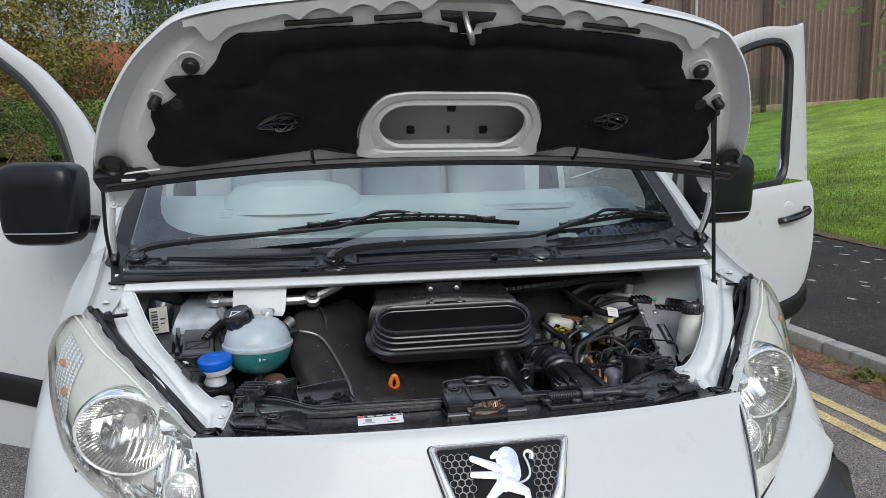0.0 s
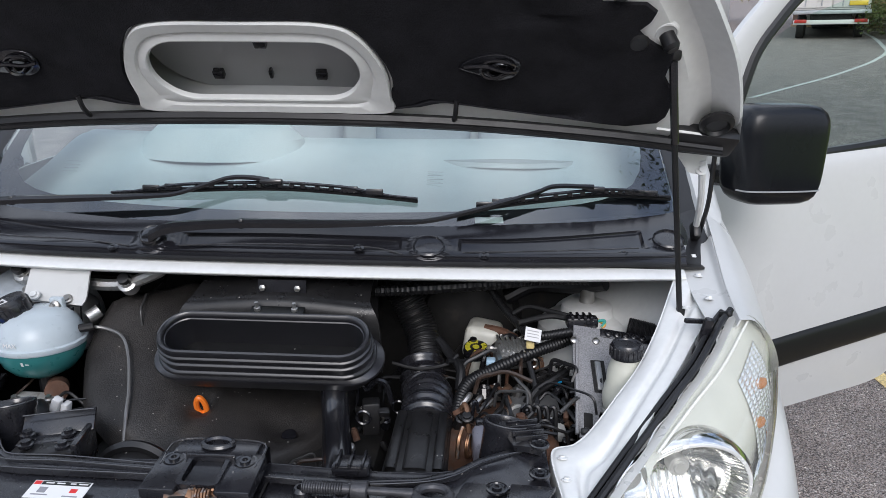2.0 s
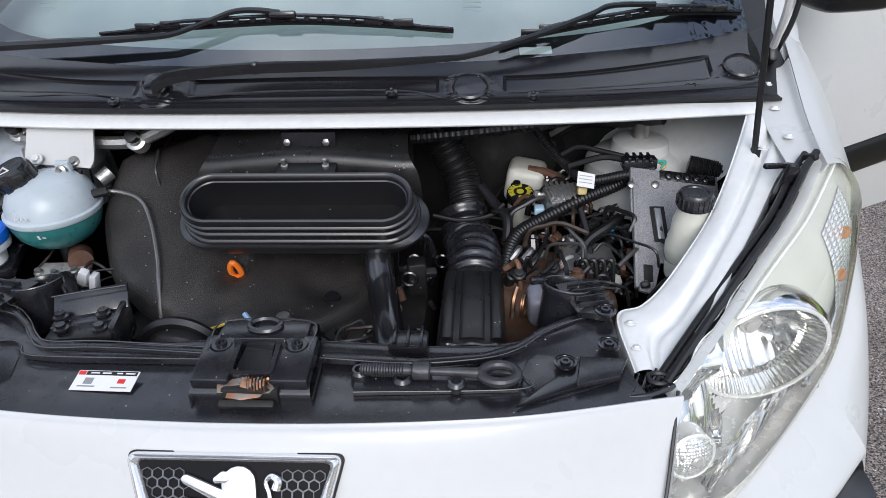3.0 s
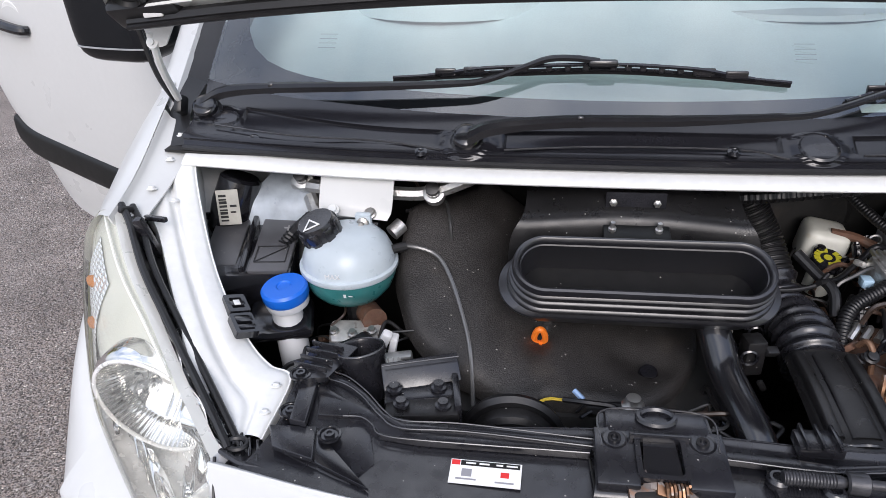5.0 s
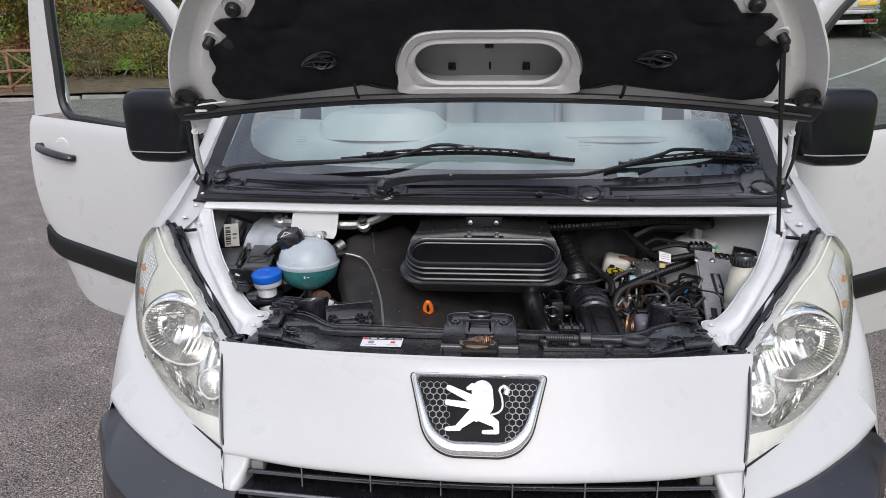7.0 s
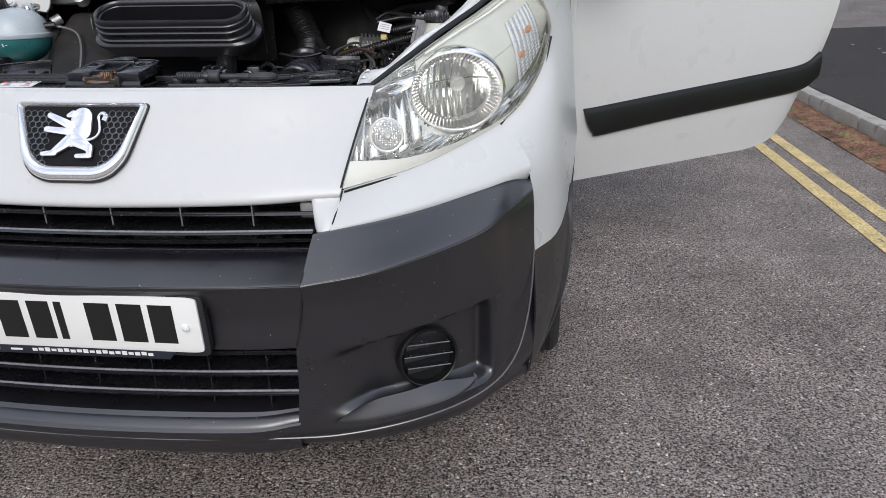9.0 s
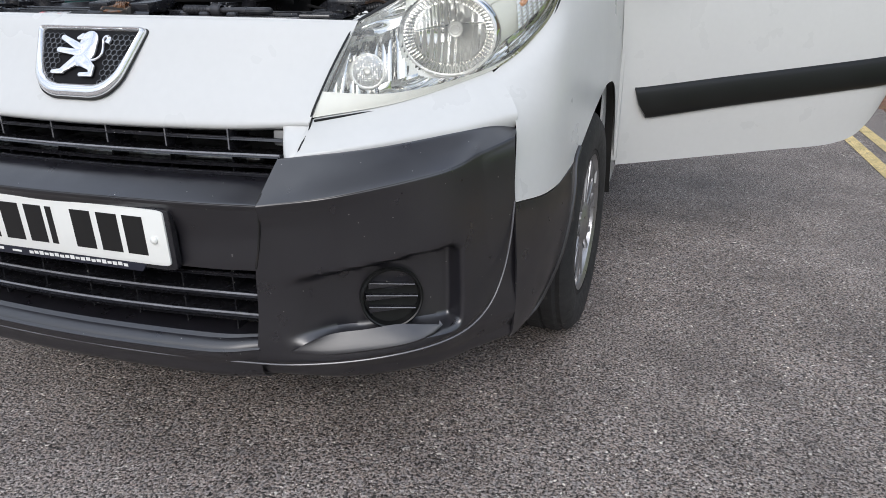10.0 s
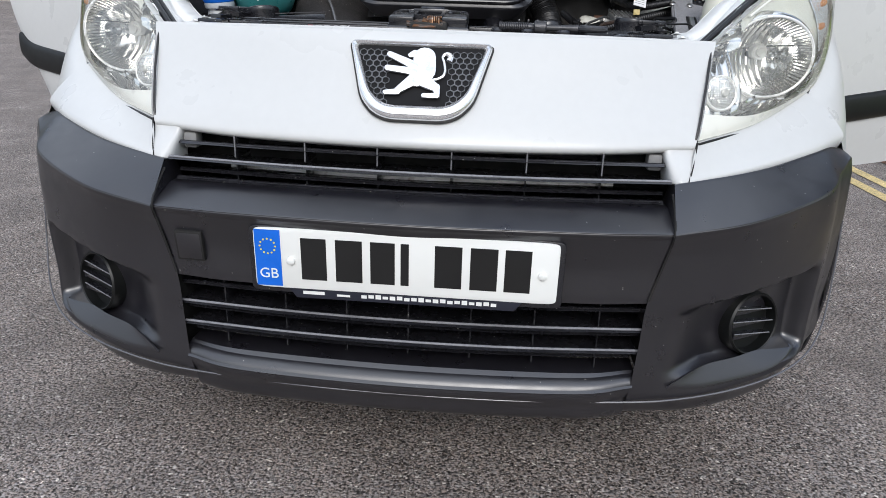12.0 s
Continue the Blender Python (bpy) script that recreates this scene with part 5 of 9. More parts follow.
for f, z in ((0.0, 0.004), (0.010, 0.010), (0.022, 0.006), (0.050, -0.004), (0.085, -0.016), (0.115, -0.014), (0.150, 0.000), (0.22, 0.002), (0.35, 0.0), (0.6, 0.0), (1.0, 0.0)):
    rows.append([V(x, y, z - 0.022 * smooth(0.03, -0.03, y) * (1 - smooth(0.06, 0.16, f))) for x, y in blend(E0, R0, f)])
inner = grid(rows, closed_u=True)
inner.transform(HM)
part("inner_frame", inner, PAINT_LIT, bonnet, "white pressed inner frame of the bonnet")

felt_edge = [(0.0, 0.368), (0.098, 0.386), (0.215, 0.376), (0.356, 0.362), (0.440, 0.352), (0.474, 0.325), (0.486, 0.290), (0.520, 0.246), (0.575, 0.252), (0.596, 0.235), (0.570, 0.205), (0.600, 0.180),
             (0.636, 0.160), (0.628, 0.110), (0.655, 0.075), (0.650, 0.020), (0.630, 0.0), (0.560, 0.008), (0.490, 0.018), (0.330, 0.062), (0.250, 0.045), (0.0, 0.030)]
felt_poly = sym(felt_edge)
F0 = radial(felt_poly, BC, NR)
rgf = random.Random(3)
F0 = [(x * (1 + rgf.uniform(-0.003, 0.003)), y + rgf.uniform(-0.0015, 0.0015)) for x, y in F0]
felt_rows = []
for f, z in ((0.0, 0.003), (0.006, 0.009), (0.10, 0.012), (0.22, 0.011), (0.27, 0.006), (0.31, 0.006), (0.36, 0.010), (0.6, 0.010), (0.9, 0.010), (0.985, 0.011), (0.99, 0.003)):
    felt_rows.append([V(x, y, z) for x, y in blend(F0, R0, f)])
felt = grid(felt_rows, closed_u=True)
felt.transform(HM)
part("felt_lining", felt, FOAM, bonnet, "black sound-deadening felt")
ring_rows = [[V(x, y, z) for x, y in blend(R0, R1, f)] for f, z in ((0.0, 0.004), (0.03, 0.016), (0.45, 0.014), (0.55, 0.010), (0.9, 0.014), (0.97, 0.013), (1.0, 0.009), (1.001, 0.004))]
ringbm = grid(ring_rows, closed_u=True)
ringbm.transform(HM)
part("scoop_ring", ringbm, PAINT_LIT, bonnet, "white oval surround of the air scoop")
part("scoop_floor", slab([(x, y) for x, y in oval(0.40, 0.20, 48, 0)], 0.004, HM @ pose(0.01, 0.115, -0.052, 6)), mat("grey_scoop_plastic", (0.40, 0.41, 0.42), 0.5, vary=0.06), bonnet)
for x, y, w in ((0.002, 0.134, 0.020), (-0.085, 0.066, 0.018), (0.088, 0.066, 0.018), (0.004, 0.068, 0.006)):
    part("scoop_clip", box((0, 0, 0), (w, 0.016, 0.012), 0.002), PLASTIC, bonnet).data.transform(HM @ pose(x, y, -0.040))

# scalloped front band
def front_v(u):
    """The front edge of the bonnet at u across."""
    pts = ((0.0, 0.463), (0.15, 0.457), (0.30, 0.436), (0.45, 0.412), (0.545, 0.385), (0.60, 0.340))
    a = abs(u)
    for (x0, y0), (x1, y1) in zip(pts, pts[1:]):
        if a <= x1:
            return y0 + (y1 - y0) * (a - x0) / (x1 - x0)
    return pts[-1][1]


def hem_drop(a):
    """Depth of the hem below the front edge: shallow at the latch, arches, then a long tongue at the corner."""
    if a < 0.105:
        return 0.009 + 0.027 * smooth(0.060, 0.103, a)
    if a < 0.3255:
        s = ((a - 0.105) / 0.0735) % 1.0
        return 0.016 + 0.020 * (1 - math.sin(math.pi * s) ** 0.8)
    if a < 0.36:
        return 0.036 - 0.016 * smooth(0.326, 0.352, a)
    if a < 0.490:
        return 0.020 + 0.018 * (a - 0.36) / 0.13 + 0.016 * smooth(0.455, 0.488, a)
    return 0.054 - 0.040 * smooth(0.492, 0.520, a)


up_e, lo_e = [], []
for k in range(241):
    u = -0.535 + 1.07 * k / 240
    up_e.append((u, front_v(u) - 0.009))
    lo_e.append((u, front_v(u) - 0.007 - hem_drop(abs(u))))
bandbm = grid([[V(x, y, 0.003) for x, y in up_e], [V(x, y, 0.0085) for x, y in up_e], [V(x, y, 0.0110) for x, y in lo_e], [V(x, y - 0.0012, 0.0095) for x, y in lo_e], [V(x, y + 0.001, 0.000) for x, y in lo_e]])
bandbm.transform(HM)
part("scalloped_flange", bandbm, PAINT_LIT, bonnet, "white hemmed front flange with scalloped edge")
for sx in (1, -1):
    for a, b, va, vb in ((0.098, 0.190, 0.394, 0.388), (0.228, 0.356, 0.384, 0.370)):
        part("vent_slot", box((0, 0, 0), (b - a, 0.009, 0.010), 0.003), CAVITY, bonnet).data.transform(HM @ pose(sx * (a + b) / 2, (va + vb) / 2 + 0.006, 0.006, 0, 0, -6 * sx))
    part("buffer_dish", lathe([(0.027, -0.004), (0.025, 0.001), (0.022, 0.003), (0.019, 0.001), (0.018, 0.0), (0.0, 0.0)], 32, HM @ pose(sx * 0.535, 0.285, 0.000) @ Matrix.Diagonal((1.1, 0.9, 1, 1))), PAINT_LIT, bonnet)
    part("buffer_dish", lathe([(0.019, -0.004), (0.017, 0.001), (0.015, 0.002), (0.013, 0.0), (0.0, 0.0)], 28, HM @ pose(sx * 0.612, 0.196, 0.000)), PAINT_LIT, bonnet)
    part("buffer", lathe([(0.016, 0), (0.017, 0.008), (0.013, 0.016), (0.007, 0.018), (0, 0.014)], 20, HM @ pose(sx * 0.535, 0.280, 0.004)), RUBBER, bonnet, "black rubber bump stop")
    part("small_buffer", lathe([(0.011, 0), (0.012, 0.02), (0.008, 0.026), (0, 0.026)], 14, HM @ pose(sx * 0.612, 0.196, 0.004, 15, 20 * sx)), RUBBER, bonnet)
    cmx = HM @ pose(sx * 0.372, 0.138, 0.011, 0, 0, 12 if sx > 0 else 28)
    clipf = part("felt_clip", slab(rounded([(-0.054, 0.012), (-0.022, 0.027), (0.014, 0.025), (0.038, 0.004), (0.026, -0.022), (-0.004, -0.026), (-0.026, -0.010)], 40), 0.004, cmx, 0.0015), GLOSSY, bonnet)
    for a, b, turn in ((0.026, 0.017, 0), (0.017, 0.011, 25)):
        part("clip_loop", tube([cmx @ pose(0.004, 0, 0, 0, 0, turn) @ V(a * math.cos(t), b * math.sin(t), 0.006 + 0.003 * math.sin(2 * t)) for t in (2 * math.pi * k / 12 for k in range(12))], 0.0026, 6, 36, True), GLOSSY, clipf)
    part("clip_strap", tube([cmx @ V(-0.045, 0.012, 0.004), cmx @ V(-0.012, 0.012, 0.010), cmx @ V(0.014, -0.004, 0.010), cmx @ V(0.030, -0.012, 0.005)], 0.003, 6, 20), GLOSSY, clipf)
    part("felt_dimple", lathe([(0.016, 0.0), (0.012, 0.003), (0, 0.002)], 14, HM @ pose(sx * 0.575, 0.185, 0.009)), RUBBER, bonnet)
    part("hinge_pad", lathe([(0.028, 0.0), (0.028, 0.006), (0.020, 0.012), (0.016, 0.006), (0, 0.006)], 20, HM @ pose(sx * 0.735, 0.010, 0.004)), RUBBER, bonnet)
    gus = loft([[HM @ V(sx * 0.640, 0.004, 0.010), HM @ V(sx * 0.700, -0.004, 0.012), HM @ V(sx * 0.765, -0.020, 0.010)],
                [V(sx * 0.690, 0.715, 1.345), V(sx * 0.722, 0.722, 1.335), V(sx * 0.760, 0.735, 1.330)],
                [V(sx * 0.728, 0.738, 1.298), V(sx * 0.742, 0.742, 1.294), V(sx * 0.762, 0.748, 1.294)]], 14, 8, 0.004)
    part("hinge_gusset", gus, PAINT_LIT, bonnet)
    part("hinge_rod", tube([(sx * 0.752, 0.738, 1.318), (sx * 0.768, 0.775, 1.255), (sx * 0.782, 0.828, 1.195), (sx * 0.788, 0.862, 1.160)], 0.0065, 8, 16), PAINT_LIT, bonnet)
    part("hinge_foot", box((sx * 0.786, 0.850, 1.166), (0.016, 0.030, 0.034), 0.005, (-30, 0, 0)), RUBBER, bonnet)
    part("seal_end", box((0, 0, 0), (0.118, 0.054, 0.030), 0.010), RUBBER, bonnet).data.transform(HM @ pose(sx * 0.722, -0.034, 0.004, 0, 0, -sx * 8))
    part("hinge_bolt", lathe([(0.010, 0), (0.010, 0.003), (0.005, 0.004), (0.005, 0.008), (0, 0.008)], 10, axes((sx * 0.752, 0.738, 1.300), (1, 0, 0), (0, -1, 0.4))), PAINT_LIT, bonnet)
    part("hinge_stay", tube([(sx * 0.775, 0.742, 1.330), (sx * 0.790, 0.80, 1.23), (sx * 0.800, 0.875, 1.150)], 0.0045, 8, 12), RUBBER, bonnet)
seal_pts = [HM @ V(x, y, 0.016) for x, y in ((-0.755, -0.045), (-0.55, -0.012), (-0.3, 0.014), (0, 0.022), (0.3, 0.014), (0.55, -0.012), (0.755, -0.045))]
part("rear_seal", tube(seal_pts, 0.012, 8, 60), RUBBER, bonnet, "black rubber seal")
part("washer_hose", tube([p + V(0, -0.012, -0.006) for p in seal_pts], 0.004, 6, 60), RUBBER, bonnet)
part("hose_clip", box((-0.70, 0.665, 1.357), (0.030, 0.010, 0.009), 0.002, (0, -4, 0)), mat("white_clip", (0.7, 0.7, 0.7), 0.4), bonnet)
for sx in (1, -1):
    part("felt_strap", tube([HM @ V(sx * 0.305, 0.012, 0.016), HM @ V(sx * 0.31, 0.04, 0.020), HM @ V(sx * 0.312, 0.064, 0.012)], 0.004, 6, 8), RUBBER, bonnet)
lm = HM @ pose(-0.012, 0.405, 0.010)
latch_plate = part("latch_striker", slab([(-0.055, 0.012), (0.055, 0.010), (0.05, -0.004), (0.02, -0.012), (0.014, -0.034), (-0.014, -0.034), (-0.02, -0.012), (-0.05, -0.006)], 0.008, lm, 0.002), PLASTIC, bonnet)
part("striker_loop", tube([lm @ V(-0.008, 0.012, 0.006), lm @ V(-0.008, 0.010, 0.045), lm @ V(0, -0.006, 0.062), lm @ V(0.006, -0.026, 0.046), lm @ V(0.006, -0.030, 0.006)], 0.0055, 8, 20), STEEL, latch_plate)
part("striker_plate", slab([(-0.03, -0.01), (0.03, -0.01), (0.035, -0.036), (0, -0.046), (-0.035, -0.036)], 0.010, HM @ pose(-0.01, 0.395, 0.0), 0.002), PAINT_LIT, latch_plate)

# prop strut
strut = part("gas_strut", tube([(0.640, 0.553, 1.498), (0.662, 0.583, 1.36)], 0.0065, 10), GLOSSY, van, "black gas strut holding the bonnet")
part("strut_rod", tube([(0.655, 0.575, 1.40), (0.712, 0.648, 1.065)], 0.0050, 8), RUBBER, strut)
part("strut_socket", box((0.641, 0.553, 1.500), (0.022, 0.022, 0.034), 0.006), RUBBER, strut)
part("strut_foot", box((0.714, 0.650, 1.058), (0.015, 0.015, 0.030), 0.005), RUBBER, strut)

# ---- windscreen, cowl, wipers ----
def screen(u, v, lift=0.0):
    """The windscreen's surface: u -1..1 across, v 0..1 upwards."""
    w = 0.775 - 0.095 * v
    y = 0.752 + 0.988 * v + (0.19 - 0.07 * v) * u * u - 0.03 * math.sin(math.pi * v) - lift * 0.55
    z = 1.168 + 0.712 * v + 0.010 * u * u + 0.035 * math.sin(math.pi * v) - 0.05 * u * u * v + lift * 0.8
    return V(u * w, y, z)


def screen_patch(us, vs, lift=0.0):
    return grid([[screen(u, v, lift) for u in us] for v in vs])


wsb = screen_patch(steps(-1, 1, 31), steps(0, 1, 21))
facing(wsb, V(0, -0.6, 0.8))
windscreen = part("windscreen", wsb, SCREENM, van, "clear laminated windscreen with black printed border")
windscreen.visible_shadow = False
NF = 160
outer_uv = radial([(-1, 0), (1, 0), (1, 1), (-1, 1)], (0, 0.5), NF)
inner_uv = radial([((x * 0.5), 0.485 + y) for x, y in oval(2 * 1.89, 0.88, 200, 9)], (0, 0.5), NF)
frit = grid([[screen(u, v, -0.010) for u, v in blend(outer_uv, inner_uv, f)] for f in (0, 0.25, 0.5, 0.75, 1)], closed_u=True)
FRIT = mat("black_ceramic_print", (0.012, 0.012, 0.016), 0.3, vary=0.1)
part("screen_print", frit, FRIT, windscreen)
pil = cr([(0.815, 0.86, 1.150), (0.80, 1.15, 1.360), (0.745, 1.55, 1.640), (0.68, 1.86, 1.830)], 20)
pair("screen_trim", grid([[screen(1.0, v, -0.004) for v in steps(0, 1, 20)], [screen(1.0, v, 0.002) + V(0.012, 0.0, 0) for v in steps(0, 1, 20)], [p + V(0.004, 0.02, 0.004) for p in pil]]), RUBBER, van)
pair("screen_corner", loft([[(0.742, 0.770, 1.120), (0.775, 0.86, 1.150), (0.775, 0.945, 1.180)], [(0.800, 0.770, 1.115), (0.815, 0.86, 1.150), (0.820, 0.94, 1.200)]], 10, 5), RUBBER, van)
part("frame_lip", loft([
    both((0, 0.690, 1.094), (0.4, 0.706, 1.092), (0.742, 0.750, 1.090)),
    both((0, 0.668, 1.103), (0.4, 0.684, 1.101), (0.742, 0.728, 1.099)),
    both((0, 0.672, 1.110), (0.4, 0.688, 1.108), (0.742, 0.732, 1.106)),
    both((0, 0.698, 1.122), (0.4, 0.714, 1.120), (0.742, 0.760, 1.118))], 60, 14), PAINT_LIT, van, "white painted lip below the windscreen")
COWL = mat("scuttle_plastic", (0.012, 0.012, 0.015), 0.20, vary=0.15, vscale=10, grain=0.1, gscale=400, bump=0.02, bscale=200)


def cowl_move(p, u, v):
    """Sunk panels between the spindles, a raised front ledge and a proud collar round each spindle and cap."""
    x, d = p.x, 0.0
    for a, b in ((-0.665, -0.300), (-0.205, 0.215), (0.320, 0.680)):
        d -= 0.0065 * smooth(a, a + 0.005, x) * (1 - smooth(b - 0.005, b, x)) * smooth(0.37, 0.385, v) * (1 - smooth(0.72, 0.735, v))
    d += 0.0030 * smooth(0.16, 0.175, v) * (1 - smooth(0.27, 0.285, v))
    for cx, cy in ((-0.259, 0.728), (0.267, 0.730), (-0.715, 0.835), (0.730, 0.812)):
        d += 0.0030 * (1 - smooth(0.036, 0.039, math.hypot(p.x - cx, 1.4 * (p.y - cy))))
    return p + Vector((0, -0.5, 0.85)) * d


cowl = part("cowl_panel", loft([
    both((0, 0.690, 1.126), (0.4, 0.706, 1.124), (0.745, 0.752, 1.122)),
    both((0, 0.706, 1.140), (0.4, 0.722, 1.138), (0.750, 0.772, 1.138)),
    both((0, 0.728, 1.152), (0.4, 0.745, 1.148), (0.755, 0.830, 1.150)),
    both((0, 0.745, 1.166), (0.4, 0.770, 1.160), (0.760, 0.890, 1.165)),
    both((0, 0.760, 1.178), (0.4, 0.812, 1.178), (0.775, 0.952, 1.186))], 260, 110, 0, cowl_move), COWL, van, "black plastic scuttle panel")
part("cowl_seal", tube(both((0, 0.688, 1.127), (0.4, 0.704, 1.125), (0.745, 0.750, 1.123)), 0.005, 6, 50), RUBBER, cowl)
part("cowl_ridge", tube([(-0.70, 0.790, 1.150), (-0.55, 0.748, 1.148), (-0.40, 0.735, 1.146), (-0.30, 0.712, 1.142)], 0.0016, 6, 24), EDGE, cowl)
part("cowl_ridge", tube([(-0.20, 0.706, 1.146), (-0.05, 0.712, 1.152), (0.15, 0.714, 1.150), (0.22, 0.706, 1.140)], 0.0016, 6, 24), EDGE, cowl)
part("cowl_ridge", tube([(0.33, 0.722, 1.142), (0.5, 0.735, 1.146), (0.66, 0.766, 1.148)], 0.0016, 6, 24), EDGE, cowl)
for x, y, z, r in ((0.267, 0.730, 1.146, 0.030), (0.725, 0.812, 1.152, 0.030), (-0.690, 0.815, 1.146, 0.024)):
    part("cowl_cap", lathe([(r, -0.01), (r, 0.006), (r * 0.90, 0.009), (r * 0.86, 0.005), (0, 0.006)], 28, pose(x, y, z, 24)), PLASTIC, cowl)
for x, y, z in ((-0.62, 0.755, 1.136), (-0.33, 0.712, 1.136), (0.37, 0.718, 1.136), (0.63, 0.755, 1.136), (0.14, 0.706, 1.148)):
    part("cowl_clip", lathe([(0.010, 0), (0.010, 0.004), (0.005, 0.006), (0, 0.003)], 12, pose(x, y, z, 30)), GLOSSY, cowl)
part("screen_sticker", slab([(-0.028, -0.008), (0.028, -0.008), (0.028, 0.008), (-0.028, 0.008)], 0.001, axes((0.378, 0.822, 1.183), (1, 0.12, 0), (0, -0.55, 0.8))), mat("pale_sticker", (0.6, 0.66, 0.66), 0.4), windscreen)
SCREENINK = mat("screen_print_grey", (0.30, 0.36, 0.38), 0.5)
for k in range(4):
    for x in (-0.53, 0.27):
        p = screen(x / 0.77, 0.095 + 0.008 * k, 0.004)
        part("lettering_bar", slab([(-0.016, -0.0006), (0.016, -0.0006), (0.016, 0.0006), (-0.016, 0.0006)], 0.0002, axes(p, (1, 0, 0), (0, -0.55, 0.8))), SCREENINK, windscreen)


def wiper(pivot, arm_pts, thick_to, blade):
    """Arm on its capped spindle and a framed blade; blade: five (u, v) places on the glass, tip to tip."""
    w = part("wiper", lathe([(0.027, -0.016), (0.027, -0.002), (0.023, 0.003), (0, 0.003)], 24, pose(*pivot, 34)), PLASTIC, van, "black windscreen wiper")
    part("pivot_cap", lathe([(0.022, -0.010), (0.022, 0.004), (0.0198, 0.0065), (0.0178, 0.0050), (0.0165, 0.0058), (0, 0.0066)], 28, pose(pivot[0], pivot[1] - 0.005, pivot[2] + 0.008, 42)), GLOSSY, w)
    line = cr(arm_pts, 61)
    part("arm_joint", box(tuple(line[int(thick_to * 60)]), (0.010, 0.018, 0.019), 0.003), GLOSSY, w)
    rows = []
    for i, p in enumerate(line):
        f = i / 60
        h = 0.0115 - 0.0035 * smooth(0, thick_to, f) - 0.0035 * smooth(thick_to, thick_to + 0.28, f)
        d = h * 1.25
        rows.append([p + V(0, y * d, z * h) for y, z in ((-1.0, -0.9), (-1.05, 0.25), (-0.55, 0.95), (0.5, 1.0), (1.0, 0.5), (1.0, -0.9))])
    part("wiper_arm", grid(rows, closed_u=True), ARMM, w)
    path = cr([(*q, 0) for q in blade], 81)
    part("blade_rubber", tube([screen(q.x, q.y, 0.006) for q in path[::4]], 0.0040, 6, 40), RUBBER, w)
    part("blade_carrier", tube([screen(q.x, q.y, 0.013) for q in path[::4]], 0.0030, 6, 40), PLASTIC, w)
    spine = [screen(q.x, q.y, 0.013 + 0.011 * smooth(0.0, 0.22, min(i, 64 - i) / 64)) for i, q in enumerate(path[8:73])]
    part("blade_spine", tube(spine[::4], 0.0036, 6, 50), PLASTIC, w)
    for f in (0.15, 0.23, 0.30, 0.345, 0.39, 0.435, 0.47, 0.53, 0.565, 0.61, 0.655, 0.70, 0.77, 0.85):
        q = path[int(f * 80)]
        wide = 0.034 if f < 0.25 or f > 0.75 else 0.010
        part("blade_yoke", box(tuple(screen(q.x, q.y, 0.018)), (wide, 0.007, 0.013), 0.002), PLASTIC, w)
    q = path[40]
    part("blade_clip", box(tuple(screen(q.x, q.y, 0.026)), (0.046, 0.014, 0.012), 0.004), GLOSSY, w)
    return w


ARMM = mat("satin_black_arm", (0.010, 0.010, 0.012), 0.24, vary=0.15, vscale=20, spec=0.5)
wiper((-0.734, 0.840, 1.160), [(-0.742, 0.846, 1.170), (-0.702, 0.858, 1.188), (-0.604, 0.845, 1.200), (-0.45, 0.815, 1.212), (-0.292, 0.796, 1.223), (-0.237, 0.796, 1.229), (-0.180, 0.806, 1.246), (-0.137, 0.815, 1.259), (-0.095, 0.813, 1.261), (-0.056, 0.810, 1.257)], 0.23,
      ((-0.510, 0.050), (-0.31, 0.068), (-0.066, 0.079), (0.126, 0.072), (0.309, 0.056)))
wiper((-0.259, 0.728, 1.152), [(-0.256, 0.716, 1.162), (-0.215, 0.718, 1.178), (-0.100, 0.728, 1.186), (0.06, 0.732, 1.188), (0.192, 0.745, 1.191), (0.270, 0.760, 1.194), (0.379, 0.803, 1.215), (0.469, 0.848, 1.236), (0.510, 0.872, 1.246), (0.589, 0.893, 1.243)], 0.24,
      ((0.412, 0.026), (0.535, 0.043), (0.765, 0.054), (0.88, 0.047), (0.985, 0.035)))

# ---- cabin seen through the screen ----
DASH = mat("pale_grey_dashboard", (0.72, 0.77, 0.77), 0.7, vary=0.05, grain=0.04, gscale=300)
dash = part("dashboard", loft([
    [(-0.78, 1.00, 1.150), (0, 0.86, 1.145), (0.78, 1.00, 1.150)],
    [(-0.80, 1.25, 1.215), (0, 1.15, 1.205), (0.80, 1.25, 1.215)],
    [(-0.82, 1.50, 1.285), (0, 1.45, 1.275), (0.82, 1.50, 1.285)],
    [(-0.82, 1.60, 1.22), (0, 1.56, 1.20), (0.82, 1.60, 1.22)],
    [(-0.82, 1.62, 0.70), (0, 1.58, 0.65), (0.82, 1.62, 0.70)]], 30, 24), DASH, van, "pale grey plastic dashboard")
part("instrument_hood", lathe([(0.23, 0.0), (0.22, 0.05), (0.18, 0.085), (0.10, 0.10), (0, 0.104)], 32, pose(-0.36, 1.40, 1.235) @ Matrix.Diagonal((1, 0.72, 1, 1))), DASH, dash)
part("airbag_cover", lathe([(0.19, 0.0), (0.18, 0.012), (0, 0.016)], 32, pose(0.42, 1.34, 1.232) @ Matrix.Diagonal((1, 0.5, 1, 1))), mat("paler_dash_cover", (0.56, 0.58, 0.58), 0.55), dash)
part("steering_wheel", tube([(-0.38 + 0.185 * math.cos(a), 1.70 + 0.06 * math.sin(a), 1.10 + 0.175 * math.sin(a)) for a in (2 * math.pi * k / 12 for k in range(12))], 0.016, 8, 48, True), PLASTIC, van)
SEAT = mat("grey_seat_cloth", (0.42, 0.45, 0.47), 0.9, vary=0.10, grain=0.05, gscale=200)
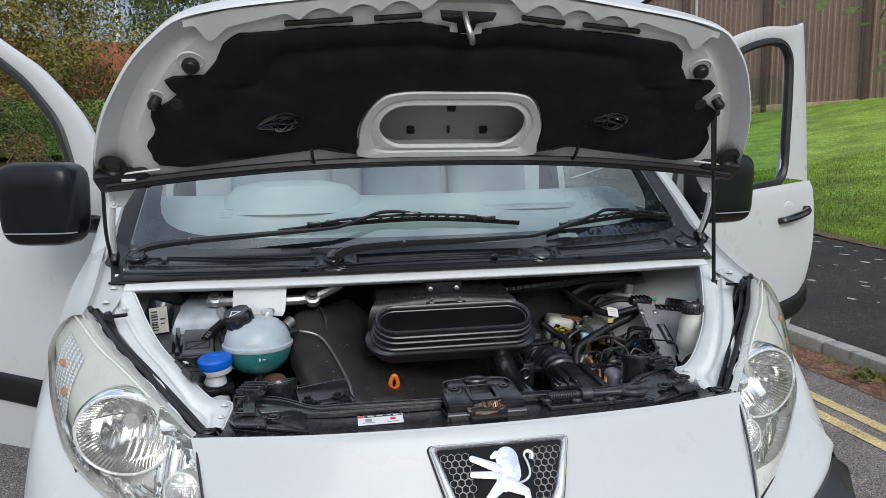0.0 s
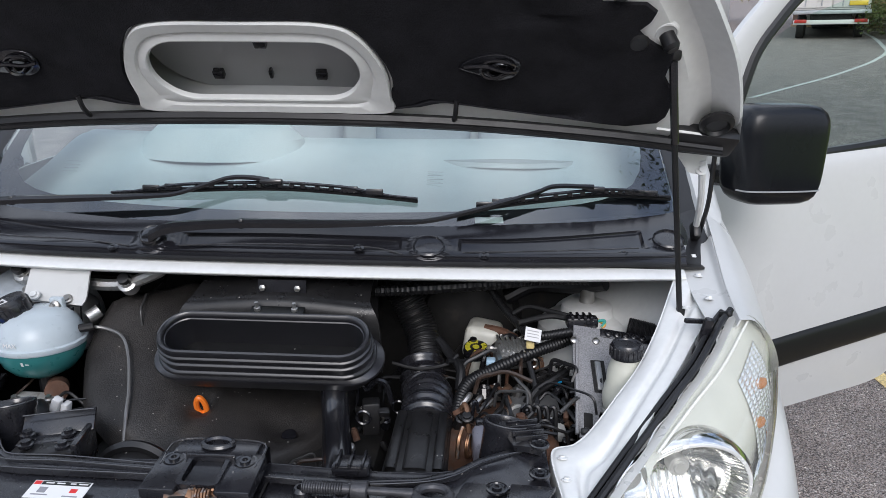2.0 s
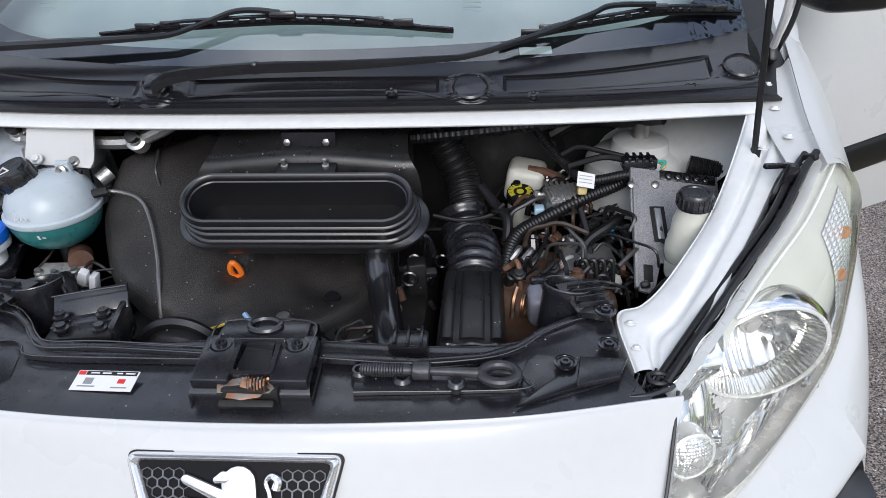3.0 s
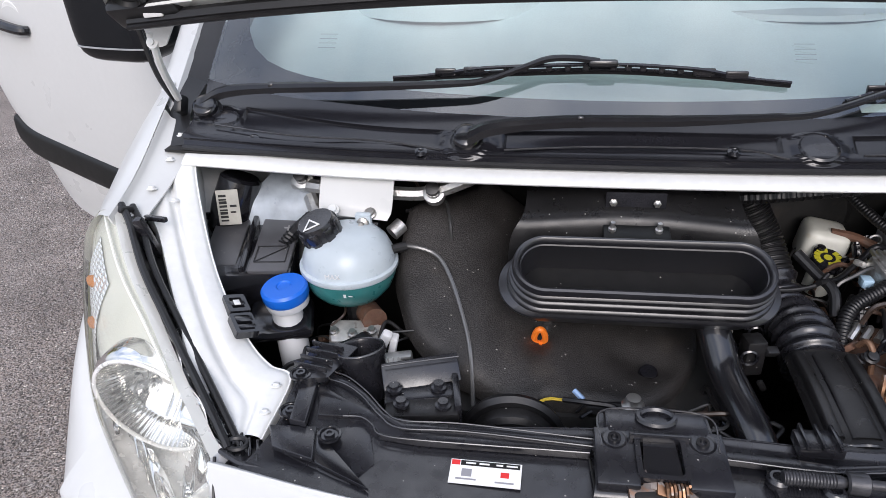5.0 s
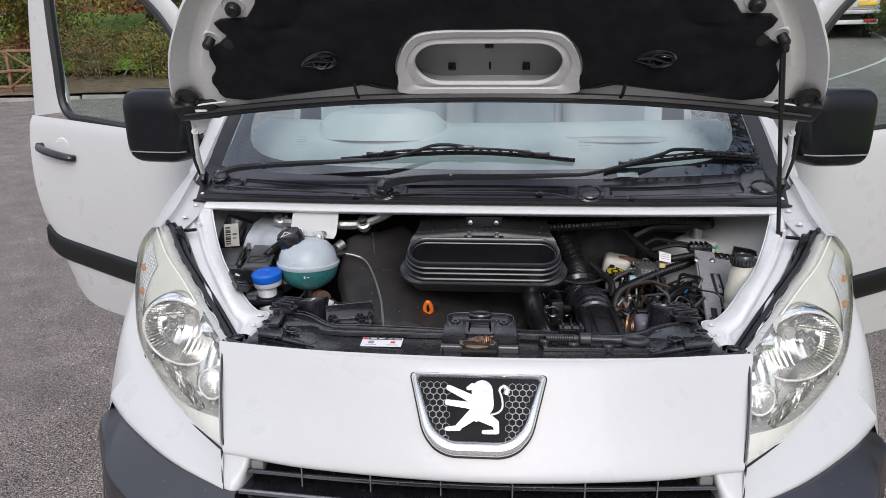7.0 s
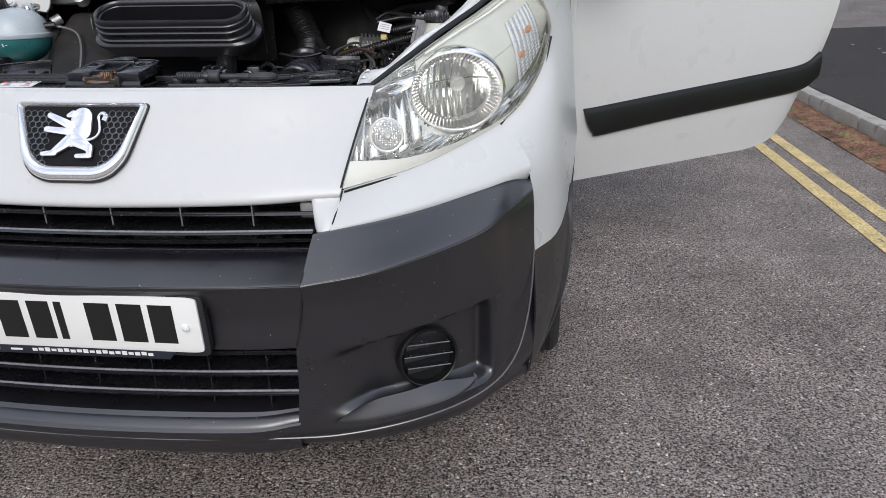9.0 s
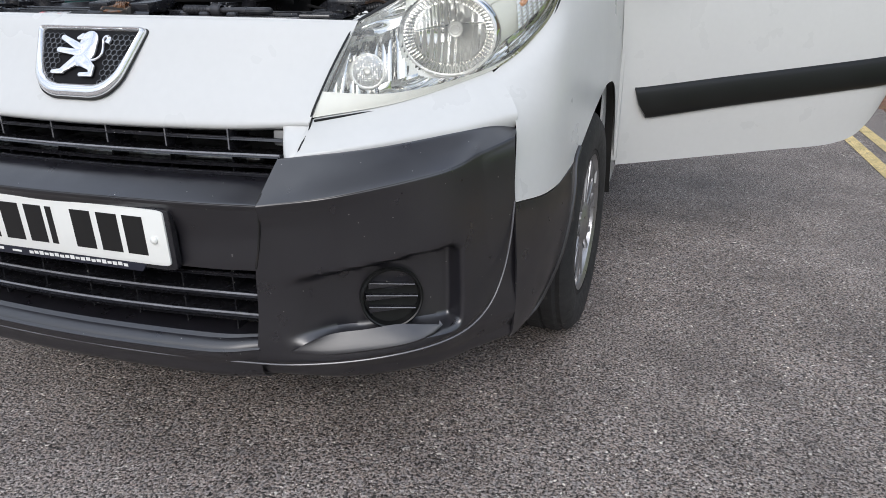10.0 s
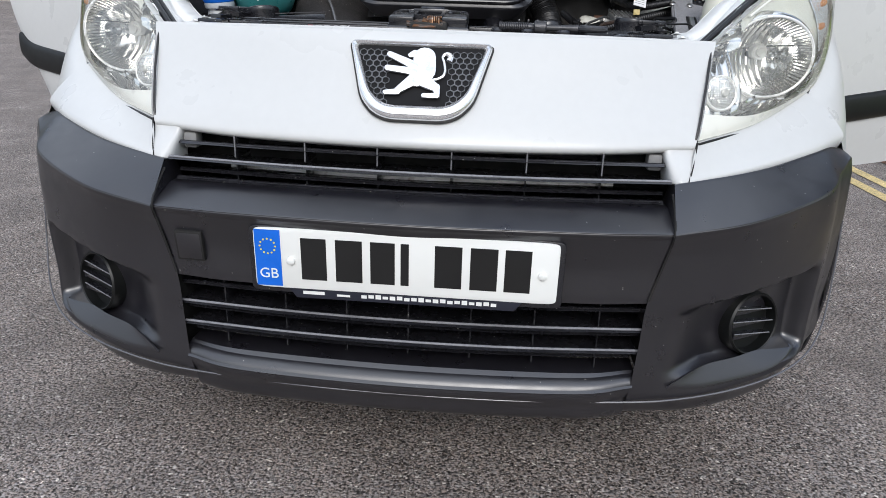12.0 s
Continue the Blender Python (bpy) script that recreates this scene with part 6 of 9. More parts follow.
for x in (-0.42, 0.12, 0.52):
    seat = part("seat", box((x, 2.00, 0.78), (0.46 if x < 0 else 0.38, 0.50, 0.18), 0.05, (-6, 0, 0), 4), SEAT, van, "grey cloth front seat")
    part("backrest", box((x, 2.22, 1.15), (0.44 if x < 0 else 0.37, 0.14, 0.66), 0.06, (-12, 0, 0), 4), SEAT, seat)
    part("headrest", box((x, 2.28, 1.57), (0.27, 0.10, 0.18), 0.04, (-10, 0, 0), 4), SEAT, seat)
part("cab_mirror", box((0, 1.52, 1.66), (0.22, 0.04, 0.07), 0.02), PLASTIC, windscreen)

# ---- front doors, open ----
raking = False
DO = V(0.960, 1.380, 0)
DD = V(0.900, 0.435, 0)
DN = V(0.435, -0.900, 0)


def dp(s, z, n=0.0):
    return DO + DD * s + DN * n + V(0, 0, z)


MIRRORP = mat("satin_black_mirror_shell", (0.008, 0.009, 0.011), 0.24, vary=0.1, vscale=10, spec=0.3)


def door_panel():
    low = [(0.02, 0.388), (0.30, 0.404), (0.60, 0.421), (0.84, 0.440), (0.945, 0.505), (1.035, 0.690)]
    r1 = [(0.0, 0.58), (0.35, 0.60), (0.68, 0.61), (0.88, 0.63), (0.985, 0.70), (1.062, 0.80)]
    r2 = [(-0.01, 0.80), (0.35, 0.81), (0.70, 0.82), (0.90, 0.84), (1.02, 0.88), (1.090, 0.94)]
    r3 = [(-0.02, 1.00), (0.35, 1.01), (0.70, 1.02), (0.92, 1.03), (1.04, 1.06), (1.104, 1.08)]
    r4 = [(-0.02, 1.14), (0.35, 1.165), (0.70, 1.185), (0.92, 1.195), (1.04, 1.20), (1.104, 1.205)]
    r5 = [(-0.03, 1.185), (0.35, 1.212), (0.70, 1.232), (0.92, 1.244), (1.04, 1.25), (1.096, 1.252)]
    return loft([[dp(s, z, n) for s, z in r] for r, n in ((low, -0.035), (r1, -0.004), (r2, 0.008), (r3, 0.004), (r4, -0.008), (r5, -0.022))], 40, 36, 0.012)


FRAME_O = [(-0.03, 1.18), (0.02, 1.46), (0.165, 1.645), (0.30, 1.742), (0.47, 1.840), (0.68, 1.896), (0.86, 1.915), (0.965, 1.930), (0.995, 1.905), (1.055, 1.56), (1.096, 1.252)]
FRAME_I = [(0.10, 1.20), (0.13, 1.46), (0.215, 1.590), (0.32, 1.685), (0.48, 1.778), (0.66, 1.832), (0.80, 1.846), (0.872, 1.815), (0.900, 1.74), (0.902, 1.48), (0.878, 1.275)]
WIN = mat("tinted_door_glass_seal", (0.015, 0.015, 0.016), 0.4)


def door(side):
    flip = mirrored if side < 0 else (lambda b: b)
    d = part("front_door", flip(door_panel()), PAINT, van, "white front door swung open with black rubbing strip")
    part("window_frame", flip(loft([[dp(s, z, -0.045) for s, z in FRAME_O], [dp(s, z, -0.022) for s, z in FRAME_O],
                                    [dp(0.5 * (a[0] + b[0]), 0.5 * (a[1] + b[1]), -0.018) for a, b in zip(FRAME_O, FRAME_I)], [dp(s, z, -0.028) for s, z in FRAME_I], [dp(s, z, -0.055) for s, z in FRAME_I]], 60, 14)), PAINT, d)
    part("window_seal", flip(tube([dp(s, z, -0.030) for s, z in FRAME_I + [(0.70, 1.240), (0.38, 1.215)]], 0.019, 8, 80, True)), WIN, d)
    g = grid([[dp(s, zz, -0.042) for s, zz in ((s, 1.18 + (top - 1.18) * f) for s, top in ((0.11, 1.46), (0.2, 1.53), (0.32, 1.60), (0.5, 1.66), (0.7, 1.70), (0.83, 1.71), (0.91, 1.66)))] for f in (0, 0.5, 1)])
    facing(g, DN)
    gl = part("door_glass", flip(g), DOORGL, d)
    gl.visible_shadow = False
    part("rubbing_strip", flip(loft([[dp(s, z + dz, n) for s, z in ((0.050 + 5.5 * (0.05 - dz) ** 2, 0.598), (0.11 + 4.0 * (0.05 - dz) ** 2, 0.602), (0.4, 0.632), (0.8, 0.672), (0.98, 0.695), (1.052, 0.735))] for dz, n in
                                     ((-0.042, 0.004), (-0.036, 0.016), (0.0, 0.021), (0.042, 0.018), (0.050, 0.006))], 40, 14, 0.006)), TRIM, d, "black plastic rubbing strip")
    hm = axes(dp(0.905, 1.105, 0.010), DD * 1.0 + V(0, 0, 0.10), DN)
    part("handle_bowl", flip(lathe([(0.058, 0.0), (0.054, 0.003), (0.03, 0.001), (0, 0.0005)], 28, hm @ pose(-0.02, 0.012, -0.004))), PAINT_LIT, d)
    part("door_handle", flip(tube([hm @ V(x, y, z) for x, y, z in ((-0.105, -0.004, 0.002), (-0.09, -0.002, 0.022), (-0.03, 0.001, 0.032), (0.05, 0.005, 0.032), (0.105, 0.010, 0.024), (0.12, 0.011, 0.002))], lambda t: 0.014 + 0.003 * math.sin(math.pi * t), 10, 30)), GLOSSY, d, "black plastic pull handle")
    part("key_lock", flip(lathe([(0.017, -0.006), (0.017, 0.020), (0.013, 0.024), (0.006, 0.024), (0.005, 0.020), (0, 0.020)], 20, hm @ pose(0.118, 0.012, 0))), GLOSSY, d)
    # mirror
    bm = bmesh.new()
    bmesh.ops.create_cube(bm, size=1)
    bmesh.ops.subdivide_edges(bm, edges=bm.edges[:], cuts=9, use_grid_fill=True)
    for v in bm.verts:
        c = v.co * 2
        c = c * (max(abs(c.x), abs(c.y), abs(c.z)) / max(1e-6, (abs(c.x) ** 5 + abs(c.y) ** 4 + abs(c.z) ** 5) ** 0.21))
        v.co = V(c.x * 0.108 * (1 + 0.05 * c.z), c.y * 0.070, c.z * 0.116)
    bm.transform(MIRROR)
    mr = part("door_mirror", flip(bm), MIRRORP, d, "black door mirror housing")
    part("mirror_seam", flip(tube([MIRROR @ V(x, y, -0.078) for x, y in ((-0.102, -0.035), (-0.085, -0.062), (-0.03, -0.071), (0.04, -0.071), (0.085, -0.062), (0.103, -0.03))], 0.0020, 5, 24)), mat("pale_seam", (0.30, 0.31, 0.32), 0.4), mr)
    part("mirror_arm", flip(tube([(0.945, 1.36, 1.19), (0.96, 1.30, 1.20), MIRROR @ V(-0.03, 0.03, -0.06)], 0.028, 10, 10)), PLASTIC, mr)
    return d


MIRROR = pose(1.035, 1.160, 1.272, 0, 0, 12)
door(1)
door(-1)
raking = True

# ---- headlamps ----
REFL = mat("lamp_reflector", (0.86, 0.86, 0.86), 0.055, 1.0, vary=0.05, vscale=25, bump=0.22, bscale=46)
REFL2 = mat("lamp_bezel", (0.90, 0.90, 0.89), 0.26, 0.35, vary=0.10, vscale=30, bump=0.2, bscale=50)
REFL3 = mat("pale_lamp_trim", (0.70, 0.70, 0.66), 0.30, 0.25, vary=0.06, vscale=20)
AMBER = mat("amber_lens", (0.45, 0.17, 0.04), 0.18, 0.0, vary=0.15, vscale=40, coat=0.6)
RIBBED = mat("ribbed_lens", (0.84, 0.85, 0.86), 0.14, 0.75, vary=0.06, coat=0.5)
LENSFOOT = mat("white_lens_foot", (0.86, 0.87, 0.86), 0.3, vary=0.03, coat=0.3)
GREYCAP = mat("bulb_shield", (0.55, 0.55, 0.54), 0.35, 0.4, vary=0.08)
LAMP = [
    [(0.493, 0.131, 0.744), (0.62, 0.241, 0.763), (0.735, 0.360, 0.800), (0.800, 0.438, 0.840), (0.846, 0.532, 0.902), (0.866, 0.602, 0.975)],
    [(0.498, 0.140, 0.765), (0.61, 0.232, 0.785), (0.715, 0.335, 0.820), (0.790, 0.420, 0.862), (0.842, 0.518, 0.925), (0.866, 0.590, 0.998)],
    [(0.513, 0.188, 0.830), (0.612, 0.270, 0.868), (0.705, 0.362, 0.908), (0.775, 0.440, 0.948), (0.826, 0.526, 1.000), (0.850, 0.592, 1.040)],
    [(0.527, 0.242, 0.888), (0.605, 0.323, 0.938), (0.682, 0.408, 0.985), (0.742, 0.475, 1.022), (0.790, 0.545, 1.060), (0.815, 0.590, 1.078)],
    [(0.533, 0.268, 0.907), (0.600, 0.340, 0.953), (0.668, 0.420, 1.000), (0.722, 0.482, 1.035), (0.765, 0.545, 1.068), (0.786, 0.580, 1.082)],
]


LAMP_U, LAMP_V = 60, 40
lamp_rows = [cr(r, LAMP_U + 1) for r in LAMP]
lamp_cols = [cr([row[i] for row in lamp_rows], LAMP_V + 1) for i in range(LAMP_U + 1)]
INWARD = V(-0.32, 0.93, -0.12).normalized()


def on_lamp(u, v, d=0.0):
    """A point d behind the lens; u runs outwards along it, v upwards."""
    a, b = min(max(u, 0), 0.9999) * LAMP_U, min(max(v, 0), 0.9999) * LAMP_V
    i, j = int(a), int(b)
    p = lamp_cols[i][j].lerp(lamp_cols[i + 1][j], a - i).lerp(lamp_cols[i][j + 1].lerp(lamp_cols[i + 1][j + 1], a - i), b - j)
    return p + INWARD * d


def lamp_patch(u0, u1, v0, v1, d, nu=20, nv=16, relief=None):
    bm = grid([[on_lamp(u, v, d - (relief((u - u0) / (u1 - u0), (v - v0) / (v1 - v0)) if relief else 0)) for u in steps(u0, u1, nu)] for v in steps(v0, v1, nv)])
    facing(bm, -INWARD)
    return bm


def waffle(r, n, high, dome, m, bumps=26):
    """A domed round lens pressed with small square pillows."""
    rows = []
    for j in range(n + 1):
        q = r * j / n
        rows.append([V(q * math.cos(a), q * math.sin(a), dome * (1 - (q / r) ** 2) + high * abs(math.sin(q * math.cos(a) * bumps * 3.14159 / (2 * r))) * abs(math.sin(q * math.sin(a) * bumps * 3.14159 / (2 * r)))) for a in (2 * math.pi * k / 72 for k in range(72))])
    bm = grid(rows, closed_u=True)
    bmesh.ops.remove_doubles(bm, verts=bm.verts, dist=1e-6)
    bmesh.ops.recalc_face_normals(bm, faces=bm.faces)
    bm.transform(m)
    return bm


BOWL_R, BOWL_D = 0.088, 0.078
BOWL = axes((0.674, 0.384, 0.880), (0.97, 0.22, 0), (0.20, -0.975, -0.04))
MIRRORED = mat("bright_bowl", (0.78, 0.78, 0.77), 0.10, 1.0, vary=0.04, vscale=25)
MILKLENS = mat("milky_lens_cheek", (0.62, 0.63, 0.58), 0.24, 0.15, vary=0.06, vscale=14, coat=0.6, bump=0.05, bscale=40)
YELLOWED = mat("yellowed_lens_edge", (0.34, 0.35, 0.19), 0.22, 0.3, vary=0.25, vscale=30, coat=0.5)


def round_bowl(bm, f=1.04):
    """The panel with the opening for the main bowl cut out."""
    inv = BOWL.inverted()
    gone = [v for v in bm.verts if math.hypot((inv @ v.co).x / 1.05, (inv @ v.co).y / 0.88) < BOWL_R * f]
    bmesh.ops.delete(bm, geom=gone, context="VERTS")
    return bm


def bowl_point(q, a):
    """The fluted reflector: upright flutes across it, a ring of short ribs round the edge."""
    x, y = q * math.cos(a), q * math.sin(a)
    f = q / BOWL_R
    z = -BOWL_D * (1 - f * f)
    edge = smooth(0.78, 0.82, f)
    z += (1 - edge) * 0.0011 * math.cos(2 * math.pi * x / 0.0135) * (1 if x < 0.02 else 0.35)
    z += edge * (0.0012 * math.cos(66 * a) + 0.004)
    z += (1 - edge) * 0.005 * smooth(-0.002, 0.002, y - 0.15 * x - 0.015)
    return V(x * 1.05, y * 0.88, z)


def headlamp(side):
    flip = mirrored if side < 0 else (lambda b: b)
    h = part("headlamp", flip(lamp_patch(0, 1, 0, 1, 0, 50, 30)), LENS, van, "clear headlamp with chrome reflectors and amber indicator")
    h.visible_shadow = False
    part("lamp_housing", flip(round_bowl(lamp_patch(0, 1, 0, 1, 0.100, 90, 60, lambda a, b: 0.004 * math.sin(a * 40 + 6 * b) + 0.080 * smooth(0.3, 1.0, b) + 0.05 * smooth(0.7, 1.0, a) * (1 - smooth(0.3, 1.0, b))), 0.98)), REFL2, h)
    rim0, rim1 = [on_lamp(u, 0) for u in steps(0, 1, 40)], [on_lamp(u, 1) for u in steps(0, 1, 40)]
    part("lamp_floor", flip(grid([rim0, [p + INWARD * 0.10 for p in rim0]])), REFL2, h)
    part("lamp_top", flip(grid([rim1, [p + INWARD * 0.018 for p in rim1]])), REFL3, h)
    inner0, outer0 = [on_lamp(0, v) for v in steps(0, 1, 16)], [on_lamp(1, v) for v in steps(0, 1, 16)]
    part("lamp_side", flip(grid([inner0, [p + INWARD * (0.10 - 0.08 * k / 15) for k, p in enumerate(inner0)]])), REFL2, h)
    part("lamp_end", flip(grid([outer0, [p + INWARD * 0.02 for p in outer0]])), REFL3, h)
    part("lamp_gasket", flip(tube([p + V(0.002, 0.002, -0.006) for p in rim0], 0.0024, 6)), RUBBER, h)
    part("lamp_seam", flip(tube([p + V(-0.004, 0.003, 0) for p in inner0], 0.0022, 6)), RUBBER, h)
    # white foot of the lens, broad at the inner end, and the yellowed outer edge
    part("lens_foot", flip(grid([[on_lamp(u, v, 0.003) for u in steps(0, 0.62, 24)] for v in (0.0, 0.02)] + [[on_lamp(u, 0.05 + 0.30 * (1 - u / 0.62) ** 1.3, 0.003) for u in steps(0, 0.62, 24)]])), LENSFOOT, h)
    part("lens_edge", flip(grid([[on_lamp(u, v, 0.003) for u in steps(0.50, 1.0, 24)] for v in (0.0, 0.03)] + [[on_lamp(u, 0.03 + 0.06 * smooth(0.5, 0.7, u), 0.003) for u in steps(0.50, 1.0, 24)]])), YELLOWED, h, "yellowed edge of the lens")
    # milky cheek above the bowl, running out to the tip
    part("lens_cheek", flip(round_bowl(lamp_patch(0.20, 1, 0.52, 1.0, 0.017, 100, 60, lambda a, b: 0.006 * smooth(0.62, 0.68, b) + 0.003 * smooth(0.88, 0.92, b)), 1.06)), MILKLENS, h, "milky weathered upper lens")
    part("tip_cheek", flip(round_bowl(lamp_patch(0.54, 1, 0.30, 0.56, 0.024, 60, 40, lambda a, b: 0.008 * math.sin(math.pi * b)), 1.08)), MILKLENS, h)
    part("cheek_line", flip(tube([on_lamp(u, 0.86 - 0.10 * u, 0.006) for u in steps(0.24, 0.97, 20)], 0.0022, 6, 40)), LENSFOOT, h)
    part("side_blade", flip(lamp_patch(0.60, 0.97, 0.10, 0.30, 0.030, 24, 8, lambda a, b: 0.014 * b)), REFL, h)
    # main bowl
    rows = [[BOWL @ bowl_point(BOWL_R * (0.08 + 0.92 * j / 44), 2 * math.pi * k / 264) for k in range(264)] for j in range(45)]
    bm = grid(rows, closed_u=True)
    bmesh.ops.recalc_face_normals(bm, faces=bm.faces)
    bowl = part("main_reflector", flip(bm), MIRRORED, h, "", 40)
    part("bowl_rim", flip(tube([BOWL @ V(BOWL_R * 1.06 * math.cos(a), BOWL_R * 0.89 * math.sin(a), 0.005) for a in (2 * math.pi * k / 96 for k in range(96))], 0.0030, 8, 0, True)), REFL2, bowl)
    part("bowl_collar", flip(grid([[BOWL @ V(BOWL_R * f * 1.05 * math.cos(a), BOWL_R * f * 0.88 * math.sin(a), z) for a in (2 * math.pi * k / 72 for k in range(72))] for f, z in ((1.01, 0.004), (1.05, 0.002), (1.12, -0.006), (1.15, -0.03), (1.15, -0.06))], closed_u=True)), REFL, bowl)
    part("bulb_stem", flip(lathe([(0.010, -0.078), (0.010, -0.060)], 18, BOWL @ pose(0.010, 0.006, 0))), GREYCAP, bowl)
    part("bulb_cap", flip(lathe([(0.0145, -0.072), (0.0165, -0.052), (0.014, -0.049), (0.010, -0.050), (0.009, -0.046), (0.005, -0.047), (0, -0.046)], 28, BOWL @ pose(0.010, 0.006, 0))), GREYCAP, bowl)
    # fluted and rippled mirrors round the bowl
    part("fluted_panel", flip(round_bowl(lamp_patch(0.02, 0.24, 0.20, 0.62, 0.062, 70, 20, lambda a, b: 0.0035 * math.cos(a * 30 + 7 * b) + 0.010 * math.sin(3.1 * b) * (1 - a)))), REFL, h, "", 60)
    part("upper_panel", flip(round_bowl(lamp_patch(0.03, 0.24, 0.62, 0.90, 0.030, 40, 30, lambda a, b: 0.005 * math.cos(b * 11 + 6 * a) + 0.004 * math.sin(a * 9)))), REFL, h, "", 60)
    part("lower_bowl", flip(round_bowl(lamp_patch(0.16, 0.50, 0.05, 0.32, 0.034, 60, 40, lambda a, b: -0.022 * math.sin(math.pi * a) * math.sin(math.pi * b) + 0.0035 * math.sin(34 * math.hypot(a - 0.3, 0.8 * (b - 0.9)) + 4 * a)))), REFL, h, "", 60)
    part("outer_panel", flip(round_bowl(lamp_patch(0.46, 0.95, 0.02, 0.30, 0.024, 50, 24, lambda a, b: 0.006 * math.sin(9 * a + 5 * b) + 0.003 * math.sin(24 * b - 12 * a)))), REFL, h, "", 60)
    part("lower_panel", flip(round_bowl(lamp_patch(0.16, 0.60, 0.03, 0.20, 0.050, 70, 14, lambda a, b: 0.004 * math.cos(a * 26 - 6 * b) + 0.016 * (1 - b)))), REFL, h, "", 60)
    # small round lamp beside the bowl
    r, lm2 = 0.0295, axes((0.554, 0.250, 0.817), (0.95, 0.3, 0), (0.25, -0.95, 0.18))
    small = part("round_lamp", flip(waffle(r, 24, 0.0016, 0.010, lm2, 14)), RIBBED, h, "small round ribbed lamp", 25)
    part("round_rim", flip(tube([lm2 @ V(r * 1.05 * math.cos(a), r * 1.05 * math.sin(a), -0.001) for a in (2 * math.pi * k / 40 for k in range(40))], 0.003, 6, 0, True)), REFL2, small)
    part("round_nub", flip(lathe([(0.008, 0.0), (0.0075, 0.013), (0.005, 0.0145), (0, 0.0135)], 16, lm2)), GREYCAP, small)
    part("round_cup", flip(lathe([(r * 1.05, -0.002), (r * 1.15, -0.02), (r * 1.15, -0.04)], 36, lm2)), REFL2, small)
    # indicator: clear pressed pillows with amber bulbs in front
    pillow = lambda a, b: 0.0014 * abs(math.sin(a * 22)) + 0.0010 * abs(math.sin(b * 50))
    ind = part("indicator", flip(lamp_patch(0.655, 0.86, 0.30, 0.64, 0.015, 90, 120, pillow)), RIBBED, h, "clear ribbed indicator with amber bulbs", 25)
    for u, v in ((0.690, 0.42), (0.765, 0.50)):
        part("amber_bulb", flip(lathe([(0.0068, -0.006), (0.0068, 0.004), (0.005, 0.007), (0, 0.009)], 20, axes(on_lamp(u, v, 0.014), (0.5, 0.5, 0.6), -INWARD) @ Matrix.Diagonal((1.5, 0.9, 1, 1)))), AMBER, ind, "amber bulb")
    return h


headlamp(1)
headlamp(-1)
# edges of the pressed inner wing, from the scuttle to the nose
RAIL_OUT = [(0.775, 0.640, 1.062), (0.740, 0.606, 1.040), (0.718, 0.575, 1.026), (0.685, 0.520, 1.008), (0.645, 0.455, 0.988), (0.606, 0.392, 0.962), (0.580, 0.362, 0.925), (0.555, 0.335, 0.902), (0.535, 0.316, 0.895)]
RAIL_IN = [(0.735, 0.780, 1.092), (0.709, 0.713, 1.077), (0.668, 0.630, 1.028), (0.625, 0.556, 0.990), (0.578, 0.490, 0.964), (0.540, 0.455, 0.930), (0.512, 0.440, 0.911), (0.476, 0.418, 0.908), (0.484, 0.312, 0.896)]
# black seal between lamp and inner wing
for sx in (1, -1):
    sealp = [(sx * x, y, z) for x, y, z in ((0.520, 0.290, 0.904), (0.575, 0.350, 0.945), (0.645, 0.425, 0.996), (0.705, 0.492, 1.036), (0.752, 0.560, 1.072), (0.778, 0.590, 1.090))]
    sl = part("lamp_seal", tube(sealp, 0.0055, 8, 40), RUBBER, van, "black rubber lamp seal")
    lip, low = cr([V(*p) + V(-sx * 0.004, 0.004, -0.008) for p in sealp], 40), cr([V(sx * x, y, z + 0.0183 * (y - 0.2) - 0.022) for x, y, z in RAIL_OUT[::-1]], 40)
    part("bracket_trough", grid([lip, [a.lerp(b, 0.25) + V(0, 0, -0.012) for a, b in zip(lip, low)], [a.lerp(b, 0.6) + V(0, 0, -0.012) for a, b in zip(lip, low)], low]), RUBBER, sl)
    part("lamp_bracket", tube([V(*p) + V(-sx * 0.010, 0.012, -0.008) for p in sealp], 0.0050, 8, 40), RUBBER, sl)
    rgs = random.Random(5)
    line = cr(sealp, 101)
    for f in (0.06, 0.16, 0.27, 0.36, 0.48, 0.60, 0.70, 0.82):
        q, dq = line[int(f * 100)], line[int(f * 100) + 2] - line[int(f * 100)]
        part("bracket_lug", box((0, 0, 0), (rgs.uniform(0.02, 0.05), rgs.uniform(0.006, 0.010), rgs.uniform(0.006, 0.012)), 0.003), (PLASTIC, GLOSSY)[int(f * 100) % 2], sl).data.transform(axes(q + V(-sx * 0.010, 0.010, -0.020), dq, (0, -0.3, 1)))
    part("seal_block", box((sx * 0.768, 0.583, 1.084), (0.011, 0.024, 0.011), 0.004, (-20, 0, sx * 28)), RUBBER, sl)
    part("seal_arm", box((sx * 0.724, 0.584, 1.070), (0.050, 0.008, 0.008), 0.002, (0, sx * 8, sx * 24)), PLASTIC, sl)
    part("seal_tongue", box((sx * 0.728, 0.560, 1.050), (0.016, 0.014, 0.075), 0.005, (12, sx * 10, 0)), PLASTIC, sl)

# ---- engine bay: shell ----
raking = False


def rail_row(f, rise):
    """A line along the inner wing, f of the way from its outer to its inner edge, pressed up by rise."""
    return [V(*a).lerp(V(*b), f) + V(0, 0, rise) for a, b in zip(RAIL_OUT, RAIL_IN)]


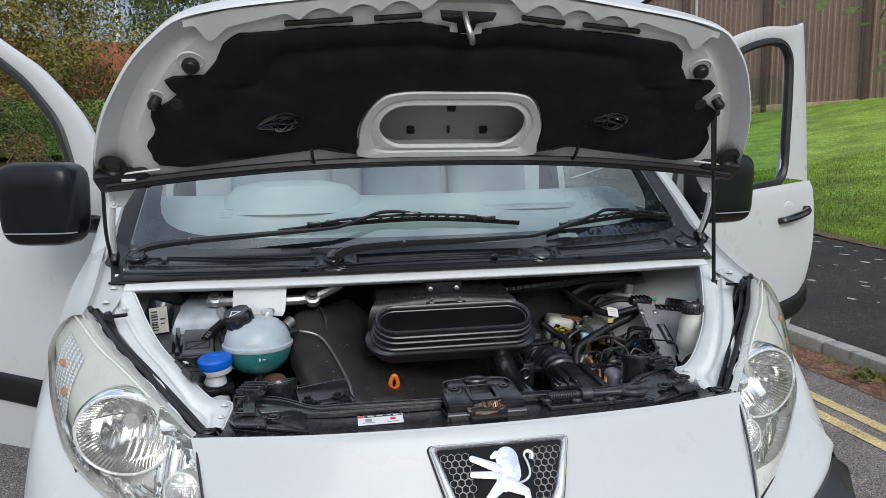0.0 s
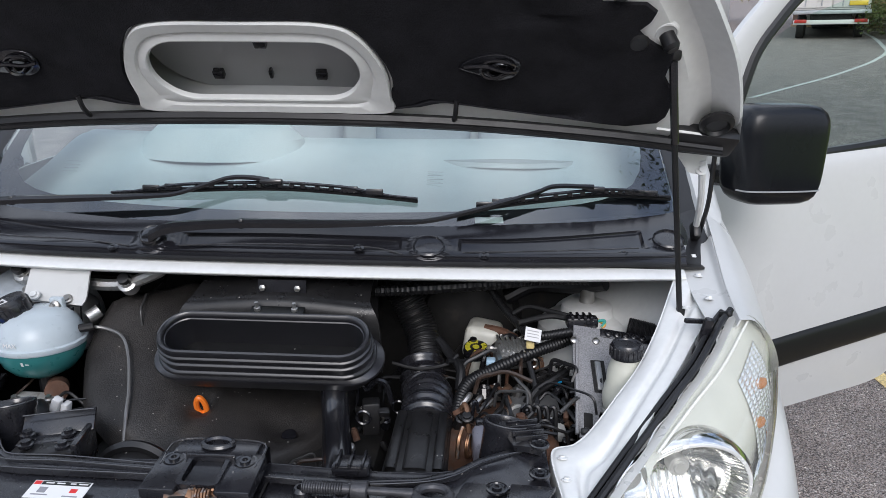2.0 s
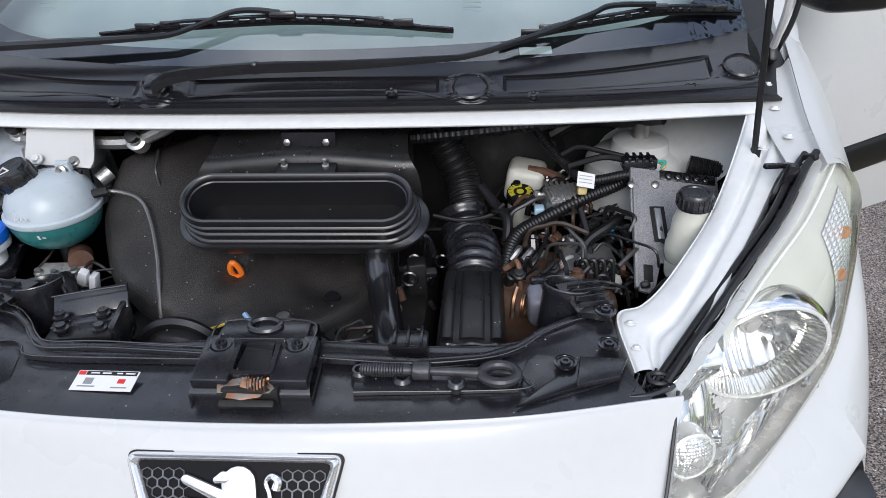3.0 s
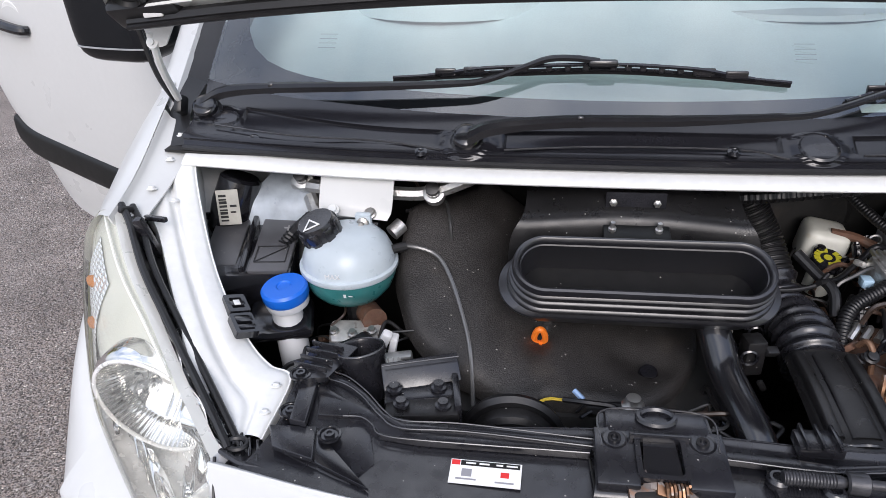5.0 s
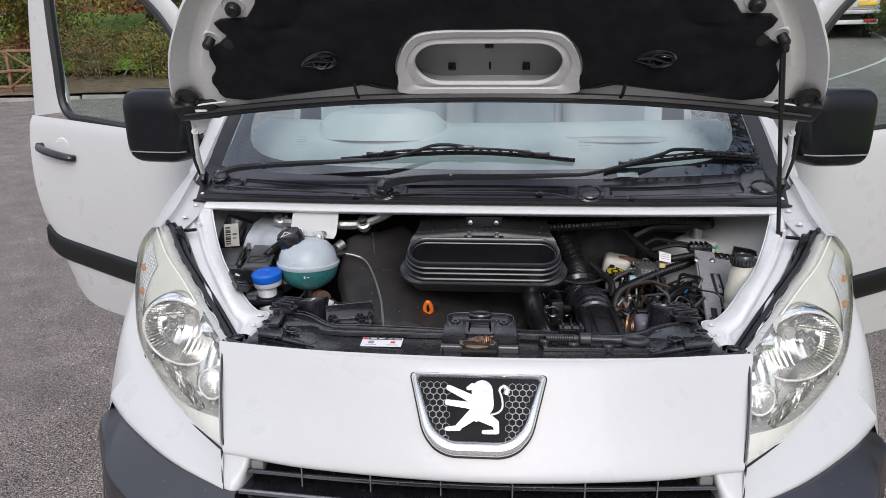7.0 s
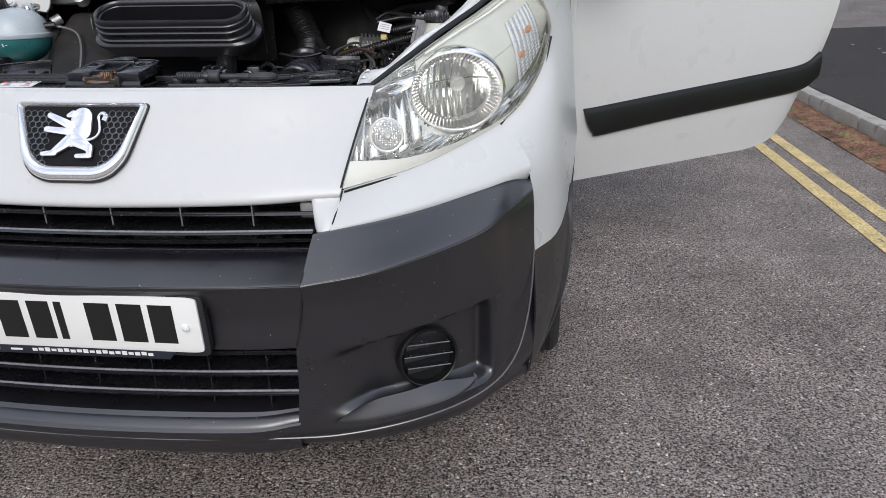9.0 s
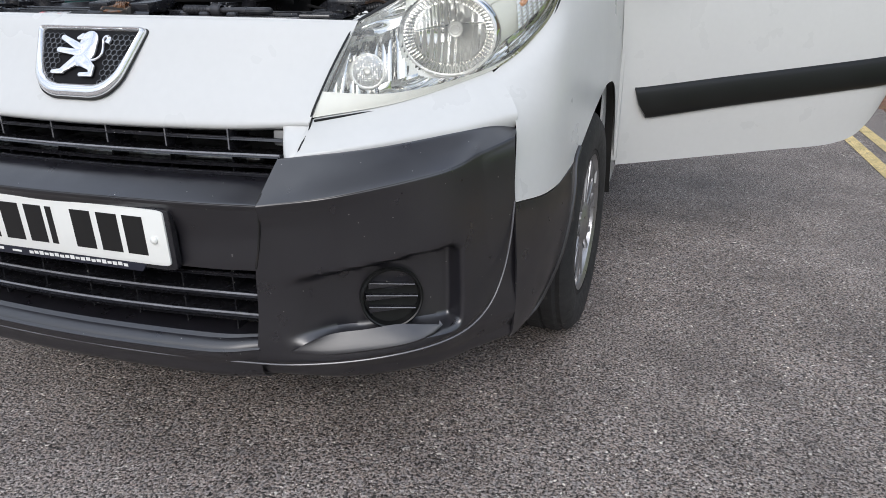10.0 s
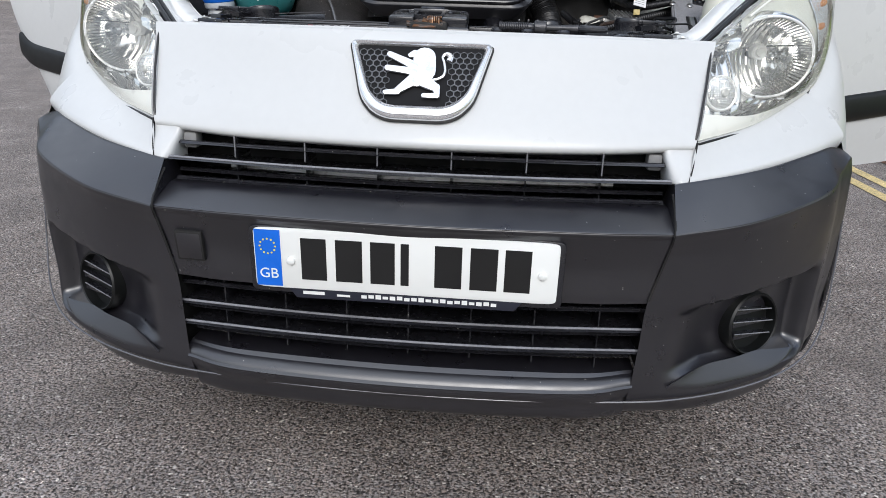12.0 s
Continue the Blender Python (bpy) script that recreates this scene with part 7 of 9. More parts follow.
pair("inner_wing_rail", loft([[p + V(0.004, 0, -0.030) for p in rail_row(0, 0)], rail_row(0.0, 0.0), rail_row(0.05, 0.003), rail_row(0.30, 0.006), rail_row(0.40, -0.002), rail_row(0.47, -0.003), rail_row(0.58, 0.007), rail_row(0.85, 0.006), rail_row(0.95, 0.002), rail_row(1.0, -0.005), [p + V(0, 0, -0.075) for p in rail_row(1.0, 0)]], 70, 60), PAINT_LIT, van, "white pressed inner wing")
raking = True
for sx in (1, -1):
    for x, y, z in ((0.4935, 0.352, 0.9085), (0.4915, 0.396, 0.9165), (0.722, 0.644, 1.071)):
        part("bolt", lathe([(0.0, 0.005), (0.004, 0.005), (0.0045, 0.003), (0.008, 0.0015), (0.008, 0.0)], 10, pose(sx * x, y, z, -20)), PAINT_LIT, van)
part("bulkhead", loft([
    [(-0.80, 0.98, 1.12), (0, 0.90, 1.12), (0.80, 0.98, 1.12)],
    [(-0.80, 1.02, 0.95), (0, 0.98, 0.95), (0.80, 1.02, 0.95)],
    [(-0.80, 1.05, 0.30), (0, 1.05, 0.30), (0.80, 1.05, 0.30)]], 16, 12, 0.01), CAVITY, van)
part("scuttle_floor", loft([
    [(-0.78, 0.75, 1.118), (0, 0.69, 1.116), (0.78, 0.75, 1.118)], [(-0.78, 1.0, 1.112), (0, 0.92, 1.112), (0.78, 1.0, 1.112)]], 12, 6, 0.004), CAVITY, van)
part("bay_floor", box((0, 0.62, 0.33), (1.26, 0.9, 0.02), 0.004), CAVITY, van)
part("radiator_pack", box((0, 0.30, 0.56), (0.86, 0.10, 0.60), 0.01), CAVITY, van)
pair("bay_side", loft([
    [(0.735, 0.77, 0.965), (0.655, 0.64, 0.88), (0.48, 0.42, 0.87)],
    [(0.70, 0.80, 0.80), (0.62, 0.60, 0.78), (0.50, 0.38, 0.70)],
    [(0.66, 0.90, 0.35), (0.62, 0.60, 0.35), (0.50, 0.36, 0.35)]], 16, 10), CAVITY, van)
# white rear corners with the suspension towers
for sx in (1, -1):
    part("rear_corner", loft([
        [(sx * 0.755, 0.74, 1.080), (sx * 0.750, 0.86, 1.090), (sx * 0.72, 0.98, 1.080)],
        [(sx * 0.72, 0.74, 1.000), (sx * 0.66, 0.86, 0.985), (sx * 0.60, 0.99, 1.000)],
        [(sx * 0.68, 0.76, 0.93), (sx * 0.60, 0.86, 0.93), (sx * 0.53, 0.99, 0.95)],
        [(sx * 0.67, 0.77, 0.80), (sx * 0.59, 0.87, 0.82), (sx * 0.52, 1.0, 0.84)]], 14, 16), PAINT_LIT, van)
    tw = part("strut_tower", lathe([(0.105, -0.08), (0.100, 0.0), (0.085, 0.014), (0.060, 0.018), (0.055, 0.020), (0.052, 0.040), (0.040, 0.046), (0.0, 0.046)], 36, pose(sx * 0.588, 0.885, 0.955)), PAINT_LIT, van, "pale suspension strut top")
    part("strut_nut", lathe([(0.016, 0.04), (0.016, 0.075), (0.010, 0.078), (0.010, 0.095), (0, 0.096)], 16, pose(sx * 0.588, 0.885, 0.955)), STEEL, tw)

# ---- slam panel and latch ----
slam = part("slam_panel", loft([
    both((0, 0.201, 0.908), (0.3, 0.217, 0.907), (0.500, 0.254, 0.904)),
    both((0, 0.240, 0.904), (0.3, 0.255, 0.904), (0.485, 0.285, 0.904)),
    both((0, 0.312, 0.904), (0.3, 0.315, 0.904), (0.470, 0.335, 0.910)),
    both((0, 0.345, 0.908), (0.3, 0.338, 0.908), (0.470, 0.385, 0.915)),
    both((0, 0.362, 0.912), (0.30, 0.352, 0.912), (0.465, 0.425, 0.918)),
    both((0, 0.366, 0.885), (0.30, 0.356, 0.885), (0.465, 0.428, 0.890))], 70, 40), PLASTIC, van, "black plastic slam panel over the radiator")


def terrace(name, outline, z, thick, m, parent, bevel=0.003, slope=0.0):
    """A level raised plate with rounded upper edges; slope tips it about its rear edge."""
    bm = slab(outline, thick, None, bevel)
    y0 = max(q[1] for q in outline)
    for v in bm.verts:
        v.co.z += z + slope * (y0 - v.co.y)
    return part(name, bm, m, parent)


terrace("slam_terrace", [(-0.387, 0.348), (-0.363, 0.348), (-0.346, 0.336), (-0.333, 0.320), (-0.284, 0.314), (-0.077, 0.312), (-0.069, 0.327), (-0.169, 0.331), (-0.228, 0.341), (-0.311, 0.342), (-0.342, 0.361), (-0.370, 0.394), (-0.399, 0.420), (-0.427, 0.431), (-0.435, 0.398), (-0.420, 0.347)], 0.9055, 0.010, PLASTIC, slam)
terrace("slam_rim", [(-0.425, 0.429), (-0.396, 0.418), (-0.362, 0.388), (-0.333, 0.355), (-0.306, 0.340), (-0.227, 0.341), (-0.069, 0.329), (-0.068, 0.318), (-0.224, 0.329), (-0.308, 0.328), (-0.339, 0.349), (-0.369, 0.383), (-0.396, 0.404), (-0.421, 0.413)], 0.912, 0.008, PLASTIC, slam)
terrace("slam_rim", [(0.078, 0.328), (0.147, 0.324), (0.203, 0.316), (0.288, 0.328), (0.333, 0.349), (0.368, 0.385), (0.419, 0.417), (0.471, 0.432), (0.469, 0.418), (0.421, 0.403), (0.375, 0.374), (0.337, 0.337), (0.291, 0.316), (0.195, 0.304), (0.075, 0.313)], 0.910, 0.009, PLASTIC, slam)
terrace("bracket_strip", [(-0.461, 0.447), (-0.435, 0.428), (-0.428, 0.321), (-0.450, 0.325)], 0.918, 0.008, PLASTIC, slam, 0.002)
terrace("latch_pad", [(0.123, 0.319), (0.341, 0.294), (0.334, 0.267), (0.128, 0.257)], 0.9045, 0.006, PLASTIC, slam, 0.002)
part("panel_seam", tube([(x, y, 0.9085) for x, y in [(0.076, 0.330), (0.077, 0.298), (0.079, 0.245)]], 0.0016, 6, 8), CAVITY, slam)
part("panel_seam", tube([(x, y, 0.9085) for x, y in [(-0.078, 0.323), (-0.075, 0.282), (-0.072, 0.237)]], 0.0016, 6, 8), CAVITY, slam)
for sx in (1, -1):
    EAR = [(sx * -x, y) for x, y in [(-0.464, 0.294), (-0.467, 0.344), (-0.474, 0.468), (-0.430, 0.438), (-0.392, 0.403), (-0.351, 0.344), (-0.332, 0.281), (-0.354, 0.243)]]
    terrace("slam_ear", EAR if sx < 0 else EAR[::-1], 0.9045, 0.007, PLASTIC, slam, 0.003, -0.03)
    WEDGE = [(sx * -x, y) for x, y in [(-0.476, 0.323), (-0.415, 0.325), (-0.405, 0.269), (-0.461, 0.286)]]
    terrace("corner_wedge", WEDGE if sx < 0 else WEDGE[::-1], 0.911, 0.006, PLASTIC, slam, 0.002)
    TAB = [(sx * -x, y) for x, y in [(-0.419, 0.329), (-0.397, 0.306), (-0.330, 0.236), (-0.406, 0.271)]]
    terrace("corner_tab", TAB if sx < 0 else TAB[::-1], 0.9075, 0.004, GLOSSY, slam, 0.001)
    part("duct_arm", loft([[(sx * 0.465, 0.400, 0.926), (sx * 0.462, 0.470, 0.930)], [(sx * 0.445, 0.395, 0.934), (sx * 0.43, 0.475, 0.936)], [(sx * 0.42, 0.405, 0.930), (sx * 0.395, 0.475, 0.930)]], 10, 8, 0.01), PLASTIC, slam)
    for k in range(4):
        part("duct_rib", box((sx * (0.447 - 0.004 * k), 0.415 + 0.016 * k, 0.938), (0.05, 0.003, 0.008), 0.001, (0, 0, sx * 14)), PLASTIC, slam)
    part("duct_mouth", lathe([(0.033, -0.07), (0.034, -0.012), (0.0365, -0.008), (0.0365, 0.0), (0.031, 0.002), (0.0295, -0.004), (0.028, -0.09), (0.0, -0.09)], 36, pose(0.411 if sx > 0 else -0.389, 0.463, 0.936, -12, sx * 8)), PLASTIC, slam)
    mouth = pose(0.411 if sx > 0 else -0.389, 0.463, 0.936, -12, sx * 8)
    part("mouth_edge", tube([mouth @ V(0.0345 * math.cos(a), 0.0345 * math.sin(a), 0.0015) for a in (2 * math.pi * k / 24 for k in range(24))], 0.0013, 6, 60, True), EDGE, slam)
    for x, y, z in ((0.455, 0.345, 0.920), (0.458, 0.405, 0.932), (0.395, 0.312, 0.915)):
        part("slam_bolt", lathe([(0.015, 0.0), (0.015, 0.003), (0.012, 0.0035), (0.0105, 0.001), (0.007, 0.001), (0.0065, 0.005), (0.0035, 0.005), (0.003, 0.003), (0, 0.003)], 18, pose(sx * x, y, z)), GLOSSY, slam)
for sx in (1, -1):
    cb = part("corner_bracket", box((sx * 0.502, 0.292, 0.886), (0.088, 0.060, 0.012), 0.004, (0, 0, sx * 28)), PLASTIC, slam)
    for k in range(4):
        part("bracket_rib", box((sx * (0.482 + 0.013 * k), 0.290 + 0.007 * k, 0.897), (0.004, 0.040 - 0.004 * k, 0.014), 0.0015, (0, 0, -sx * 20)), GLOSSY, cb)
    part("bracket_loop", tube([(sx * 0.512 + 0.013 * math.cos(a), 0.298 + 0.010 * math.sin(a), 0.904) for a in (2 * math.pi * k / 10 for k in range(10))], 0.0035, 6, 28, True), RUBBER, cb)
    part("bracket_edge", tube([(sx * 0.466, 0.264, 0.900), (sx * 0.495, 0.268, 0.902), (sx * 0.528, 0.284, 0.904)], 0.004, 6, 12), PLASTIC, cb)
# thin lines of painted highlight along the moulded rims
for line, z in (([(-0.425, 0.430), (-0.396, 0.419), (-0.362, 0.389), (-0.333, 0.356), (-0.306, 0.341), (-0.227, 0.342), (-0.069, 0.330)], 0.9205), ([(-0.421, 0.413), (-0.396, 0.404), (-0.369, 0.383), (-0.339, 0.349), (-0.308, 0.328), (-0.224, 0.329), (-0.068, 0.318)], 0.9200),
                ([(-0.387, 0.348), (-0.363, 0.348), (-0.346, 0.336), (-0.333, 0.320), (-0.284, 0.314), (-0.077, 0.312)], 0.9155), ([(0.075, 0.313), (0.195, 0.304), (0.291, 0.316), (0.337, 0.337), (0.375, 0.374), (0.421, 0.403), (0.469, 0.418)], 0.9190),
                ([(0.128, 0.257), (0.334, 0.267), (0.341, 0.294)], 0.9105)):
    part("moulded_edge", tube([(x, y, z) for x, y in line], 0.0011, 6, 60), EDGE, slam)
latch = part("latch_block", loft([
    [(-0.078, 0.246, 0.900), (0.078, 0.246, 0.900)], [(-0.076, 0.250, 0.918), (0.076, 0.250, 0.918)], [(-0.070, 0.295, 0.928), (0.070, 0.295, 0.928)],
    [(-0.066, 0.345, 0.934), (0.066, 0.345, 0.934)], [(-0.064, 0.372, 0.930), (0.064, 0.372, 0.930)], [(-0.064, 0.374, 0.890), (0.064, 0.374, 0.890)]], 20, 24), PLASTIC, van, "black plastic bonnet latch housing")
part("latch_groove", loft([[(-0.022, 0.262, 0.931), (0.022, 0.262, 0.931)], [(-0.018, 0.314, 0.9395), (0.018, 0.314, 0.9395)]], 6, 6, 0.002), GLOSSY, latch)
part("latch_frame", band(oval(0.058, 0.062, 40, 8), oval(0.046, 0.050, 40, 8), 0.012, pose(0, 0.290, 0.930, 9)), PLASTIC, latch)
for x in (-0.050, 0.050):
    part("latch_cheek", box((x, 0.290, 0.929), (0.048, 0.080, 0.020), 0.003, (8, 0, 0)), PLASTIC, latch)
part("latch_tower", box((0, 0.340, 0.936), (0.120, 0.040, 0.020), 0.005, (4, 0, 0)), PLASTIC, latch)
part("latch_apron", box((0, 0.236, 0.905), (0.070, 0.010, 0.020), 0.003, (30, 0, 0)), CAVITY, latch)
part("latch_edge", tube(both((0, 0.360, 0.9470), (0.064, 0.352, 0.9455), (0.066, 0.300, 0.9405)), 0.0012, 6, 40), EDGE, latch)
part("latch_ring", tube([(0.0 + 0.021 * math.cos(a), 0.342 + 0.014 * math.sin(a), 0.950) for a in (2 * math.pi * k / 12 for k in range(12))], 0.004, 6, 32, True), PLASTIC, latch)
part("latch_bar", box((0, 0.314, 0.944), (0.068, 0.006, 0.010), 0.001), PLASTIC, latch)
for x in (-0.051, 0.049):
    part("latch_bolt", lathe([(0.017, 0.0), (0.017, 0.003), (0.013, 0.0035), (0.011, 0.001), (0.008, 0.001), (0.0075, 0.006), (0.004, 0.006), (0.0035, 0.003), (0, 0.003)], 18, pose(x, 0.312, 0.939, 8)), GLOSSY, latch)
part("latch_mouth", box((0.002, 0.258, 0.914), (0.072, 0.034, 0.022), 0.003), CAVITY, latch)
CLAW = mat("worn_latch_steel", (0.20, 0.17, 0.15), 0.45, 0.8, vary=0.3, vscale=60, alt=(0.30, 0.15, 0.08), alt_at=0.5, alt_scale=55)
for k, (x, y, z, rz, w) in enumerate(((-0.024, 0.252, 0.921, 20, 0.034), (-0.012, 0.262, 0.926, -35, 0.030), (0.006, 0.254, 0.924, 10, 0.034), (0.020, 0.250, 0.920, -18, 0.032), (-0.002, 0.244, 0.916, 4, 0.050), (0.028, 0.260, 0.924, 60, 0.022))):
    part("latch_claw", slab([(-w / 2, -0.005), (-w * 0.1, -0.009), (w * 0.35, -0.006), (w / 2, 0.002), (w * 0.15, 0.008), (-w * 0.2, 0.003), (-w * 0.42, 0.009)], 0.005, pose(x, y, z, 28, 6 * (k % 3) - 6, rz), 0.001), (CLAW, COPPER)[k % 3 == 2], latch)
part("latch_spring", tube([(0.000 + 0.026 * t / 40, 0.250 + 0.008 * math.cos(t), 0.927 + 0.008 * math.sin(t)) for t in range(0, 40)], 0.0020, 5), COPPER, latch)
# sticker with pictograms
stk = axes((-0.199, 0.274, 0.9085), (1, -0.05, 0.02), (0, -0.20, 1))
STW = mat("sticker_white", (0.74, 0.74, 0.74), 0.4, vary=0.04)
sticker = part("label_sticker", slab([(-0.042, -0.016), (0.042, -0.016), (0.042, 0.016), (-0.042, 0.016)], 0.0008, stk), STW, slam, "white warning sticker with small symbols")
bars(sticker, stk @ pose(0, 0, 0.0008), [(-0.030, 0.040, 0.0085, 0.0150), ], INK, 0.0003, "sticker_bar")
bars(sticker, stk @ pose(0, 0, 0.0008), [(-0.041, -0.031, 0.0085, 0.0150), (0.018, 0.028, -0.004, 0.003)], mat("sticker_red", (0.6, 0.03, 0.03), 0.4), 0.0003, "sticker_bar")
bars(sticker, stk @ pose(0, 0, 0.0011), [(-0.024, -0.012, 0.0108, 0.0128), (-0.008, 0.004, 0.0108, 0.0128), (0.012, 0.020, 0.0108, 0.0128), (0.024, 0.037, 0.0108, 0.0128)], STW, 0.0003, "sticker_bar")
bars(sticker, stk @ pose(0, 0, 0.0008), [(-0.028, -0.016, -0.006, 0.004), (-0.034, -0.010, -0.0105, -0.0085), (0.012, 0.034, -0.0115, -0.0095)], mat("sticker_grey", (0.25, 0.25, 0.27), 0.4), 0.0003, "sticker_bar")
# towing eye stored in its tray
TOW = mat("grey_tow_steel", (0.055, 0.055, 0.060), 0.36, 0.35, vary=0.25, vscale=60, alt=(0.10, 0.09, 0.08), alt_at=0.62, alt_scale=90, bump=0.2, bscale=300)
EYE = [V(x, y, 0.922) for x, y in [(0.134, 0.288), (0.190, 0.287), (0.212, 0.286), (0.284, 0.283)]]
eye = part("towing_eye", tube(EYE, lambda q: 0.0080 - 0.0022 * smooth(0.30, 0.55, q) + 0.0016 * smooth(0.85, 1.0, q), 14, 30), TOW, van, "dark steel screw-in towing eye in its tray")
rc = V(*[(0.310, 0.282)][0], 0.922)
part("eye_ring", tube([rc + V(0.0225 * math.cos(a), 0.0170 * math.sin(a), 0) for a in (2 * math.pi * k / 14 for k in range(14))], 0.0066, 10, 44, True), TOW, eye)
for k in range(16):
    q = EYE[0].lerp(EYE[1], (k + 0.5) / 16)
    part("thread", lathe([(0.0078, -0.0010), (0.0094, 0.0), (0.0078, 0.0010)], 14, axes(q, (0, 0, 1), EYE[1] - EYE[0])), TOW, eye)
part("eye_collar", lathe([(0.0095, -0.012), (0.0125, -0.010), (0.0125, 0.010), (0.0095, 0.012)], 14, axes(EYE[2], (0, 0, 1), EYE[2] - EYE[1])), TOW, eye)
for x, y in [(0.132, 0.292), (0.188, 0.278), (0.256, 0.272)]:
    part("tray_clip", lathe([(0.013, -0.004), (0.013, 0.004), (0.010, 0.008), (0.007, 0.008), (0.006, 0.002), (0, 0.002)], 18, pose(x, y, 0.911)), PLASTIC, slam)
clip = part("hose_guide", box((0.190, 0.345, 0.922), (0.052, 0.034, 0.016), 0.003), PLASTIC, slam)
for k in range(3):
    part("guide_rib", box((0.172 + 0.018 * k, 0.345, 0.932), (0.004, 0.040, 0.008), 0.001), PLASTIC, clip)

# ---- engine cover, intake ----
SPECK = mat("pale_grit", (0.30, 0.29, 0.27), 0.8)
COVER_O = [(-0.372, 0.670), (-0.355, 0.605), (-0.325, 0.558), (-0.255, 0.512), (-0.191, 0.490), (-0.145, 0.484), (-0.122, 0.494), (-0.040, 0.492), (0.005, 0.490), (0.040, 0.504), (0.084, 0.552), (0.116, 0.620), (0.125, 0.68), (0.12, 0.76), (0.0, 0.84), (-0.20, 0.84), (-0.34, 0.79)]


def cover_z(x, y):
    z = 0.838 + max(0, y - 0.485) * (0.12 + 0.35 * (1 - smooth(-0.34, -0.10, x)) + 0.25 * (1 - smooth(-0.20, 0.05, x)))
    z = min(z, 1.02)
    z += 0.006 * smooth(-0.05, -0.10, x) * smooth(0.50, 0.54, y)
    z -= 0.018 * math.exp(-(((x - 0.030) / 0.05) ** 2 + ((y - 0.585) / 0.032) ** 2))
    z -= 0.030 * math.exp(-(((x + 0.134) / 0.018) ** 2 + ((y - 0.600) / 0.022) ** 2))
    z += 0.012 * math.exp(-(((x + 0.23) / 0.03) ** 2))
    return z


co = rounded(COVER_O, 120)
cc = (-0.10, 0.66)
crow = []
for f in (0.0, 0.02, 0.06, 0.12, 0.20, 0.30, 0.42, 0.55, 0.68, 0.80, 0.90, 0.97, 0.999):
    crow.append([V(x, y, cover_z(x, y) - (0.030 if f == 0 else 0.006 if f == 0.02 else 0)) for x, y in blend(co, [cc] * 120, f)])
cover = part("engine_cover", grid(crow, closed_u=True), COVER, van, "rough black moulded engine cover", 60)
part("engine_block", box((-0.06, 0.66, 0.60), (0.52, 0.36, 0.44), 0.03), CAVITY, van)
rgd = random.Random(8)
for k in range(16):
    x, y = rgd.uniform(-0.33, 0.05), rgd.uniform(0.51, 0.66)
    part("grit", box((0, 0, 0), (rgd.uniform(0.0015, 0.004), rgd.uniform(0.001, 0.002), 0.001), 0.0), SPECK, cover).data.transform(pose(x, y, cover_z(x, y) + 0.001, -14, 0, rgd.uniform(0, 180)))
part("cover_bolt", lathe([(0.016, -0.004), (0.013, 0.004), (0.008, 0.005), (0, 0.003)], 16, pose(0.034, 0.570, 0.838, 18)), GLOSSY, cover)
PALEALU = mat("pale_aluminium", (0.62, 0.61, 0.58), 0.4, 0.6, vary=0.25, vscale=40, alt=(0.25, 0.18, 0.13), alt_at=0.58, alt_scale=70, bump=0.3, bscale=200)
ORANGE = mat("orange_plastic", (0.85, 0.20, 0.02), 0.35, vary=0.1)
dip = part("dipstick", tube([(-0.134 + 0.0085 * math.sin(a) * (1 - 0.25 * math.cos(a)), 0.598 - 0.006 * math.cos(a), 0.876 + 0.018 * math.cos(a)) for a in (2 * math.pi * k / 16 for k in range(16))], 0.0052, 8, 40, True), ORANGE, van, "orange dipstick loop handle")
part("dipstick_neck", lathe([(0.010, -0.012), (0.010, 0.004), (0.006, 0.010), (0, 0.010)], 14, pose(-0.134, 0.602, 0.852, 10)), ORANGE, dip)
part("dipstick_tube", tube([(-0.138, 0.622, 0.79), (-0.134, 0.604, 0.848)], 0.009, 10), GLOSSY, dip)
part("trim_edge", tube([(-0.152, 0.482, 0.832), (-0.146, 0.481, 0.838), (-0.134, 0.485, 0.840), (-0.118, 0.491, 0.842), (-0.085, 0.490, 0.841)], 0.0024, 6, 10), mat("yellow_trim", (0.7, 0.5, 0.05), 0.5), cover)
# overflow pipe running over the cover
part("thin_hose", tube([V(x, y, max(z, cover_z(x, y) + 0.006) if 0.50 < y < 0.65 else z) for x, y, z in [(-0.372, 0.652, 1.000), (-0.335, 0.660, 0.995), (-0.300, 0.655, 0.982), (-0.275, 0.625, 0.955), (-0.250, 0.57, 0.915), (-0.238, 0.53, 0.885), (-0.231, 0.49, 0.82), (-0.230, 0.47, 0.74)]], 0.0034, 8, 50), mat("grey_hose", (0.11, 0.11, 0.11), 0.16, spec=0.9), van, "thin grey overflow hose")

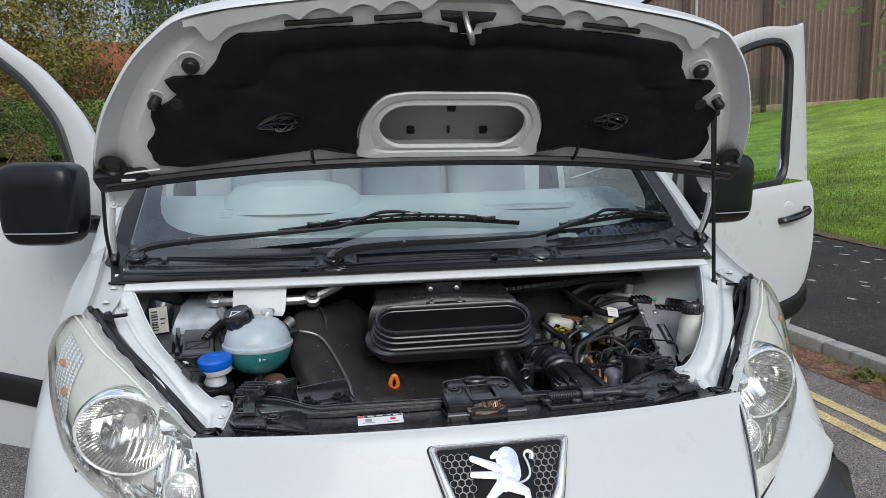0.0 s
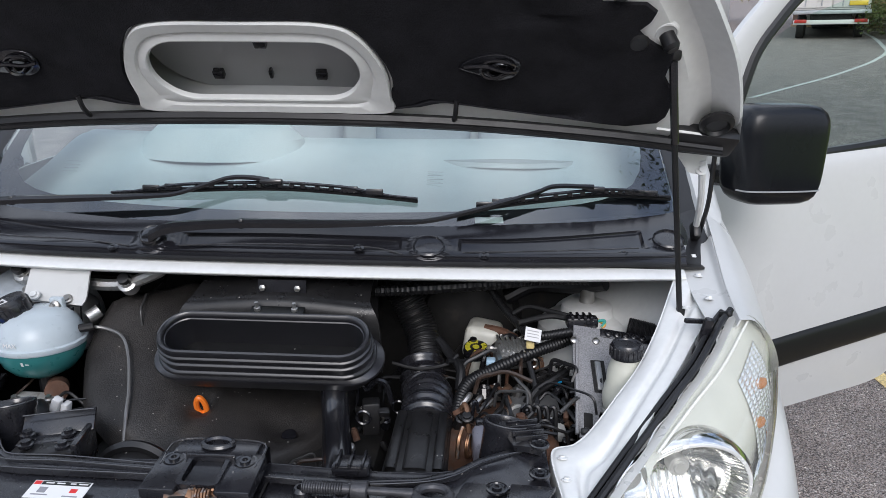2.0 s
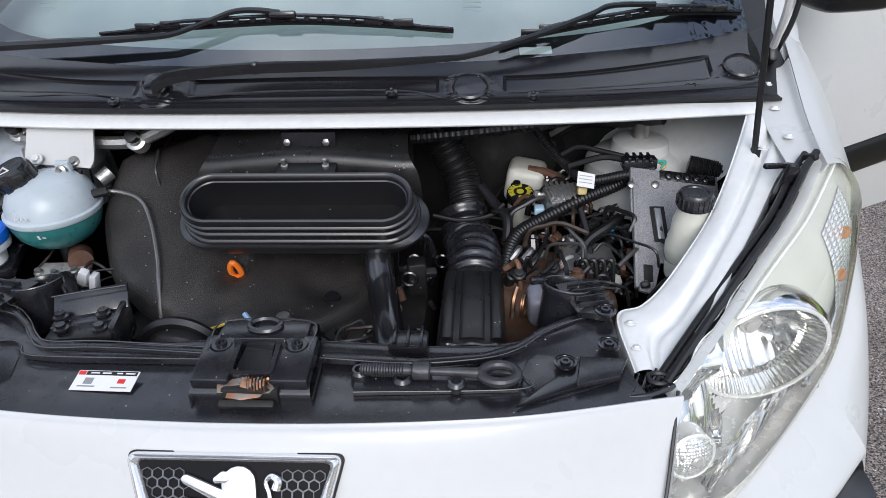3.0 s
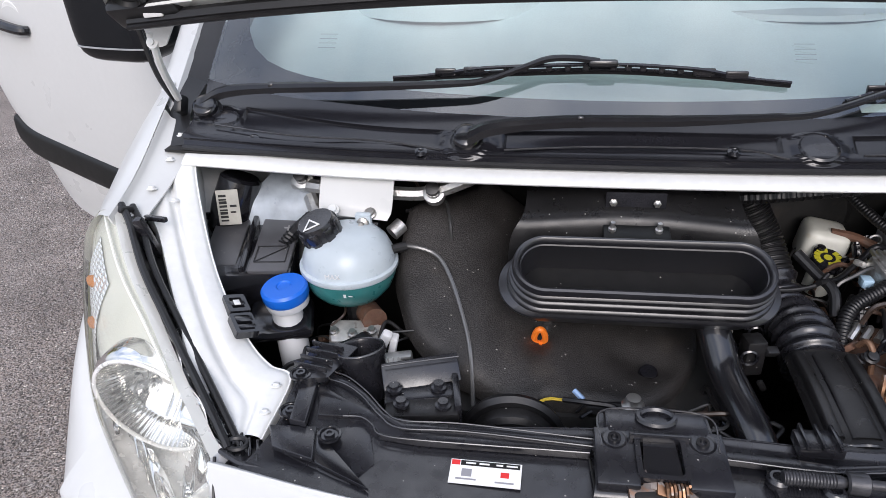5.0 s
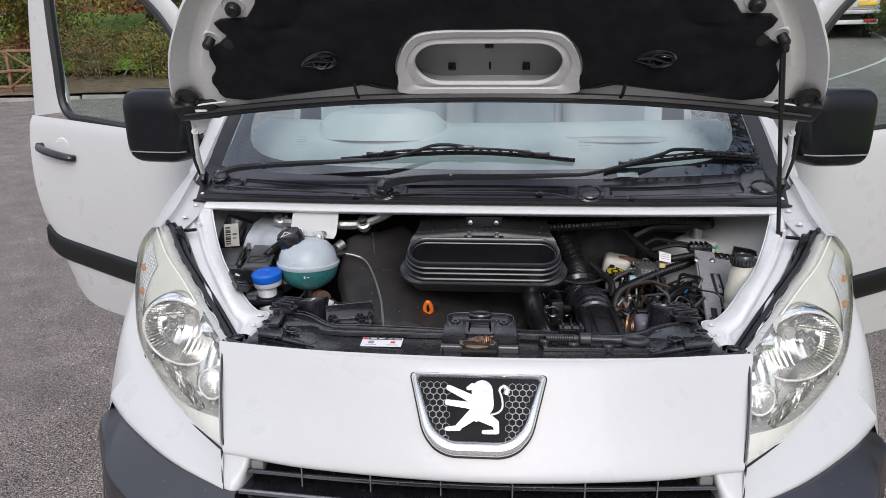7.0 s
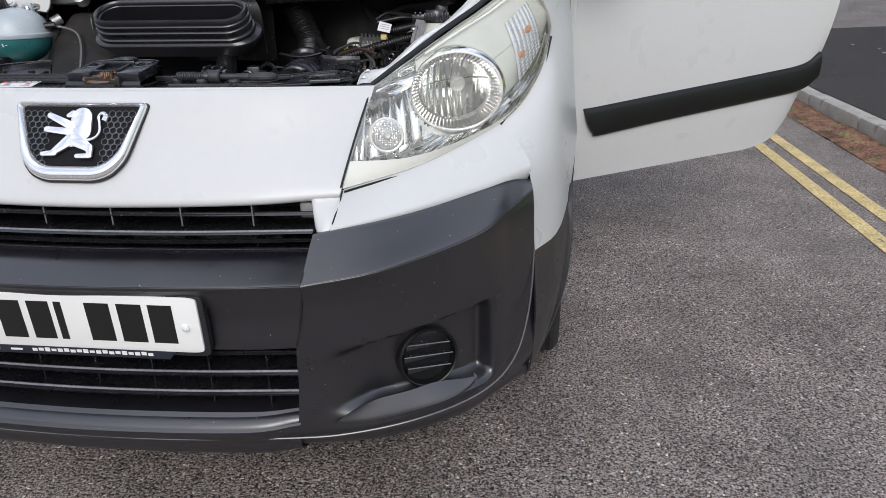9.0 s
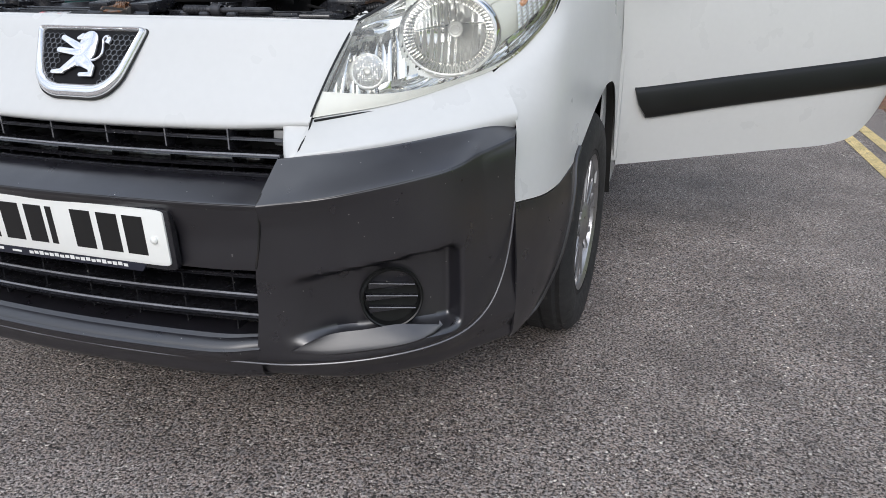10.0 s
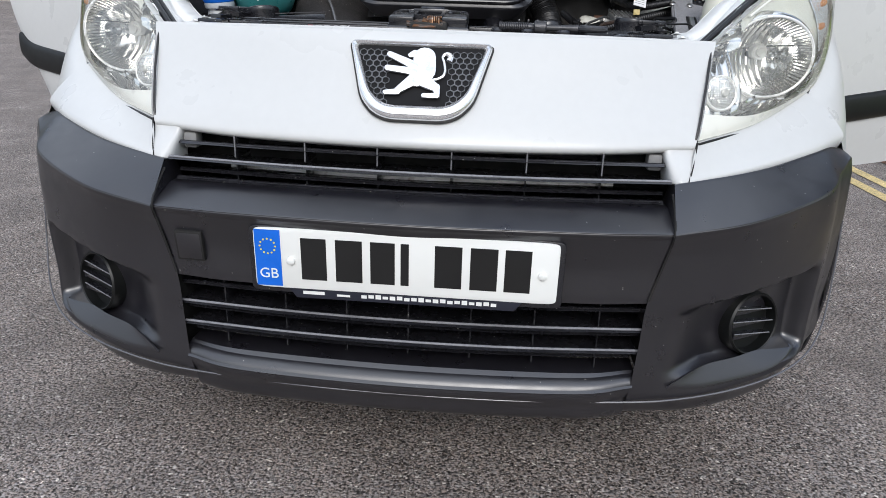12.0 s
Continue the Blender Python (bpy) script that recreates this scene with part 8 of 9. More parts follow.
# air intake mouth: stacked oval lips
im = axes((0.002, 0.554, 1.034), (1, 0, 0), (0, -0.48, 0.875))
irows = []
for w, h, z in ((0.336, 0.078, -0.072), (0.338, 0.080, -0.016), (0.3385, 0.0805, -0.008), (0.342, 0.084, -0.0065), (0.3425, 0.0845, -0.0020), (0.346, 0.088, 0.0020), (0.352, 0.094, 0.0040), (0.359, 0.101, 0.0030),
                (0.363, 0.105, -0.0010), (0.364, 0.106, -0.0070), (0.361, 0.103, -0.0090), (0.3645, 0.1065, -0.0100), (0.3675, 0.1095, -0.0115), (0.3680, 0.1100, -0.0155), (0.3640, 0.1060, -0.0180), (0.3640, 0.1060, -0.0230),
                (0.3700, 0.1115, -0.0240), (0.3725, 0.1140, -0.0255), (0.3725, 0.1140, -0.0300), (0.3680, 0.1100, -0.0320), (0.3680, 0.1100, -0.0400), (0.3760, 0.1150, -0.0410), (0.3790, 0.1180, -0.0430), (0.3790, 0.1180, -0.0480),
                (0.370, 0.108, -0.0500), (0.402, 0.118, -0.056), (0.404, 0.120, -0.058), (0.403, 0.119, -0.062), (0.36, 0.10, -0.09)):
    irows.append([V(x, y, z) for x, y in oval(w, h - 0.009, 96, 0)])
ibm = grid(irows, closed_u=True)
ibm.transform(im)
INTAKE = mat("glossy_intake_rubber", (0.014, 0.014, 0.017), 0.34, vary=0.15, vscale=12, spec=0.8, coat=0.15)
intake = part("air_intake_mouth", ibm, INTAKE, van, "black rubber oval air intake mouth")
# floor coloured blacker to stand for the deep throat's shade, with dust specks
part("intake_floor", slab(oval(0.345, 0.080, 48, 0), 0.002, im @ pose(0, 0, -0.070)), mat("dusty_shaded_throat", (0.0040, 0.0040, 0.0045), 0.5, vary=0.4, vscale=30, alt=(0.02, 0.02, 0.02), alt_at=0.70, alt_scale=90, spec=0.3, specks=0.05), intake)
part("intake_body", loft([
    [(-0.19, 0.645, 0.930), (0, 0.645, 0.930), (0.19, 0.645, 0.930)],
    [(-0.185, 0.642, 1.025), (0, 0.645, 1.032), (0.185, 0.642, 1.025)],
    [(-0.165, 0.670, 1.062), (0, 0.670, 1.072), (0.165, 0.670, 1.062)],
    [(-0.160, 0.790, 1.075), (0, 0.790, 1.085), (0.160, 0.790, 1.075)],
    [(-0.160, 0.80, 0.90), (0, 0.80, 0.90), (0.160, 0.80, 0.90)]], 24, 20, 0.006), PLASTIC_D, intake)
hang = part("hanger_bracket", box((0.002, 0.672, 1.066), (0.090, 0.004, 0.056), 0.0015, (-8, 0, 0)), FOAM, van, "black steel hanger bracket")
part("hanger_foot", box((0.002, 0.640, 1.046), (0.098, 0.034, 0.006), 0.002, (18, 0, 0)), TRIM, hang)
for x in (-0.034, 0.034):
    part("stud", lathe([(0.006, 0), (0.006, 0.005), (0.0035, 0.006), (0.0035, 0.016), (0, 0.016)], 10, pose(x, 0.638, 1.048, 14)), ALU, hang)
    part("nut", lathe([(0.006, 0), (0.006, 0.005), (0.003, 0.006), (0.0, 0.009)], 6, pose(x * 0.95, 0.669, 1.080, 82)), STEEL, hang)
part("conduit", tube([(0.16, 0.76, 1.05), (0.26, 0.77, 1.055), (0.40, 0.80, 1.06), (0.5, 0.84, 1.06), (0.62, 0.88, 1.05)], 0.010, 8, 160, ring=(60, 0.002)), RUBBER, van)

# wiper linkage in cast aluminium and white bracket
link = part("wiper_linkage", tube([(-0.56, 0.762, 1.058), (-0.50, 0.735, 1.062), (-0.42, 0.730, 1.060), (-0.33, 0.726, 1.060), (-0.26, 0.725, 1.085), (-0.24, 0.73, 1.10)], 0.012, 8, 30), ALU, van, "cast aluminium wiper linkage")
for x, y, z in ((-0.541, 0.752, 1.068), (-0.313, 0.722, 1.062)):
    part("linkage_bush", lathe([(0.018, -0.012), (0.018, 0.008), (0.012, 0.010), (0.011, 0.018), (0, 0.019)], 18, pose(x, y, z, 50)), ALU, link)
    part("linkage_nut", lathe([(0.012, 0.0), (0.011, 0.014), (0, 0.016)], 12, pose(x, y - 0.010, z + 0.010, 50)), RUBBER, link)
part("linkage_tube", tube([(-0.53, 0.745, 1.04), (-0.51, 0.72, 1.02), (-0.47, 0.71, 1.022), (-0.44, 0.71, 1.03)], 0.013, 10, 16), ALU, link)
brk = part("reservoir_bracket", loft([
    [(-0.496, 0.716, 1.098), (-0.373, 0.708, 1.098)], [(-0.496, 0.708, 1.085), (-0.374, 0.700, 1.085)], [(-0.497, 0.688, 1.055), (-0.378, 0.688, 1.045)], [(-0.494, 0.672, 1.042), (-0.385, 0.680, 1.030)]], 12, 12, 0.004), PAINT, van, "white steel bracket above the reservoir")
for x, y, z in ((-0.470, 0.672, 1.050), (-0.412, 0.680, 1.042)):
    part("bracket_bolt", lathe([(0.010, 0), (0.010, 0.004), (0.007, 0.005), (0.006, 0.009), (0, 0.009)], 12, pose(x, y, z, 40)), STEEL if x > -0.45 else PAINT_LIT, brk)
part("bracket_clip", box((-0.435, 0.668, 1.030), (0.075, 0.012, 0.010), 0.002, (0, 6, 0)), PLASTIC, brk)

# ---- coolant reservoir ----
TANK = mat("milky_tank_plastic", (0.47, 0.53, 0.57), 0.30, vary=0.08, vscale=20)
for node in TANK.node_tree.nodes:
    if node.type == "BSDF_PRINCIPLED":
        node.inputs["Subsurface Weight"].default_value = 0.25
        node.inputs["Subsurface Radius"].default_value = (0.02, 0.02, 0.02)
COOL = mat("green_coolant_tank", (0.035, 0.17, 0.17), 0.30, vary=0.15, vscale=25)
rm = pose(-0.440, 0.630, 0.978)
tank = part("coolant_reservoir", lathe([(0.076, -0.004), (0.0785, 0.000), (0.0785, 0.006), (0.074, 0.008), (0.072, 0.022), (0.064, 0.040), (0.050, 0.054), (0.030, 0.063), (0.0, 0.067)], 48, rm), TANK, van, "round milky coolant reservoir half full of green fluid")
part("lower_half", lathe([(0.0, -0.064), (0.030, -0.062), (0.052, -0.050), (0.066, -0.034), (0.0735, -0.014), (0.0745, -0.004), (0.076, -0.0035)], 48, rm), COOL, tank, "green coolant in the lower half")
part("tank_neck", lathe([(0.024, 0.0), (0.024, 0.045), (0.0, 0.045)], 24, pose(-0.466, 0.622, 1.005, 10, -14)), TANK, tank)
cap = part("reservoir_cap", lathe([(0.028, 0.0), (0.031, 0.006), (0.031, 0.026), (0.028, 0.034), (0, 0.035)], 30, pose(-0.474, 0.620, 1.030, 14, -16)), PLASTIC, tank, "black screw cap with warning triangle")
cm = pose(-0.474, 0.620, 1.030, 14, -16)
for k in range(8):
    a = 2 * math.pi * k / 8
    part("cap_grip", box((0, 0, 0), (0.008, 0.016, 0.026), 0.003), PLASTIC, cap).data.transform(cm @ pose(0.029 * math.cos(a), 0.029 * math.sin(a), 0.015, 0, 0, math.degrees(a)))
tri_o = [(0.0, 0.015), (-0.014, -0.010), (0.014, -0.010)]
tri_i = [(0.0, 0.010), (-0.0095, -0.0072), (0.0095, -0.0072)]
part("warning_triangle", band(tri_o, tri_i, 0.0008, cm @ pose(-0.004, -0.010, 0.035, 0, 0, 20)), STW, cap)
part("tank_stub", tube([(-0.372, 0.640, 1.000), (-0.350, 0.650, 1.002)], 0.008, 10), RUBBER, tank)
part("tank_stub", tube([(-0.380, 0.685, 1.005), (-0.365, 0.70, 1.015)], 0.013, 12), ALU, tank)
part("tank_lug", box((-0.418, 0.660, 1.030), (0.026, 0.012, 0.050), 0.004, (10, 0, 0)), TANK, tank)
part("lug_bolt", lathe([(0.010, 0), (0.009, 0.006), (0.004, 0.008), (0.004, 0.016), (0, 0.016)], 12, pose(-0.418, 0.652, 1.040, 80)), STEEL, tank)
lettering("level_mark", "MAX", 0.011, axes((-0.447, 0.555, 0.990), (1, 0, 0), (0, -1, 0.1)), STW, tank)
bars(tank, axes((-0.430, 0.5585, 0.961), (1, 0, 0), (0, -1, -0.35)), [(-0.011, -0.007, -0.004, 0.004), (-0.004, 0.0, -0.004, 0.004), (0.004, 0.010, -0.001, 0.001)], STW, 0.0005, "level_bar")
part("lower_hose", tube([(-0.44, 0.63, 0.92), (-0.435, 0.625, 0.86), (-0.42, 0.60, 0.78)], 0.014, 10, 14), RUBBER, tank)

# ---- washer bottle, battery box ----
BLUEP = mat("blue_cap_plastic", (0.01, 0.13, 0.62), 0.35, vary=0.1)
wash = part("washer_filler", tube([(-0.530, 0.565, 0.93), (-0.518, 0.545, 0.86), (-0.505, 0.53, 0.74)], 0.024, 16, 14), mat("grey_white_filler", (0.52, 0.53, 0.54), 0.45), van, "washer bottle neck with blue cap")
part("filler_collar", lathe([(0.026, -0.012), (0.033, -0.008), (0.0345, 0.0), (0.033, 0.006)], 28, pose(-0.526, 0.564, 0.948, 6, -4)), mat("white_collar", (0.50, 0.52, 0.54), 0.4), wash)
part("washer_cap", lathe([(0.034, -0.002), (0.0365, 0.004), (0.0365, 0.016), (0.033, 0.020), (0.012, 0.021), (0.010, 0.019), (0, 0.019)], 32, pose(-0.526, 0.563, 0.954, 6, -4)), BLUEP, wash, "bright blue washer cap")
batt = part("battery_box", box((-0.632, 0.672, 0.912), (0.185, 0.15, 0.14), 0.012, (8, 0, 8)), GLOSSY, van, "black battery box with cover")
# grey puts the sky's reflection into the colour of the glossy lid plates
LIDSHEEN = mat("lid_sky_sheen", (0.075, 0.075, 0.080), 0.34, vary=0.12, vscale=20, specks=0.05)
part("battery_lid", box((-0.575, 0.672, 0.984), (0.066, 0.145, 0.008), 0.003, (10, 0, 6)), LIDSHEEN, batt)
part("battery_panel", box((-0.662, 0.676, 0.985), (0.058, 0.135, 0.006), 0.003, (10, 0, 8)), LIDSHEEN, batt)
part("battery_rim", box((-0.634, 0.748, 1.000), (0.180, 0.008, 0.014), 0.003, (10, 0, 7)), GLOSSY, batt)
MARKM = mat("dark_moulded_mark", (0.012, 0.012, 0.013), 0.5)
bars(batt, pose(-0.572, 0.640, 0.9835, 10, 0, 6), [(-0.026, 0.026, -0.021, -0.0195), (-0.026, 0.026, 0.0195, 0.021), (-0.026, -0.0245, -0.021, 0.021), (0.0245, 0.026, -0.021, 0.021)], MARKM, 0.0006, "moulded_mark")
part("moulded_mark", box((0, 0, 0), (0.064, 0.0016, 0.0008), 0.0), MARKM, batt).data.transform(pose(-0.572, 0.640, 0.9838, 10, 0, 6) @ pose(0, 0, 0, 0, 0, 38))
part("battery_rib", box((-0.620, 0.672, 0.986), (0.010, 0.15, 0.016), 0.003, (10, 0, 8)), GLOSSY, batt)
lettering("polarity_mark", "+", 0.03, pose(-0.556, 0.690, 0.9975, 10, 0, 6), mat("grey_mark", (0.25, 0.25, 0.25), 0.5), batt)
part("filler_shroud", box((-0.540, 0.565, 0.908), (0.10, 0.085, 0.022), 0.010, (8, 0, 14)), GLOSSY, batt)
sens = part("cable_canister", lathe([(0.038, -0.06), (0.040, 0.0), (0.036, 0.045), (0.030, 0.050), (0, 0.050)], 28, pose(-0.672, 0.755, 1.020, -12, 18)), GLOSSY, van, "black canister with a bar code label")
lb = axes((-0.666, 0.713, 1.030), (1, 0, 0.1), (0.1, -1, 0.3))
lab = part("canister_label", slab([(-0.020, -0.030), (0.020, -0.030), (0.020, 0.030), (-0.020, 0.030)], 0.001, lb), mat("dull_paper_label", (0.36, 0.35, 0.31), 0.6, vary=0.15, vscale=40), sens)
bars(lab, lb @ pose(0, 0, 0.001), [(-0.016, -0.002, -0.024 + 0.006 * k, -0.021 + 0.006 * k + 0.001 * (k % 3)) for k in range(8)] + [(0.003, 0.015, 0.0, 0.004), (0.003, 0.013, -0.010, -0.007)], INK, 0.0003, "label_bar")
part("white_cover", loft([[(-0.650, 0.73, 0.985), (-0.52, 0.73, 0.985)], [(-0.645, 0.745, 1.03), (-0.53, 0.745, 1.03)], [(-0.62, 0.80, 1.055), (-0.54, 0.80, 1.055)], [(-0.62, 0.88, 1.06), (-0.54, 0.88, 1.06)]], 12, 14, 0.006), mat("bluish_clear_plastic", (0.36, 0.40, 0.44), 0.30, 0.0, vary=0.25, vscale=25, bump=0.4, bscale=40), van)
part("battery_cable", tube([(-0.515, 0.735, 1.02), (-0.53, 0.715, 1.01), (-0.548, 0.69, 0.998), (-0.56, 0.67, 0.985)], 0.010, 8, 24, ring=(12, 0.002)), RUBBER, van)
part("battery_cable", tube([(-0.498, 0.74, 1.01), (-0.51, 0.715, 0.995), (-0.52, 0.69, 0.985), (-0.50, 0.66, 0.95)], 0.011, 8, 24, ring=(12, 0.002)), RUBBER, van)
clip_m = axes((-0.568, 0.480, 0.966), (0.039, -0.052, -0.017), (0.30, 0.10, 0.92))
cbk = part("clip_block", band(oval(0.036, 0.032, 40, 12), oval(0.022, 0.018, 40, 12), 0.012, clip_m @ pose(-0.021, 0, 0)), GLOSSY, van, "black plastic cable clips on the inner wing")
part("clip_frame", band(oval(0.040, 0.034, 40, 12), oval(0.030, 0.022, 40, 12), 0.012, clip_m @ pose(0.021, -0.002, 0)), GLOSSY, cbk)
part("clip_floor", slab(oval(0.078, 0.028, 40, 12), 0.003, clip_m), PLASTIC, cbk)
for x, w in ((-0.021, 0.010), (0.013, 0.012), (0.028, 0.008)):
    part("clip_bar", box((0, 0, 0), (w, 0.026, 0.010), 0.001), GLOSSY if w > 0.009 else PLASTIC, cbk).data.transform(clip_m @ pose(x, 0, 0.007))
part("clip_window", box((0, 0, 0), (0.010, 0.009, 0.002), 0.0005), PAINT_LIT, cbk).data.transform(clip_m @ pose(-0.021, 0, 0.0125))

# bracket stack at the front, pulley, sensors
stackp = part("relay_bracket", box((-0.300, 0.445, 0.915), (0.108, 0.006, 0.040), 0.002, (-50, -4, 14)), PLASTIC, van, "black bracket with a tilted plate")
part("plate_edge", tube([(-0.352, 0.434, 0.930), (-0.300, 0.446, 0.9335), (-0.248, 0.458, 0.936)], 0.0012, 6, 10), EDGE, stackp)
part("relay_body", box((-0.298, 0.415, 0.895), (0.096, 0.030, 0.020), 0.004, (0, -3, 10)), PLASTIC, stackp)
part("relay_base", box((-0.290, 0.388, 0.896), (0.100, 0.036, 0.016), 0.004, (0, -3, 4)), PLASTIC_D, stackp)
for x, y, z in ((-0.332, 0.412, 0.908), (-0.272, 0.422, 0.908), (-0.318, 0.386, 0.906), (-0.262, 0.388, 0.906)):
    part("relay_bolt", lathe([(0.011, 0), (0.011, 0.004), (0.007, 0.005), (0.007, 0.010), (0, 0.010)], 12, pose(x, y, z)), PLASTIC, stackp)
part("relay_side", box((-0.248, 0.420, 0.885), (0.010, 0.080, 0.060), 0.003, (0, 0, 10)), PLASTIC, stackp)
part("pulley", lathe([(0.0, 0.03), (0.055, 0.028), (0.062, 0.022), (0.064, 0.0), (0.058, -0.004), (0.0, -0.004)], 36, pose(-0.170, 0.432, 0.822, 96, 0, 0)), PLASTIC_D, van, "dark crank pulley behind the slam panel")
part("belt", tube([(-0.170 + 0.066 * math.cos(a), 0.425, 0.826 + 0.066 * math.sin(a)) for a in (2 * math.pi * k / 16 for k in range(16))], 0.009, 6, 48, True), RUBBER, van)
alt = part("thermostat_housing", lathe([(0.030, -0.03), (0.032, 0.0), (0.028, 0.012), (0.018, 0.016), (0, 0.017)], 24, pose(-0.440, 0.560, 0.855, 10)), ALU, van, "cast thermostat housing with hoses")
part("housing_arm", box((-0.400, 0.565, 0.860), (0.05, 0.022, 0.022), 0.006, (0, 8, 10)), ALU, alt)
part("housing_yellow", box((-0.455, 0.535, 0.845), (0.028, 0.014, 0.018), 0.003, (0, 20, 0)), mat("ochre_sealant", (0.5, 0.32, 0.06), 0.7), alt)
part("hose_elbow", tube([(-0.41, 0.555, 0.885), (-0.395, 0.535, 0.88), (-0.388, 0.52, 0.85), (-0.39, 0.50, 0.80)], 0.015, 12, 16), RUBBER, alt)
part("white_connector", box((-0.362, 0.555, 0.872), (0.012, 0.020, 0.045), 0.003, (0, 12, 0)), STW, alt)
part("grey_connector", box((-0.352, 0.530, 0.868), (0.050, 0.018, 0.020), 0.003, (0, -6, 8)), ALU, alt)
part("housing_casting", box((-0.425, 0.575, 0.872), (0.085, 0.050, 0.040), 0.010, (14, 6, 12)), PALEALU, alt)
for hx, hy in ((-0.455, 0.560), (-0.425, 0.556), (-0.396, 0.566)):
    part("casting_bolt", lathe([(0.008, 0), (0.008, 0.004), (0.005, 0.005), (0.005, 0.010), (0, 0.010)], 8, pose(hx, hy, 0.892, 14)), STEEL, alt)
part("sensor_plug", box((-0.372, 0.548, 0.893), (0.016, 0.016, 0.030), 0.004, (10, 25, 0)), STW, alt)
part("ribbed_casting", box((-0.366, 0.510, 0.868), (0.050, 0.026, 0.012), 0.002, (12, -4, 6)), PALEALU, alt)
for k in range(6):
    part("casting_rib", box((-0.386 + 0.008 * k, 0.509, 0.876), (0.002, 0.024, 0.005), 0.0006, (12, -4, 6)), PALEALU, alt)
part("rusty_cap", lathe([(0.020, -0.02), (0.020, 0.02), (0, 0.02)], 18, pose(-0.405, 0.605, 0.895, 80, 0, 30)), RUST, alt)
for x0, y0, z0, x1, y1, z1 in ((-0.36, 0.50, 0.82, -0.30, 0.46, 0.80), (-0.46, 0.50, 0.82, -0.42, 0.46, 0.78), (-0.06, 0.50, 0.82, 0.06, 0.47, 0.80)):
    part("lower_pipe", tube([(x0, y0, z0), ((x0 + x1) / 2, (y0 + y1) / 2, z0 + 0.01), (x1, y1, z1)], 0.012, 8, 10), RUBBER, van)
part("spark_cap", lathe([(0.016, -0.02), (0.016, 0.0), (0.012, 0.004), (0.010, 0.012), (0, 0.013)], 16, pose(-0.009, 0.440, 0.884)), STEEL, van)
part("sensor_wire", tube([(-0.10, 0.47, 0.86), (-0.07, 0.455, 0.87), (-0.03, 0.45, 0.868), (-0.03, 0.42, 0.87)], 0.004, 6, 20), RUBBER, van)
part("wire_end", tube([(-0.085, 0.482, 0.868), (-0.072, 0.470, 0.862)], 0.004, 6), mat("pale_blue_wire", (0.3, 0.45, 0.7), 0.5), van)

# ---- air ducts on the right ----
part("turbo_pipe", tube([(0.115, 0.585, 0.935), (0.120, 0.560, 0.915), (0.130, 0.520, 0.885), (0.148, 0.44, 0.862), (0.158, 0.40, 0.840), (0.160, 0.37, 0.79)], 0.024, 16, 24), GLOSSY, van, "glossy black boost pipe")
airbox = part("air_filter_duct", loft([
    [(0.228, 0.580, 0.845), (0.232, 0.580, 0.850), (0.274, 0.580, 0.850), (0.316, 0.580, 0.850), (0.320, 0.580, 0.845)],
    [(0.226, 0.574, 0.872), (0.234, 0.572, 0.888), (0.274, 0.570, 0.896), (0.314, 0.572, 0.888), (0.322, 0.574, 0.872)],
    [(0.225, 0.560, 0.878), (0.234, 0.558, 0.892), (0.274, 0.556, 0.900), (0.314, 0.558, 0.892), (0.322, 0.560, 0.878)],
    [(0.223, 0.480, 0.876), (0.233, 0.478, 0.890), (0.273, 0.476, 0.897), (0.313, 0.478, 0.890), (0.322, 0.480, 0.876)],
    [(0.221, 0.395, 0.868), (0.231, 0.392, 0.882), (0.272, 0.390, 0.888), (0.314, 0.392, 0.882), (0.323, 0.395, 0.868)],
    [(0.221, 0.382, 0.850), (0.231, 0.376, 0.860), (0.272, 0.374, 0.864), (0.314, 0.376, 0.860), (0.323, 0.382, 0.850)],
    [(0.221, 0.378, 0.80), (0.231, 0.372, 0.80), (0.272, 0.370, 0.80), (0.314, 0.372, 0.80), (0.323, 0.378, 0.80)]], 40, 40), PLASTIC_D, van, "ribbed black air duct")
for x0, x1 in ((0.228, 0.247), (0.255, 0.291), (0.299, 0.318)):
    part("duct_pad", loft([[(x0, 0.552, 0.8925), (x0, 0.47, 0.8905), (x0, 0.397, 0.8820)], [(x0 + 0.003, 0.555, 0.9025), (x0 + 0.003, 0.47, 0.9005), (x0 + 0.003, 0.394, 0.8920)],
                              [(x1 - 0.003, 0.555, 0.9025), (x1 - 0.003, 0.47, 0.9005), (x1 - 0.003, 0.394, 0.8920)], [(x1, 0.552, 0.8925), (x1, 0.47, 0.8905), (x1, 0.397, 0.8820)]], 14, 14), PLASTIC_D, airbox)
part("duct_lip", tube([(0.226, 0.389, 0.876), (0.238, 0.386, 0.886), (0.251, 0.388, 0.883), (0.273, 0.383, 0.890), (0.295, 0.388, 0.883), (0.308, 0.386, 0.886), (0.320, 0.389, 0.876)], 0.0028, 6, 40), EDGE, airbox)
bell = part("intake_bellows", tube([(0.275, 0.578, 0.860), (0.274, 0.620, 0.872), (0.273, 0.665, 0.872), (0.262, 0.715, 0.868), (0.25, 0.76, 0.90)], 0.041, 28, 140, ring=(9, 0.0065)), PLASTIC, van, "black ribbed rubber intake bellows")
part("intake_corrugation", tube([(0.205, 0.84, 1.03), (0.225, 0.83, 0.99), (0.248, 0.81, 0.945), (0.262, 0.76, 0.90)], 0.031, 20, 200, ring=(26, 0.0028)), RUBBER, bell)
part("upper_duct", tube([(0.190, 0.86, 1.06), (0.200, 0.845, 1.04), (0.207, 0.838, 1.025)], 0.036, 18, 8), PLASTIC, bell)
part("sensor_block", box((0.180, 0.575, 0.880), (0.030, 0.030, 0.060), 0.004, (0, 0, 10)), PLASTIC_D, van)

